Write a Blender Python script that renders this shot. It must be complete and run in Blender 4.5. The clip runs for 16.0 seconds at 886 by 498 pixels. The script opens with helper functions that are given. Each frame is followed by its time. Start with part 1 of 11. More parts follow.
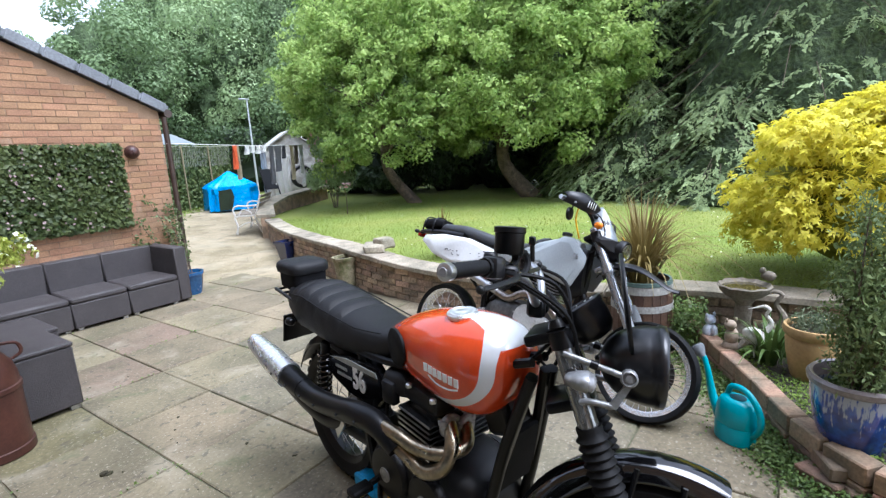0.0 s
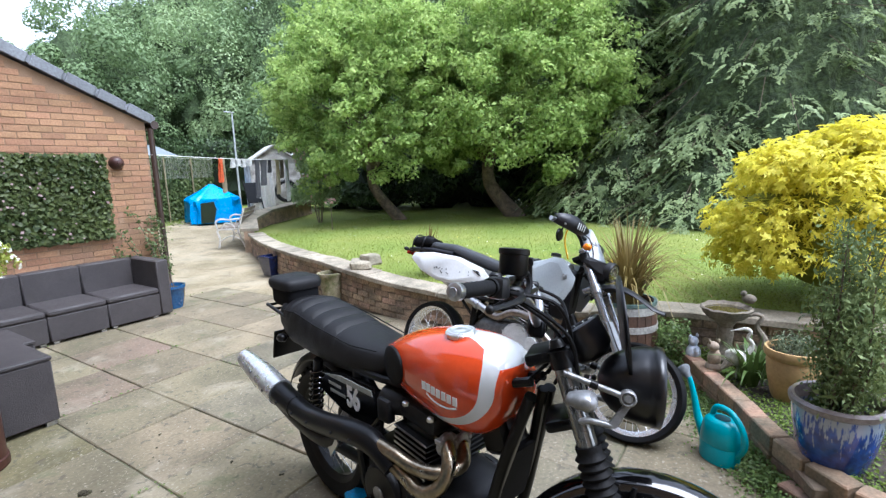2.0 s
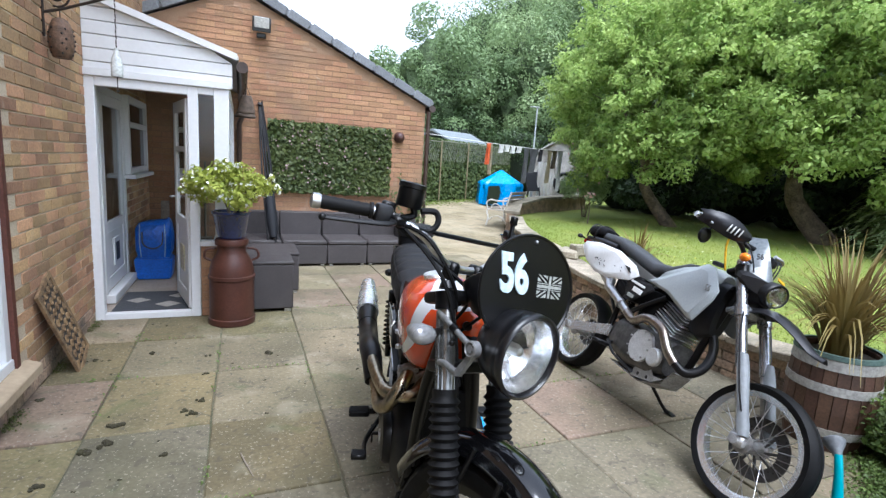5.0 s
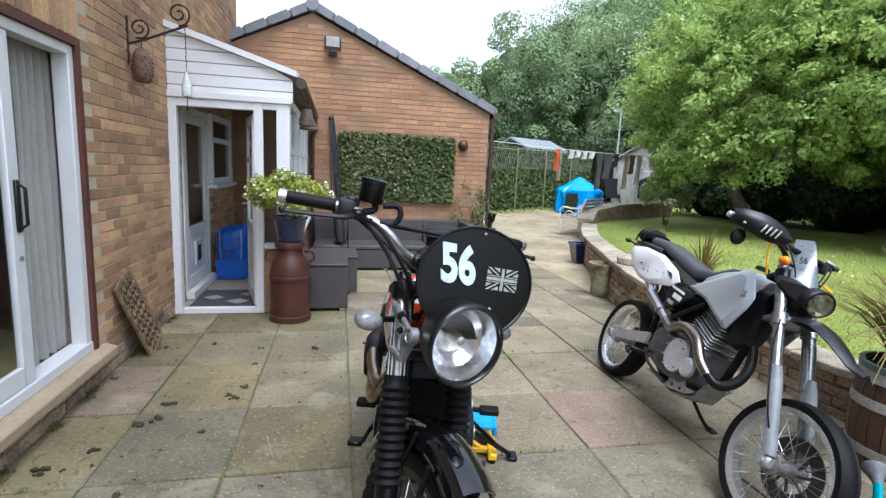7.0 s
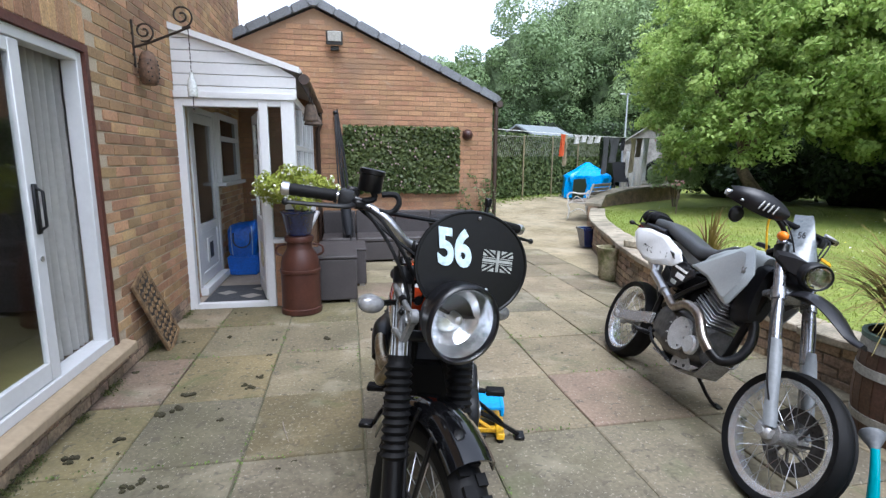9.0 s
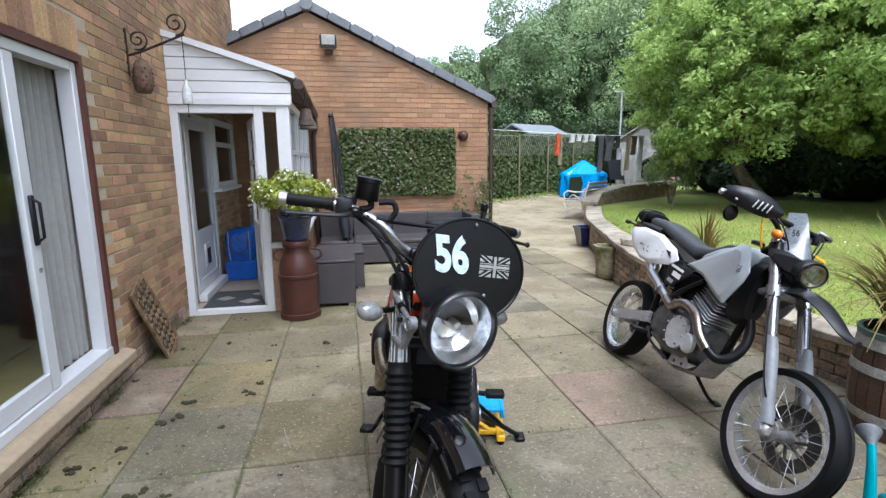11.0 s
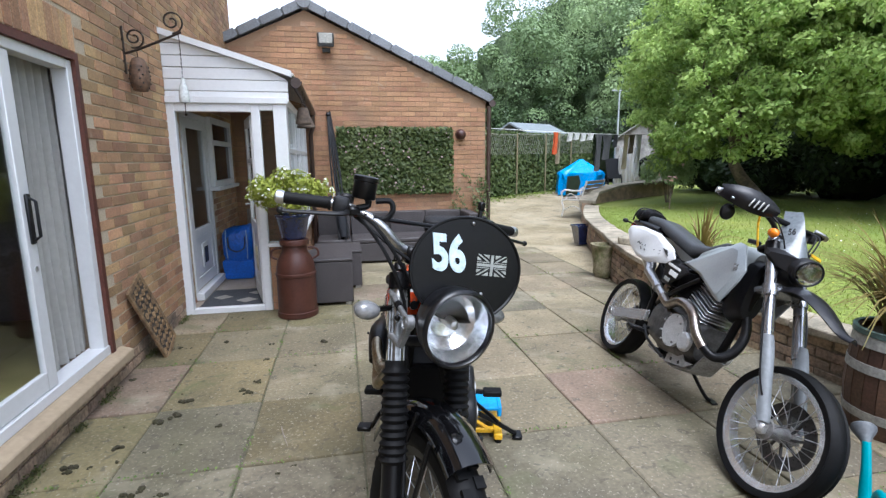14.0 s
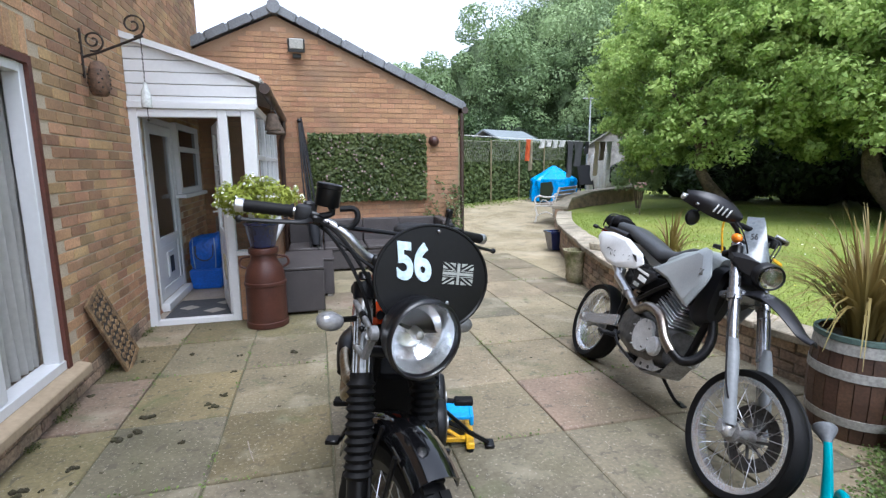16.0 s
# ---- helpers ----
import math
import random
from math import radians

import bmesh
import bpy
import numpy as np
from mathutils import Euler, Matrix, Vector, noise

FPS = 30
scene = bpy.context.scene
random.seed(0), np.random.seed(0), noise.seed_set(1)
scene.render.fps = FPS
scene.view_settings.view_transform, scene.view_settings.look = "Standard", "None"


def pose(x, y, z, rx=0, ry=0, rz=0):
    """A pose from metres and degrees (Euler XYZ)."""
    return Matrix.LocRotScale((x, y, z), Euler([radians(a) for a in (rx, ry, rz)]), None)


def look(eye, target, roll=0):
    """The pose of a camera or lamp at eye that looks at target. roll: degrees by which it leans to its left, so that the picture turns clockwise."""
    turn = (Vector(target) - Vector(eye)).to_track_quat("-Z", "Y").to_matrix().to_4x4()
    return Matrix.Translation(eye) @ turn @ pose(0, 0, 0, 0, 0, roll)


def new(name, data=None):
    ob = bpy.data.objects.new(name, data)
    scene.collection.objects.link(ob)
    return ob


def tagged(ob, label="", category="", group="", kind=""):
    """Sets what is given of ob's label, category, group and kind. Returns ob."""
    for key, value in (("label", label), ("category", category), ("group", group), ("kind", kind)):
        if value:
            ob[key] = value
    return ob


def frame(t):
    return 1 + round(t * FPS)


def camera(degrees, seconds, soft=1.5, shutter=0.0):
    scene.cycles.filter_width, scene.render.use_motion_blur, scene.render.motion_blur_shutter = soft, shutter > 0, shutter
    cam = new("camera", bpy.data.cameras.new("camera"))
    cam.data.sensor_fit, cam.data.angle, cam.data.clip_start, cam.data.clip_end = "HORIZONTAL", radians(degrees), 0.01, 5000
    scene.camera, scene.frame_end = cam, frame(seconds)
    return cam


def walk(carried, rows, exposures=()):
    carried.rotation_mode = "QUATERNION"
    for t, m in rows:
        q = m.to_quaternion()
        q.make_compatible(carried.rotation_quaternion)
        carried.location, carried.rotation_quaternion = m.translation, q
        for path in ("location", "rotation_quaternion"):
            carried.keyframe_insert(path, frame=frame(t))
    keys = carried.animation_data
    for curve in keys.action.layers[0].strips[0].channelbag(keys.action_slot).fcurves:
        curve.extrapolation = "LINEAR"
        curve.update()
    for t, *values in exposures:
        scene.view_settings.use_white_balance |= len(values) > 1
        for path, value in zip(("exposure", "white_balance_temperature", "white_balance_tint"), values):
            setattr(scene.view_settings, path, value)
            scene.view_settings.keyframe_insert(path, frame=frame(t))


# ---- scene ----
import itertools

# ---- camera ----
cam = camera(83.3, 16.0, soft=1.36)
PATH = [
    (0, -1.738, 1.427, 1.659, 78.99, 3.48, -54.87),
    (0.5, -1.755, 1.440, 1.670, 79.34, 3.29, -55.92),
    (1, -1.775, 1.451, 1.674, 79.46, 1.99, -55.59),
    (1.5, -1.816, 1.478, 1.682, 79.73, 3.28, -55.86),
    (2, -1.799, 1.466, 1.675, 80.88, 2.06, -56.79),
    (2.5, -1.768, 1.463, 1.663, 78.83, 2.43, -58.64),
    (3, -1.723, 1.317, 1.631, 82.30, 0.77, -52.60),
    (3.5, -1.529, 1.056, 1.595, 80.76, -0.69, -47.75),
    (4, -1.269, 0.930, 1.546, 80.11, -5.33, -42.74),
    (4.5, -1.133, 0.881, 1.550, 79.77, -0.84, -35.35),
    (5, -1.023, 0.650, 1.507, 80.49, -3.62, -21.65),
    (7.5, -0.645, 0.429, 1.486, 80.79, -1.60, -10.77),
    (8, -0.658, 0.371, 1.487, 79.62, -0.41, -10.21),
    (8.5, -0.645, 0.411, 1.481, 79.86, -0.13, -10.79),
    (9, -0.639, 0.403, 1.479, 79.98, -0.43, -10.79),
    (11.5, -0.640, 0.394, 1.505, 79.96, 0.66, -11.30),
    (12, -0.638, 0.395, 1.501, 79.54, 0.32, -11.35),
    (12.5, -0.642, 0.381, 1.501, 79.57, 0.48, -11.42),
    (13, -0.640, 0.391, 1.501, 79.62, 0.52, -11.32),
    (13.5, -0.636, 0.387, 1.501, 79.68, 0.71, -11.53),
    (14, -0.638, 0.392, 1.502, 79.82, 0.51, -11.49),
    (14.5, -0.632, 0.390, 1.508, 79.83, -0.17, -12.47),
    (15, -0.635, 0.404, 1.505, 79.68, -0.02, -12.13),
    (15.5, -0.614, 0.395, 1.510, 80.42, 0.41, -13.73),
    (16, -0.601, 0.411, 1.503, 80.53, 0.53, -14.29),
]
walk(cam, [(r[0], pose(*r[1:])) for r in PATH], exposures=[(0, 1.60, 5450, 13), (3.5, 1.57, 5450, 12), (5, 1.50, 5550, 11), (8, 1.32, 5600, 12), (16, 1.32, 5600, 12)])

# ---- light: a bright, thinly overcast day ----
world = bpy.data.worlds.new("sky_world")
scene.world = world
world.use_nodes = True
wn = world.node_tree.nodes
wl = world.node_tree.links
sky = wn.new("ShaderNodeTexSky")
sky.sky_type = "NISHITA"
sky.sun_disc = False
sky.sun_elevation = radians(66)
sky.sun_rotation = radians(175)
sky.air_density, sky.dust_density, sky.ozone_density = 1.0, 1.5, 1.0
soften = wn.new("ShaderNodeHueSaturation")
soften.inputs["Saturation"].default_value = 0.25
wl.new(sky.outputs["Color"], soften.inputs["Color"])
cloud_coord = wn.new("ShaderNodeTexCoord")
cloud_noise = wn.new("ShaderNodeTexNoise")
cloud_noise.inputs["Scale"].default_value = 2.2
cloud_noise.inputs["Detail"].default_value = 6
wl.new(cloud_coord.outputs["Generated"], cloud_noise.inputs["Vector"])
cloud_ramp = wn.new("ShaderNodeMapRange")
cloud_ramp.inputs["To Min"].default_value, cloud_ramp.inputs["To Max"].default_value = 0.85, 1.25
wl.new(cloud_noise.outputs["Fac"], cloud_ramp.inputs["Value"])
cloud_mix = wn.new("ShaderNodeMix")
cloud_mix.data_type, cloud_mix.blend_type = "RGBA", "MULTIPLY"
cloud_mix.inputs[0].default_value = 1.0
wl.new(soften.outputs["Color"], cloud_mix.inputs[6])
wl.new(cloud_ramp.outputs["Result"], cloud_mix.inputs[7])
SKY_STRENGTH = 0.15
wn["Background"].inputs["Strength"].default_value = SKY_STRENGTH
wl.new(cloud_mix.outputs[2], wn["Background"].inputs["Color"])

sun_data = bpy.data.lights.new("sun", "SUN")
sun_data.energy, sun_data.angle, sun_data.color = 1.9, radians(40), (1.0, 0.97, 0.93)
sun = new("sun", sun_data)
sun.matrix_world = look((0.4, -4.0, 9.0), (0, 0, 0))

# ---- mesh helpers ----
MATS = {}


def link_mesh(name, me, material, parent=None, label="", smooth=40):
    ob = new(name, me)
    if material:
        me.materials.append(MATS[material] if isinstance(material, str) else material)
    if smooth:
        me.polygons.foreach_set("use_smooth", [True] * len(me.polygons))
        me.set_sharp_from_angle(angle=radians(smooth))
    if parent is not None:
        ob.parent = parent
    if label:
        ob["label"] = label
    return ob


def part(name, bm, material, parent=None, label="", smooth=40):
    """Links a bmesh as one mesh object under a thing or a part."""
    bmesh.ops.recalc_face_normals(bm, faces=bm.faces)
    me = bpy.data.meshes.new(name)
    bm.to_mesh(me)
    bm.free()
    return link_mesh(name, me, material, parent, label, smooth)


def raw(name, verts, faces, material, parent=None, label="", smooth=0):
    me = bpy.data.meshes.new(name)
    me.from_pydata(verts, [], faces)
    me.update()
    return link_mesh(name, me, material, parent, label, smooth)


def thing(name, m=None, label="", category="", group="", kind=""):
    ob = new(name)
    ob.empty_display_size = 0.1
    if m is not None:
        ob.matrix_world = m
    return tagged(ob, label, category, group, kind)


def B():
    return bmesh.new()


def box(bm, c, s, bevel=0.0, m=None, seg=1):
    mat4 = Matrix.Translation(c) @ (m or Matrix()) @ Matrix.Diagonal((*s, 1))
    r = bmesh.ops.create_cube(bm, size=1.0, matrix=mat4)
    if bevel > 0:
        edges = list({e for v in r["verts"] for e in v.link_edges})
        bmesh.ops.bevel(bm, geom=edges, offset=bevel, segments=seg, affect="EDGES", profile=0.5)
    return bm


def span(bm, a, b, bevel=0.0):
    """A box from corner a to corner b."""
    c = [(p + q) / 2 for p, q in zip(a, b)]
    return box(bm, c, [abs(q - p) for p, q in zip(a, b)], bevel)


def ring_faces(bm, rings, closed=True, cap0=True, cap1=True):
    n = len(rings[0])
    for r0, r1 in zip(rings, rings[1:]):
        for i in range(n if closed else n - 1):
            j = (i + 1) % n
            try:
                bm.faces.new((r0[i], r0[j], r1[j], r1[i]))
            except ValueError:
                pass
    if closed:
        for ring, do in ((rings[0], cap0), (rings[-1], cap1)):
            if do:
                try:
                    bm.faces.new(ring)
                except ValueError:
                    pass


def smooth_path(pts, n=4):
    """Catmull-Rom points through pts."""
    P = [Vector(p) for p in pts]
    out = []
    for i in range(len(P) - 1):
        a, b, c, d = P[max(i - 1, 0)], P[i], P[i + 1], P[min(i + 2, len(P) - 1)]
        for k in range(n):
            t = k / n
            out.append(0.5 * ((2 * b) + (c - a) * t + (2 * a - 5 * b + 4 * c - d) * t * t + (3 * b - a - 3 * c + d) * t ** 3))
    out.append(P[-1])
    return out


def tube(bm, pts, r, seg=10, n=0, cap=True, flat=1.0):
    """A tube along pts; r: a radius or one a point. n: smoothing steps a span."""
    radii = list(r) if hasattr(r, "__len__") else [r] * len(pts)
    if n:
        k = [i / n for i in range((len(pts) - 1) * n + 1)]
        radii = [float(np.interp(t, range(len(radii)), radii)) for t in k]
        pts = smooth_path(pts, n)
    P = [Vector(p) for p in pts]
    up = None
    rings = []
    for i, p in enumerate(P):
        d = (P[min(i + 1, len(P) - 1)] - P[max(i - 1, 0)]).normalized()
        if up is None:
            up = d.orthogonal().normalized() if abs(d.z) > 0.95 else Vector((0, 0, 1)).cross(d).normalized()
        up = (up - d * up.dot(d)).normalized()
        side = d.cross(up)
        rings.append([bm.verts.new(p + radii[i] * (math.cos(a) * up + flat * math.sin(a) * side)) for a in (2 * math.pi * j / seg for j in range(seg))])
    ring_faces(bm, rings, True, cap, cap)
    return bm


def cyl(bm, a, b, r, r2=None, seg=16):
    return tube(bm, [a, b], [r, r if r2 is None else r2], seg)


def lathe(bm, prof, seg=24, m=None, cap0=True, cap1=True):
    """prof: (radius, height) along local z."""
    m = m or Matrix()
    rings = [[bm.verts.new(m @ Vector((max(r, 1e-4) * math.cos(a), max(r, 1e-4) * math.sin(a), z))) for a in (2 * math.pi * j / seg for j in range(seg))] for r, z in prof]
    ring_faces(bm, rings, True, cap0, cap1)
    return bm


def loft(bm, sections, cap=True):
    """sections: rings of points with the same count."""
    rings = [[bm.verts.new(p) for p in s] for s in sections]
    ring_faces(bm, rings, True, cap, cap)
    return bm


def prism(bm, poly, axis, a, b):
    """A flat outline (pairs) pushed out from a to b along axis 0, 1 or 2."""
    def put(p, v):
        q = list(p)
        q.insert(axis, v)
        return q
    return loft(bm, [[put(p, a) for p in poly], [put(p, b) for p in poly]])


def blob(bm, c, r, sub=2, rough=0.0, m=None, seed=0):
    mat4 = Matrix.Translation(c) @ (m or Matrix()) @ Matrix.Diagonal((*(r if hasattr(r, "__len__") else (r, r, r)), 1))
    res = bmesh.ops.create_icosphere(bm, subdivisions=sub, radius=1.0, matrix=mat4)
    if rough:
        for v in res["verts"]:
            v.co += (v.co - Vector(c)) * rough * noise.noise(v.co * 9 + Vector((seed, 0, 0)))
    return bm


RY90 = Matrix.Rotation(math.pi / 2, 4, "Y")
RX90 = Matrix.Rotation(math.pi / 2, 4, "X")


# ---- materials ----
def mat(name, col, rough=0.6, metal=0.0, col2=None, s1=6.0, s2=60.0, amt=0.5, fine=0.25, bump=0.15, bscale=None, rnd=0.0, coat=0.0, spec=0.5, dist=0.004, alpha=1.0, sheen=0.0):
    m = bpy.data.materials.new(name)
    m.use_nodes = True
    N, L = m.node_tree.nodes, m.node_tree.links
    bs = N["Principled BSDF"]
    bs.inputs["Roughness"].default_value = rough
    bs.inputs["Metallic"].default_value = metal
    bs.inputs["Specular IOR Level"].default_value = spec
    bs.inputs["Coat Weight"].default_value = coat
    bs.inputs["Coat Roughness"].default_value = 0.05
    bs.inputs["Sheen Weight"].default_value = sheen
    geo = N.new("ShaderNodeNewGeometry")
    n1 = N.new("ShaderNodeTexNoise")
    n1.inputs["Scale"].default_value, n1.inputs["Detail"].default_value = s1, 5
    n2 = N.new("ShaderNodeTexNoise")
    n2.inputs["Scale"].default_value, n2.inputs["Detail"].default_value = s2, 4
    L.new(geo.outputs["Position"], n1.inputs["Vector"])
    L.new(geo.outputs["Position"], n2.inputs["Vector"])
    ramp = N.new("ShaderNodeMapRange")
    ramp.inputs["From Min"].default_value, ramp.inputs["From Max"].default_value = 0.35, 0.65
    ramp.inputs["To Max"].default_value = amt
    L.new(n1.outputs["Fac"], ramp.inputs["Value"])
    mix = N.new("ShaderNodeMix")
    mix.data_type = "RGBA"
    mix.inputs[6].default_value = (*col, 1)
    c2 = col2 or tuple(c * 0.6 for c in col)
    mix.inputs[7].default_value = (*c2, 1)
    L.new(ramp.outputs["Result"], mix.inputs[0])
    val = N.new("ShaderNodeMapRange")
    val.inputs["From Min"].default_value, val.inputs["From Max"].default_value = 0.3, 0.7
    val.inputs["To Min"].default_value, val.inputs["To Max"].default_value = 1 - fine, 1 + fine
    L.new(n2.outputs["Fac"], val.inputs["Value"])
    hsv = N.new("ShaderNodeHueSaturation")
    L.new(mix.outputs[2], hsv.inputs["Color"])
    L.new(val.outputs["Result"], hsv.inputs["Value"])
    if rnd:
        info = N.new("ShaderNodeObjectInfo")
        add = N.new("ShaderNodeMath")
        add.operation = "ADD"
        L.new(info.outputs["Random"], add.inputs[0])
        L.new(geo.outputs["Random Per Island"], add.inputs[1])
        fr = N.new("ShaderNodeMath")
        fr.operation = "FRACT"
        L.new(add.outputs[0], fr.inputs[0])
        r2 = N.new("ShaderNodeMapRange")
        r2.inputs["To Min"].default_value, r2.inputs["To Max"].default_value = 1 - rnd, 1 + rnd
        L.new(fr.outputs[0], r2.inputs["Value"])
        mul = N.new("ShaderNodeMath")
        mul.operation = "MULTIPLY"
        L.new(val.outputs["Result"], mul.inputs[0])
        L.new(r2.outputs["Result"], mul.inputs[1])
        L.new(mul.outputs[0], hsv.inputs["Value"])
        hr = N.new("ShaderNodeMapRange")
        hr.inputs["To Min"].default_value, hr.inputs["To Max"].default_value = 0.5 - rnd * 0.045, 0.5 + rnd * 0.045
        f2 = N.new("ShaderNodeMath")
        f2.operation, f2.inputs[1].default_value = "MULTIPLY", 7.31
        f3 = N.new("ShaderNodeMath")
        f3.operation = "FRACT"
        L.new(fr.outputs[0], f2.inputs[0])
        L.new(f2.outputs[0], f3.inputs[0])
        L.new(f3.outputs[0], hr.inputs["Value"])
        L.new(hr.outputs["Result"], hsv.inputs["Hue"])
    L.new(hsv.outputs["Color"], bs.inputs["Base Color"])
    if bump:
        bp = N.new("ShaderNodeBump")
        bp.inputs["Strength"].default_value = bump
        bp.inputs["Distance"].default_value = dist
        src = n2
        if bscale:
            src = N.new("ShaderNodeTexNoise")
            src.inputs["Scale"].default_value, src.inputs["Detail"].default_value = bscale, 3
            L.new(geo.outputs["Position"], src.inputs["Vector"])
        L.new(src.outputs["Fac"], bp.inputs["Height"])
        L.new(bp.outputs["Normal"], bs.inputs["Normal"])
    rr = N.new("ShaderNodeMapRange")
    rr.inputs["To Min"].default_value, rr.inputs["To Max"].default_value = max(rough - 0.08, 0.02), min(rough + 0.08, 1)
    L.new(n1.outputs["Fac"], rr.inputs["Value"])
    L.new(rr.outputs["Result"], bs.inputs["Roughness"])
    MATS[name] = m
    return m


def glass(name, tint=(0.9, 0.95, 0.95), rough=0.0):
    m = bpy.data.materials.new(name)
    m.use_nodes = True
    N, L = m.node_tree.nodes, m.node_tree.links
    bs = N["Principled BSDF"]
    bs.inputs["Base Color"].default_value = (*tint, 1)
    bs.inputs["Roughness"].default_value = rough
    bs.inputs["Transmission Weight"].default_value = 1.0
    bs.inputs["IOR"].default_value = 1.3
    MATS[name] = m
    return m


def leafmat(name, a, b, rough=0.5, trans=0.25, spec=0.35):
    """Foliage: two greens by leaf, a little light through the blade."""
    m = bpy.data.materials.new(name)
    m.use_nodes = True
    N, L = m.node_tree.nodes, m.node_tree.links
    bs = N["Principled BSDF"]
    geo = N.new("ShaderNodeNewGeometry")
    no = N.new("ShaderNodeTexNoise")
    no.inputs["Scale"].default_value, no.inputs["Detail"].default_value = 1.3, 3
    L.new(geo.outputs["Position"], no.inputs["Vector"])
    add = N.new("ShaderNodeMath")
    add.operation = "MULTIPLY_ADD"
    add.inputs[1].default_value = 0.6
    L.new(geo.outputs["Random Per Island"], add.inputs[0])
    L.new(no.outputs["Fac"], add.inputs[2])
    mr = N.new("ShaderNodeMapRange")
    mr.inputs["From Min"].default_value, mr.inputs["From Max"].default_value = 0.4, 1.2
    L.new(add.outputs[0], mr.inputs["Value"])
    mix = N.new("ShaderNodeMix")
    mix.data_type = "RGBA"
    mix.inputs[6].default_value, mix.inputs[7].default_value = (*a, 1), (*b, 1)
    L.new(mr.outputs["Result"], mix.inputs[0])
    L.new(mix.outputs[2], bs.inputs["Base Color"])
    bs.inputs["Roughness"].default_value = rough
    bs.inputs["Specular IOR Level"].default_value = spec
    tr = N.new("ShaderNodeBsdfTranslucent")
    L.new(mix.outputs[2], tr.inputs["Color"])
    ms = N.new("ShaderNodeMixShader")
    ms.inputs[0].default_value = trans
    L.new(bs.outputs[0], ms.inputs[1])
    L.new(tr.outputs[0], ms.inputs[2])
    L.new(ms.outputs[0], N["Material Output"].inputs["Surface"])
    MATS[name] = m
    return m


mat("brick", (0.415, 0.256, 0.132), 0.85, col2=(0.28, 0.157, 0.085), s1=3, s2=90, amt=0.8, fine=0.25, bump=0.6, rnd=0.32)
mat("brick_garage", (0.345, 0.196, 0.105), 0.85, col2=(0.275, 0.148, 0.08), s1=2.2, s2=80, amt=0.8, fine=0.2, bump=0.5, rnd=0.16)
mat("brick_old", (0.35, 0.245, 0.165), 0.9, col2=(0.16, 0.125, 0.09), s1=5, s2=50, amt=0.9, fine=0.35, bump=0.8, rnd=0.3)
mat("mortar", (0.48, 0.40, 0.29), 0.95, col2=(0.34, 0.27, 0.19), s1=4, s2=120, bump=0.4)
mat("mortar_garage", (0.27, 0.175, 0.108), 0.95, col2=(0.21, 0.13, 0.08), s1=4, s2=120, bump=0.4)
mat("mortar_old", (0.2, 0.16, 0.12), 0.95, col2=(0.1, 0.08, 0.06), s1=4, s2=90, bump=0.6)
mat("slab", (0.212, 0.174, 0.106), 0.8, col2=(0.140, 0.115, 0.071), s1=2.2, s2=45, amt=0.9, fine=0.2, bump=0.6, rnd=0.2)
mat("slab_pink", (0.204, 0.147, 0.102), 0.8, col2=(0.146, 0.107, 0.075), s1=2.5, s2=45, amt=0.9, fine=0.2, bump=0.6, rnd=0.12)
mat("slab_moss", (0.178, 0.146, 0.070), 0.8, col2=(0.112, 0.094, 0.046), s1=2.0, s2=45, amt=0.9, fine=0.2, bump=0.6, rnd=0.2)
mat("slab_grey", (0.172, 0.146, 0.095), 0.8, col2=(0.112, 0.096, 0.065), s1=2.5, s2=45, amt=0.9, fine=0.2, bump=0.6, rnd=0.16)
mat("joint", (0.15, 0.13, 0.085), 0.95, col2=(0.07, 0.08, 0.04), s1=7, s2=60, amt=0.9, fine=0.3, bump=0.8)
mat("drive", (0.33, 0.27, 0.17), 0.95, col2=(0.20, 0.165, 0.09), s1=1.4, s2=70, amt=0.9, fine=0.35, bump=0.6)
mat("grass", (0.15, 0.205, 0.028), 0.9, col2=(0.225, 0.245, 0.05), s1=1.0, s2=40, amt=0.8, fine=0.4, bump=1.0, dist=0.02)
mat("moss", (0.09, 0.13, 0.03), 0.95, col2=(0.05, 0.07, 0.02), s1=9, s2=60, amt=0.9, fine=0.4, bump=1.0, dist=0.01)
mat("soil", (0.045, 0.035, 0.025), 0.95, col2=(0.02, 0.016, 0.012), s1=12, s2=60, bump=1.0, dist=0.01)
mat("stone", (0.36, 0.31, 0.23), 0.9, col2=(0.2, 0.18, 0.13), s1=5, s2=50, amt=0.9, fine=0.25, bump=0.7, rnd=0.15)
mat("stone_dark", (0.2, 0.17, 0.13), 0.9, col2=(0.10, 0.09, 0.06), s1=8, s2=50, amt=0.9, fine=0.3, bump=0.8)
mat("upvc", (0.66, 0.665, 0.67), 0.35, col2=(0.58, 0.585, 0.58), s1=2, s2=30, amt=0.4, fine=0.03, bump=0.0)
mat("roof_tile", (0.19, 0.20, 0.215), 0.7, col2=(0.13, 0.138, 0.148), s1=4, s2=40, fine=0.2, bump=0.3, rnd=0.12)
mat("brown_wood", (0.10, 0.03, 0.018), 0.6, col2=(0.06, 0.02, 0.012), s1=6, s2=60)
mat("gutter", (0.05, 0.03, 0.022), 0.4, bump=0.0)
mat("rattan", (0.052, 0.045, 0.044), 0.6, col2=(0.035, 0.03, 0.03), s1=6, s2=160, fine=0.3, bump=0.8, bscale=180)
mat("wood_grey", (0.28, 0.24, 0.19), 0.8, col2=(0.16, 0.13, 0.1), s1=5, s2=60)
mat("bark", (0.16, 0.12, 0.08), 0.95, col2=(0.07, 0.055, 0.04), s1=9, s2=40, amt=0.9, fine=0.35, bump=1.0, dist=0.02)
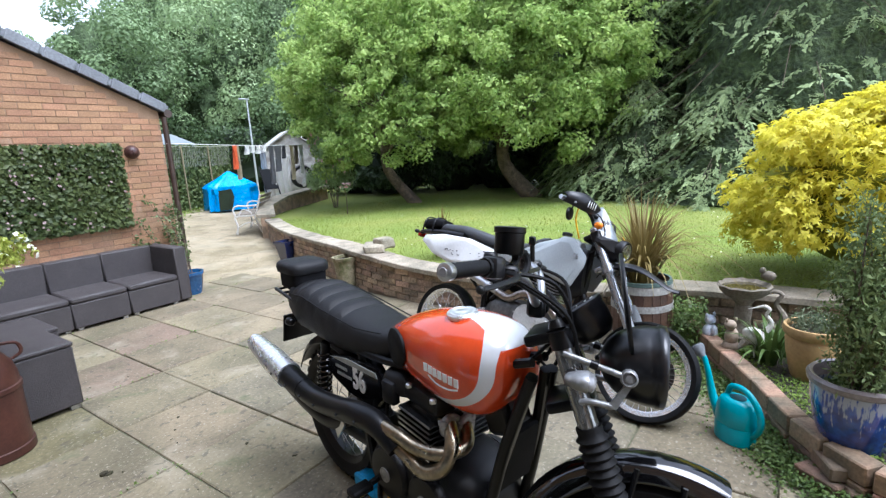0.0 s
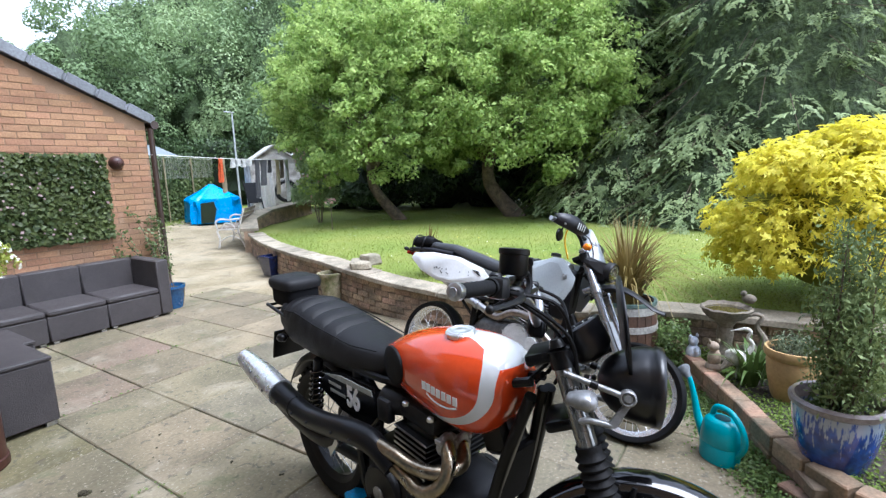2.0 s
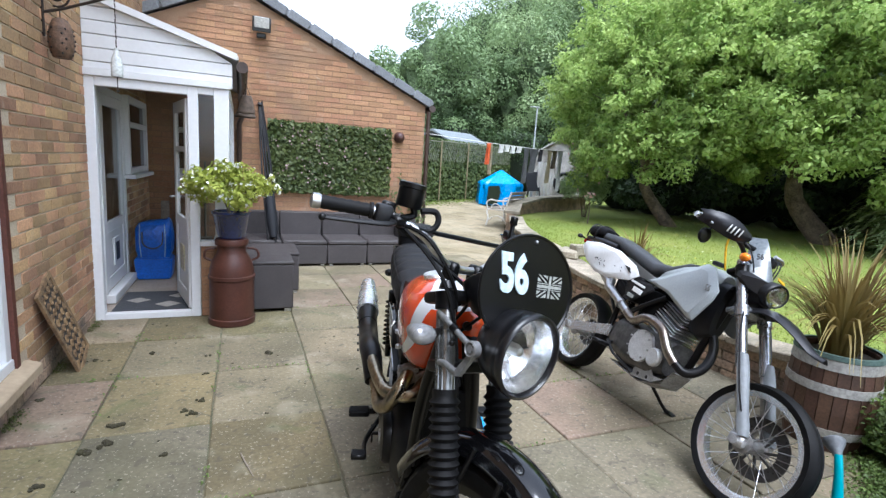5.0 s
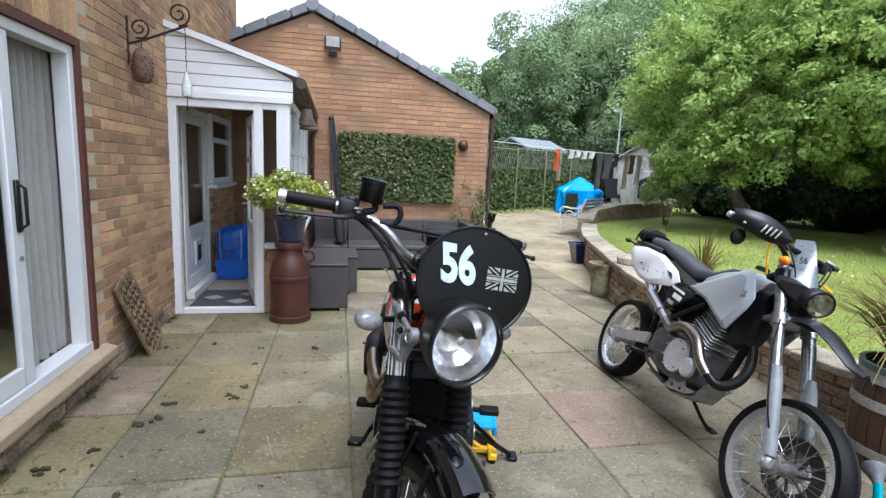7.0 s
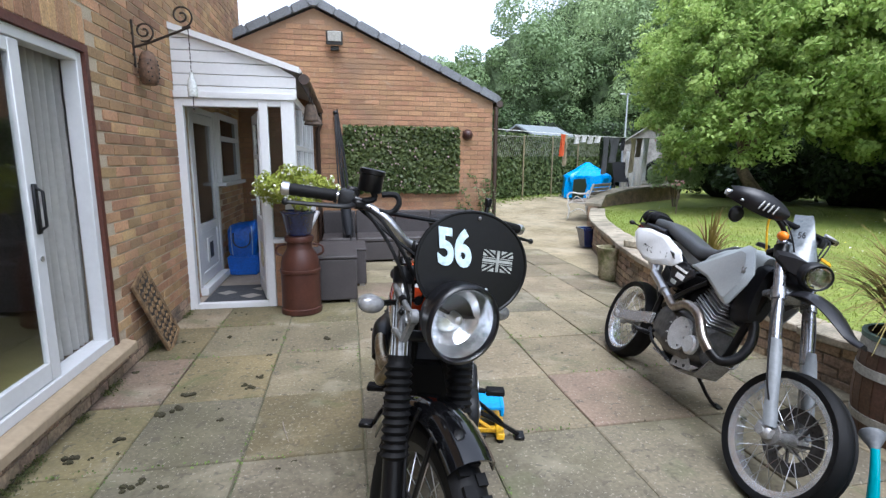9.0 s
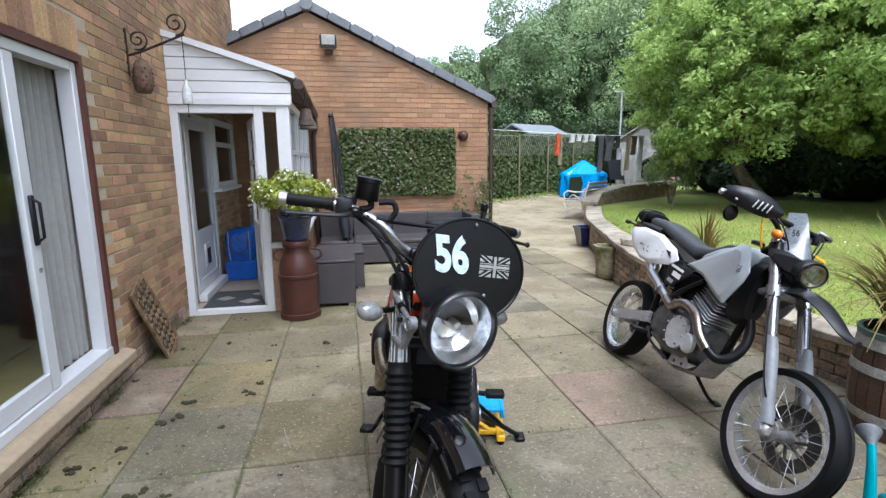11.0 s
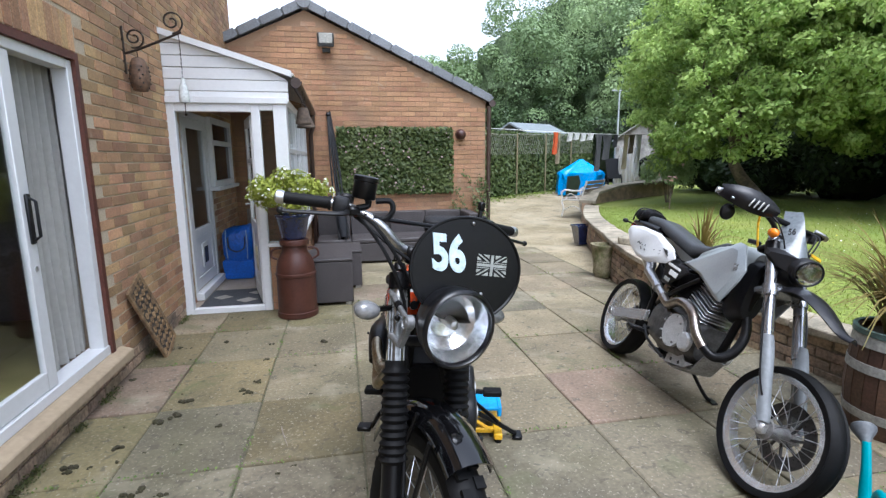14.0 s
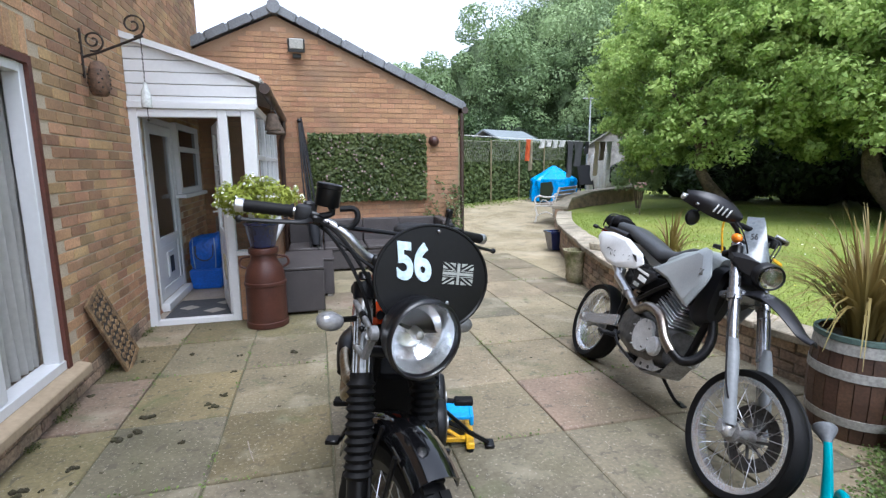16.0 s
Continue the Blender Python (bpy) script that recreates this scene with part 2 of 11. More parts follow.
glass("pane")


def stain(name, col, scale, lo, hi, amount, detail=4, warp=0.6):
    """Blotches of another colour with a shape of their own, over a material."""
    m = MATS[name]
    N, L = m.node_tree.nodes, m.node_tree.links
    bs = N["Principled BSDF"]
    geo = N.new("ShaderNodeNewGeometry")
    no = N.new("ShaderNodeTexNoise")
    no.inputs["Scale"].default_value, no.inputs["Detail"].default_value, no.inputs["Distortion"].default_value = scale, detail, warp
    L.new(geo.outputs["Position"], no.inputs["Vector"])
    mr = N.new("ShaderNodeMapRange")
    mr.inputs["From Min"].default_value, mr.inputs["From Max"].default_value = lo, hi
    mr.inputs["To Max"].default_value = amount
    L.new(no.outputs["Fac"], mr.inputs["Value"])
    mx = N.new("ShaderNodeMix")
    mx.data_type = "RGBA"
    L.new(mr.outputs["Result"], mx.inputs[0])
    src = bs.inputs["Base Color"].links[0].from_socket
    L.new(src, mx.inputs[6])
    mx.inputs[7].default_value = (*col, 1)
    L.new(mx.outputs[2], bs.inputs["Base Color"])


for nm in ("slab", "slab_pink", "slab_grey", "slab_moss"):
    stain(nm, (0.085, 0.078, 0.04), 1.1, 0.48, 0.68, 0.55)
    stain(nm, (0.30, 0.265, 0.19), 2.3, 0.56, 0.72, 0.6)
    stain(nm, (0.055, 0.05, 0.036), 17.0, 0.60, 0.68, 0.55, 2)
    stain(nm, (0.34, 0.31, 0.24), 60.0, 0.64, 0.70, 0.5, 1)
    stain(nm, (0.06, 0.085, 0.025), 3.4, 0.60, 0.74, 0.5)
stain("drive", (0.15, 0.125, 0.075), 3.2, 0.52, 0.66, 0.55)
stain("drive", (0.38, 0.33, 0.23), 1.3, 0.52, 0.70, 0.6)
stain("drive", (0.10, 0.085, 0.055), 26.0, 0.62, 0.70, 0.6, 2)
stain("drive", (0.42, 0.38, 0.29), 70.0, 0.62, 0.68, 0.6, 1)
for nm in ("brick_garage", "brick"):
    stain(nm, (0.16, 0.12, 0.085), 0.9, 0.50, 0.72, 0.5)
    stain(nm, (0.38, 0.30, 0.22), 5.0, 0.62, 0.74, 0.4)

# ---- setting: ground ----
# the low retaining wall between patio and lawn: x, y, height of its coping
WALL_LINE = [(2.62, -3.0, 0.46), (2.62, 0.6, 0.46), (2.62, 2.2, 0.44), (2.56, 3.0, 0.34), (2.52, 4.0, 0.36), (2.5, 5.0, 0.43), (2.62, 5.8, 0.49),
             (2.86, 6.5, 0.50), (3.2, 7.4, 0.48), (3.62, 8.5, 0.47), (4.2, 9.7, 0.46), (4.8, 10.8, 0.46)]
WALL_PTS = smooth_path(WALL_LINE, 8)


def ground_z(x, y):
    t = min(max((y - 8.5) / 9.0, 0.0), 1.0)
    return 0.38 * t * t * (3 - 2 * t)


def axis_steps(lo, a, b, hi, fine, coarse):
    mid = list(np.arange(a, b, fine))
    left = [a - (a - lo) * (k / coarse) ** 2 for k in range(coarse, 0, -1)]
    right = [b + (hi - b) * (k / coarse) ** 2 for k in range(0, coarse + 1)]
    return left + mid + right


gx, gy = axis_steps(-300, -6, 14, 300, 0.5, 14), axis_steps(-300, -6, 24, 300, 0.5, 14)
gv = [(x, y, ground_z(x, y) - 0.03) for y in gy for x in gx]
gf = [(j * len(gx) + i, j * len(gx) + i + 1, (j + 1) * len(gx) + i + 1, (j + 1) * len(gx) + i) for j in range(len(gy) - 1) for i in range(len(gx) - 1)]
ground = tagged(raw("ground", gv, gf, "drive", smooth=60), "pale gritty concrete and gravel drive behind the patio", "ground", kind="structure")


def wall_at(y):
    ys = [p.y for p in WALL_PTS]
    return float(np.interp(y, ys, [p.x for p in WALL_PTS])), float(np.interp(y, ys, [p.z for p in WALL_PTS]))


# lawn: a raised sheet behind the retaining wall
lv, lf = [], []
lys = list(np.arange(-3, 10.8, 0.3)) + [10.8 + 1.2 * k for k in range(60)]
lus = [0, 0.3, 0.7, 1.2, 2, 3, 4.5, 6.5, 9, 12, 16, 22, 30, 45, 70, 120]
for y in lys:
    wx, wz = wall_at(min(y, 10.8))
    if y > 10.8:
        wx += (y - 10.8) * 0.62
    for u in lus:
        k = min(u / 3.0, 1)
        lv.append((wx + 0.05 + u, y, wz - 0.05 + (0.47 - wz + 0.05) * k + 0.012 * noise.noise(Vector((u, y, 0)))))
w = len(lus)
for j in range(len(lys) - 1):
    for i in range(w - 1):
        lf.append((j * w + i, j * w + i + 1, (j + 1) * w + i + 1, (j + 1) * w + i))
lawn = tagged(raw("lawn", lv, lf, "grass", smooth=60), "mown green lawn dotted with pale daisies", "lawn", kind="structure")

# patio slabs
SLAB_X = [-2.2, -1.79, -1.19, -0.58, 0.04, 0.71, 1.37, 2.0, 2.56]
SLAB_Y = [-3.7, -2.95, -2.2, -1.45, -0.7, 0.02, 0.74, 1.42, 2.11, 2.81, 3.51, 4.24, 4.97, 5.68, 6.4, 7.12, 7.84, 8.4]
bm = B()
span(bm, (-2.2, -3.8, -0.06), (2.6, 8.44, -0.012))
patio = tagged(part("patio", bm, "joint", smooth=0), "weathered buff concrete paving slabs with mossy joints", "patio", kind="structure")
rs = random.Random(4)
PINK = {(5, 9), (0, 10), (4, 14), (2, 13), (3, 13)}
GREY = {(2, 8), (1, 9), (4, 8), (3, 9), (5, 8), (6, 8), (4, 11), (1, 8), (7, 9), (3, 8), (5, 12), (2, 15)}
slab_jobs = []
for i, (x0, x1) in enumerate(zip(SLAB_X, SLAB_X[1:])):
    for j, (y0, y1) in enumerate(zip(SLAB_Y, SLAB_Y[1:])):
        slab_jobs.append((i, j, x0, x1, y0, y1))

# ---- brickwork ----
BRICK_L, BRICK_H, JOINT = 0.225, 0.075, 0.011
bbm = B()
box(bbm, (0, 0, 0), (1, 1, 1))
bmesh.ops.bevel(bbm, geom=list(bbm.edges), offset=0.04, segments=1, affect="EDGES")
cube_v = [tuple(v.co) for v in bbm.verts]
cube_f = [tuple(v.index for v in f.verts) for f in bbm.faces]
bbm.free()
box8_v = [(x, y, z) for x in (-.5, .5) for y in (-.5, .5) for z in (-.5, .5)]
box8_f = [(0, 1, 3, 2), (4, 6, 7, 5), (0, 4, 5, 1), (2, 3, 7, 6), (0, 2, 6, 4), (1, 5, 7, 3)]
BRICK_JOBS = []


def brickwork(owner, origin, u, out, length, z0, z1, keep, material, near, top_parts=280, seed=1, proud=0.006, depth=0.03, bl=BRICK_L, bh=BRICK_H):
    """Stretcher-bond bricks over a wall face. near: a place; the bricks closest to it become parts. Run last."""
    BRICK_JOBS.append((owner, Vector(origin), Vector(u), Vector(out), length, z0, z1, keep, material, Vector(near), top_parts, seed, proud, depth, bl, bh))


def lay_bricks():
    for owner, o, u, out, length, z0, z1, keep, material, near, top, seed, proud, depth, bl, bh in BRICK_JOBS:
        rb = random.Random(seed)
        cells = []
        row = 0
        z = z0
        while z + bh <= z1 + 0.02:
            s = -bl * (0.5 if row % 2 else 0.0)
            while s < length:
                a, b = max(s, 0) + JOINT / 2, min(s + bl, length) - JOINT / 2
                if b - a > 0.03 and keep((a + b) / 2, z + bh / 2, a, b):
                    cells.append((a, b, z + JOINT / 2, z + bh - JOINT / 2))
                s += bl
            z += bh
            row += 1
        def centre(c):
            return o + u * ((c[0] + c[1]) / 2) + Vector((0, 0, (c[2] + c[3]) / 2))
        cells.sort(key=lambda c: (centre(c) - near).length)
        rot = Matrix((u, out, Vector((0, 0, 1)))).transposed().to_4x4()
        unit = bpy.data.meshes.new("brick")
        unit.from_pydata(cube_v, [], cube_f)
        unit.materials.append(MATS[material])
        vs, fs = [], []
        for k, c in enumerate(cells):
            p = centre(c) + out * (proud - depth / 2 + rb.uniform(-0.002, 0.002))
            size = (c[1] - c[0], depth, c[3] - c[2])
            mm = Matrix.Translation(p) @ rot @ Matrix.Diagonal((*size, 1))
            if k < top:
                ob = new("brick", unit)
                ob.parent = owner
                ob.matrix_basis = owner.matrix_world.inverted() @ mm
            else:
                n0 = len(vs)
                vs += [tuple(mm @ Vector(v)) for v in box8_v]
                fs += [tuple(n0 + i for i in f) for f in box8_f]
        if vs:
            rest = raw("brick_courses", vs, fs, material, owner)
            rest["kind"] = "stuff"


# ---- house wall with the sliding door ----
HX, GY = -2.2, 8.45
D0, D1, DZ0, DZ1 = 0.9, 3.99, 0.27, 2.16      # sliding door opening in the house wall
I0, I1, IZ1 = 5.95, 6.95, 2.02                # inner door in the porch


def house_solid(y0, y1, z0, z1):
    span(bm, (HX - 0.28, y0, z0), (HX, y1, z1))


bm = B()
house_solid(-5.0, D0, -0.05, 5.4)
house_solid(D0, D1, DZ1, 5.4)
house_solid(D0, D1, -0.05, DZ0 - 0.07)
house_solid(D1, I0, -0.05, 5.4)
house_solid(I0, I1, IZ1, 5.4)
house_solid(I0, I1, -0.05, 0.12)
house_solid(I1, 8.9, -0.05, 5.4)
house_wall = tagged(part("wall_house", bm, "mortar", smooth=0), "buff and orange brick house wall", "wall", kind="structure")
bm = B()
span(bm, (HX - 0.28, 8.9, -0.05), (HX - 7.0, 9.15, 5.4))
span(bm, (HX - 0.28, -5.0, -0.05), (HX - 7.0, -5.2, 5.4))
tagged(part("wall_house_ends", bm, "mortar_garage", smooth=0), "plain brick end walls of the house", "wall", kind="structure")
bm = B()
prism(bm, [(HX + 0.45, 5.25), (HX - 3.6, 7.4), (HX - 7.5, 5.25), (HX - 7.5, 5.4), (HX - 3.6, 7.55), (HX + 0.45, 5.4)], 1, -5.5, 9.3)
tagged(part("roof_house", bm, "roof_tile", smooth=0), "dark tiled house roof", "roof", kind="structure")


def keep_house(s, z, a, b):
    y = -5.0 + s
    if z < 0.15 and y < 5.5:
        return False
    if D0 - 0.0 < -5 + b and -5 + a < D1 and DZ0 - 0.09 < z < DZ1 + 0.0:
        return False
    if I0 < -5 + b and -5 + a < I1 and 0.1 < z < IZ1:
        return False
    if DZ1 <= z < DZ1 + 0.225 and D0 - 0.15 < y < D1 + 0.12:
        return False
    return True


brickwork(house_wall, (HX, -5.0, 0), (0, 1, 0), (1, 0, 0), 13.9, 0.0, 5.3, keep_house, "brick", (HX, 4.6, 1.2), 300, 3)
# soldier course over the sliding door
bm = B()
sold = thing("soldier_course", None, "upright bricks over the sliding door", "lintel", kind="structure")
for k in range(43):
    y = D0 - 0.1 + k * 0.075
    bb = B()
    box(bb, (HX - 0.012, y, DZ1 + 0.113), (0.036, 0.064, 0.213), 0.003)
    part("brick", bb, "brick", sold, smooth=0)
bm.free()

# sliding door: brown timber surround, white frame, one leaf slid open
sd = thing("sliding_door", None, "white framed sliding patio door standing half open in a brown timber surround", "door", kind="structure")
bm = B()
span(bm, (HX - 0.07, D1 - 0.045, DZ0 - 0.07), (HX + 0.012, D1, DZ1))
part("timber_jamb", bm, "brown_wood", sd, "dark brown timber jamb", 0)
bm = B()
span(bm, (HX - 0.07, D0, DZ1 - 0.045), (HX + 0.012, D1 - 0.045, DZ1))
part("timber_head", bm, "brown_wood", sd, "dark brown timber head", 0)
for a, b, nm in (((HX - 0.10, D1 - 0.105, DZ0), (HX - 0.01, D1 - 0.047, DZ1 - 0.05), "frame_jamb"), ((HX - 0.10, D0, DZ1 - 0.105), (HX - 0.01, D1 - 0.107, DZ1 - 0.047), "frame_head"), ((HX - 0.12, D0, DZ0 - 0.03), (HX + 0.0, D1 - 0.047, DZ0 + 0.03), "frame_track")):
    bm = B()
    span(bm, a, b, 0.004)
    part(nm, bm, "upvc", sd)


def sash(x, y0, y1, name, st=0.085):
    leaf = thing(name)
    leaf.parent = sd
    z0, z1 = DZ0 + 0.035, DZ1 - 0.11
    for a, b, nm in (((x - 0.022, y0, z0), (x + 0.022, y0 + st, z1), "stile"), ((x - 0.022, y1 - st, z0), (x + 0.022, y1, z1), "stile"), ((x - 0.02, y0 + st, z0), (x + 0.02, y1 - st, z0 + 0.1), "rail"), ((x - 0.02, y0 + st, z1 - 0.07), (x + 0.02, y1 - st, z1), "rail")):
        q = B()
        span(q, a, b, 0.004)
        part(nm, q, "upvc", leaf)
    q = B()
    span(q, (x - 0.008, y0 + st, z0 + 0.1), (x + 0.008, y1 - st, z1 - 0.07))
    g = part("glass_pane", q, "pane", leaf, "clear double glazing", 0)
    g.visible_shadow = False
    return leaf


leaf = sash(HX - 0.035, 1.72, 3.34, "sliding_leaf")
q = B()
box(q, (HX - 0.006, 3.30, 1.22), (0.018, 0.035, 0.26), 0.006)
tube(q, [(HX + 0.0, 3.30, 1.11), (HX + 0.03, 3.30, 1.13), (HX + 0.03, 3.30, 1.31), (HX + 0.0, 3.30, 1.33)], 0.008, 8)
mat("black_plastic", (0.007, 0.007, 0.008), 0.45, spec=0.35, col2=(0.012, 0.012, 0.013), bump=0.05)
part("door_handle", q, "black_plastic", leaf, "black pull handle")
q = B()
lathe(q, [(0.014, 0), (0.014, 0.006), (0.008, 0.008)], 12, Matrix.Translation((HX - 0.013, 3.30, 0.96)) @ RY90)
mat("steel", (0.55, 0.55, 0.56), 0.3, 1.0, col2=(0.4, 0.4, 0.41), bump=0.03)
part("door_lock", q, "steel", leaf, "steel key lock")
sash(HX - 0.085, 0.92, 2.5, "fixed_leaf")
# sill
bm = B()
prism(bm, [(HX - 0.28, DZ0 - 0.03), (HX + 0.02, DZ0 - 0.03), (HX + 0.085, DZ0 - 0.05), (HX + 0.085, DZ0 - 0.11), (HX - 0.28, DZ0 - 0.11)], 1, D0 - 0.1, D1 + 0.09)
bmesh.ops.bevel(bm, geom=list(bm.edges), offset=0.006, segments=1, affect="EDGES")
mat("sill_stone", (0.36, 0.28, 0.185), 0.8, col2=(0.25, 0.19, 0.12), s1=3, s2=30, fine=0.1, bump=0.2)
tagged(part("sill", bm, "sill_stone", smooth=30), "worn sandy door sill", "sill", kind="structure")
bm = B()
span(bm, (HX - 0.02, -5, -0.02), (HX + 0.003, 5.5, 0.152))
plinth = tagged(part("plinth", bm, "mortar_old", smooth=0), "weathered brick courses at the foot of the house", "plinth", kind="structure")
brickwork(plinth, (HX, -5.0, 0), (0, 1, 0), (1, 0, 0), 10.5, 0.002, 0.145, lambda *c: True, "brick_old", (HX, 3.2, 0.1), 90, 8, 0.012, 0.03)

# the room behind the sliding door; its dimness is put into dark wall colour
bm = B()
R = (HX - 0.28, HX - 4.2, 0.3, 4.9, 0.24, 2.6)
span(bm, (R[1], R[2], R[4] - 0.1), (R[0], R[3], R[4]))
mat("carpet", (0.22, 0.19, 0.06), 0.95, col2=(0.16, 0.14, 0.045), s2=120, bump=0.6)
tagged(part("floor_room", bm, "carpet", smooth=0), "olive carpet in the dim room", "floor", kind="structure")
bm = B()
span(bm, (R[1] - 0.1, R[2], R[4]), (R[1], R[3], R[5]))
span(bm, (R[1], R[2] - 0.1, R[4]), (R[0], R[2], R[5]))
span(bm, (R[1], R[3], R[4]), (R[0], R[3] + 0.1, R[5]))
mat("room_shade", (0.12, 0.105, 0.09), 0.9, bump=0.05)
tagged(part("wall_room", bm, "room_shade", smooth=0), "plastered walls of the room, coloured dark to look dim", "wall", kind="structure")
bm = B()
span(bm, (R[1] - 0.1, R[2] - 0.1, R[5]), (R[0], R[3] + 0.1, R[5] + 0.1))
tagged(part("ceiling", bm, "room_shade", smooth=0), "plain ceiling of the room", "ceiling", kind="structure")
# curtains
mat("curtain", (0.64, 0.63, 0.59), 0.9, col2=(0.54, 0.53, 0.49), s1=3, s2=30, amt=0.4, fine=0.05, bump=0.03, sheen=0.3)


def curtain(x, y0, y1, z0, z1, folds, label, material="curtain"):
    q = B()
    n = folds * 10
    rows = []
    for k in range(12):
        t = k / 11
        row = []
        for i in range(n + 1):
            s = i / n
            yy = y0 + (y1 - y0) * s + 0.02 * math.sin(5 * t + 7 * s) * t
            xx = x + 0.032 * math.sin(2 * math.pi * folds * s + 0.5 * math.sin(3 * t)) + 0.015 * noise.noise(Vector((s * 9, t * 2, 3)))
            row.append(q.verts.new((xx, yy, z1 + (z0 - z1) * t)))
        rows.append(row)
    for a, b in zip(rows, rows[1:]):
        for i in range(n):
            q.faces.new((a[i], a[i + 1], b[i + 1], b[i]))
    bmesh.ops.solidify(q, geom=list(q.faces), thickness=0.006)
    ob = part("curtain", q, material, None, smooth=80)
    return tagged(ob, label, "curtain")


curtain(HX - 0.16, 3.58, 3.98, DZ0 + 0.02, 2.3, 5, "cream curtain hanging in soft folds beside the open door")
mat("curtain_dark", (0.12, 0.10, 0.085), 0.9, col2=(0.08, 0.07, 0.06), s1=3, s2=90, bump=0.2)
curtain(HX - 0.33, 4.0, 4.3, DZ0 + 0.02, 2.3, 4, "drab lined curtain drawn back in the room", "curtain_dark")

# ---- garage with its gable ----
GX0, GX1, APX, APZ, EAV = -3.83, 1.71, -1.06, 3.70, 2.42
bm = B()
prism(bm, [(GX0, -0.05), (GX1, -0.05), (GX1, EAV), (APX, APZ - 0.02), (GX0, EAV)], 1, GY, GY + 0.25)
garage = tagged(part("wall_garage", bm, "mortar_garage", smooth=0), "orange brick garage gable wall", "wall", kind="structure")
bm = B()
span(bm, (GX1 - 0.25, GY + 0.25, -0.05), (GX1, GY + 6.5, EAV))
span(bm, (GX0, GY + 0.25, -0.05), (GX0 + 0.25, GY + 6.5, EAV))
prism(bm, [(GX0, -0.05), (GX1, -0.05), (GX1, EAV), (APX, APZ - 0.02), (GX0, EAV)], 1, GY + 6.5, GY + 6.75)
tagged(part("wall_garage_sides", bm, "mortar_garage", smooth=0), "orange brick garage side walls", "wall", kind="structure")


def keep_garage(s, z, a, b):
    top = APZ - 0.04 - 0.462 * max(abs(GX0 + a - APX), abs(GX0 + b - APX))
    return z + 0.04 < top and GX0 + b > HX - 0.05


brickwork(garage, (GX0, GY, 0), (1, 0, 0), (0, -1, 0), GX1 - GX0, 0.0, 3.75, keep_garage, "brick_garage", (0.9, GY, 1.6), 300, 5)
roof = thing("roof_garage", None, "dark grey tiled gable roof with a pale verge", "roof", kind="structure")
SL = math.atan(0.462)
for sgn, nm in ((1, "roof_slope"), (-1, "roof_slope")):
    bm = B()
    ex = APX + sgn * 2.86
    ez = APZ - 2.86 * 0.462
    n = Vector((sgn * math.sin(SL), 0, math.cos(SL)))
    a, b = Vector((APX, 0, APZ + 0.03)), Vector((ex, 0, ez + 0.03))
    loft(bm, [[(p.x, y, p.z) for p in (a, b, b + n * 0.085, a + n * 0.085)] for y in (GY - 0.05, GY + 6.9)])
    part(nm, bm, "roof_tile", roof, smooth=0)
    for k in range(9):
        t0, t1 = k / 9, (k + 1) / 9 - 0.012
        p, q2 = a.lerp(b, t0), a.lerp(b, t1)
        bm = B()
        loft(bm, [[tuple(v) for v in (Vector((r.x, y, r.z)) + n * h for r, h in ((p, -0.02), (q2, -0.022), (q2, 0.095), (p, 0.105)))] for y in (GY - 0.075, GY - 0.035)])
        bmesh.ops.bevel(bm, geom=list(bm.edges), offset=0.006, segments=1, affect="EDGES")
        part("verge_tile", bm, "roof_tile", roof, smooth=0)
bm = B()
tube(bm, [(APX, GY - 0.1, APZ + 0.08), (APX, GY + 6.9, APZ + 0.08)], 0.095, 10)
part("ridge_tile", bm, "roof_tile", roof)
bm = B()
tube(bm, [(GX1 + 0.05, GY - 0.03, EAV - 0.08), (GX1 + 0.05, GY - 0.03, 0.02)], 0.035, 10)
tagged(part("downpipe", bm, "gutter"), "dark downpipe at the garage corner", "downpipe", kind="structure")
bm = B()
tube(bm, [(GX1 + 0.1, GY - 0.06, EAV - 0.03), (GX1 + 0.1, GY + 6.8, EAV - 0.03)], 0.055, 10)
tagged(part("gutter", bm, "gutter"), "dark half-round gutter", "gutter", kind="structure")

# ---- porch ----
PY, PX = 5.56, -1.13                 # front face, outer side face
porch = thing("porch", None, "white framed lean-to porch with a clad gable and open door", "porch", kind="structure")


def bar(owner, a, b, name="frame_bar", material="upvc", bevel=0.004):
    q = B()
    span(q, a, b, bevel)
    return part(name, q, material, owner)


FZ = 2.04
bar(porch, (HX + 0.002, PY, 0.0), (HX + 0.075, PY + 0.07, FZ), "door_post")
bar(porch, (-1.455, PY, 0.0), (-1.375, PY + 0.07, FZ), "door_post")
bar(porch, (HX + 0.075, PY, 0.0), (-1.455, PY + 0.07, 0.055), "threshold")
bar(porch, (HX + 0.075, PY, FZ - 0.075), (-1.455, PY + 0.07, FZ), "door_head")
bar(porch, (-1.375, PY + 0.004, FZ - 0.06), (-1.25, PY + 0.066, FZ), "window_head")
bar(porch, (-1.25, PY, 0.70), (PX, PY + 0.10, FZ), "corner_post")
bar(porch, (-1.375, PY - 0.05, 0.66), (PX + 0.05, PY + 0.10, 0.70), "window_sill")
q = B()
span(q, (-1.375, PY + 0.02, 0.70), (-1.25, PY + 0.03, FZ - 0.06))
part("window_pane", q, "pane", porch, "narrow side light", 0).visible_shadow = False
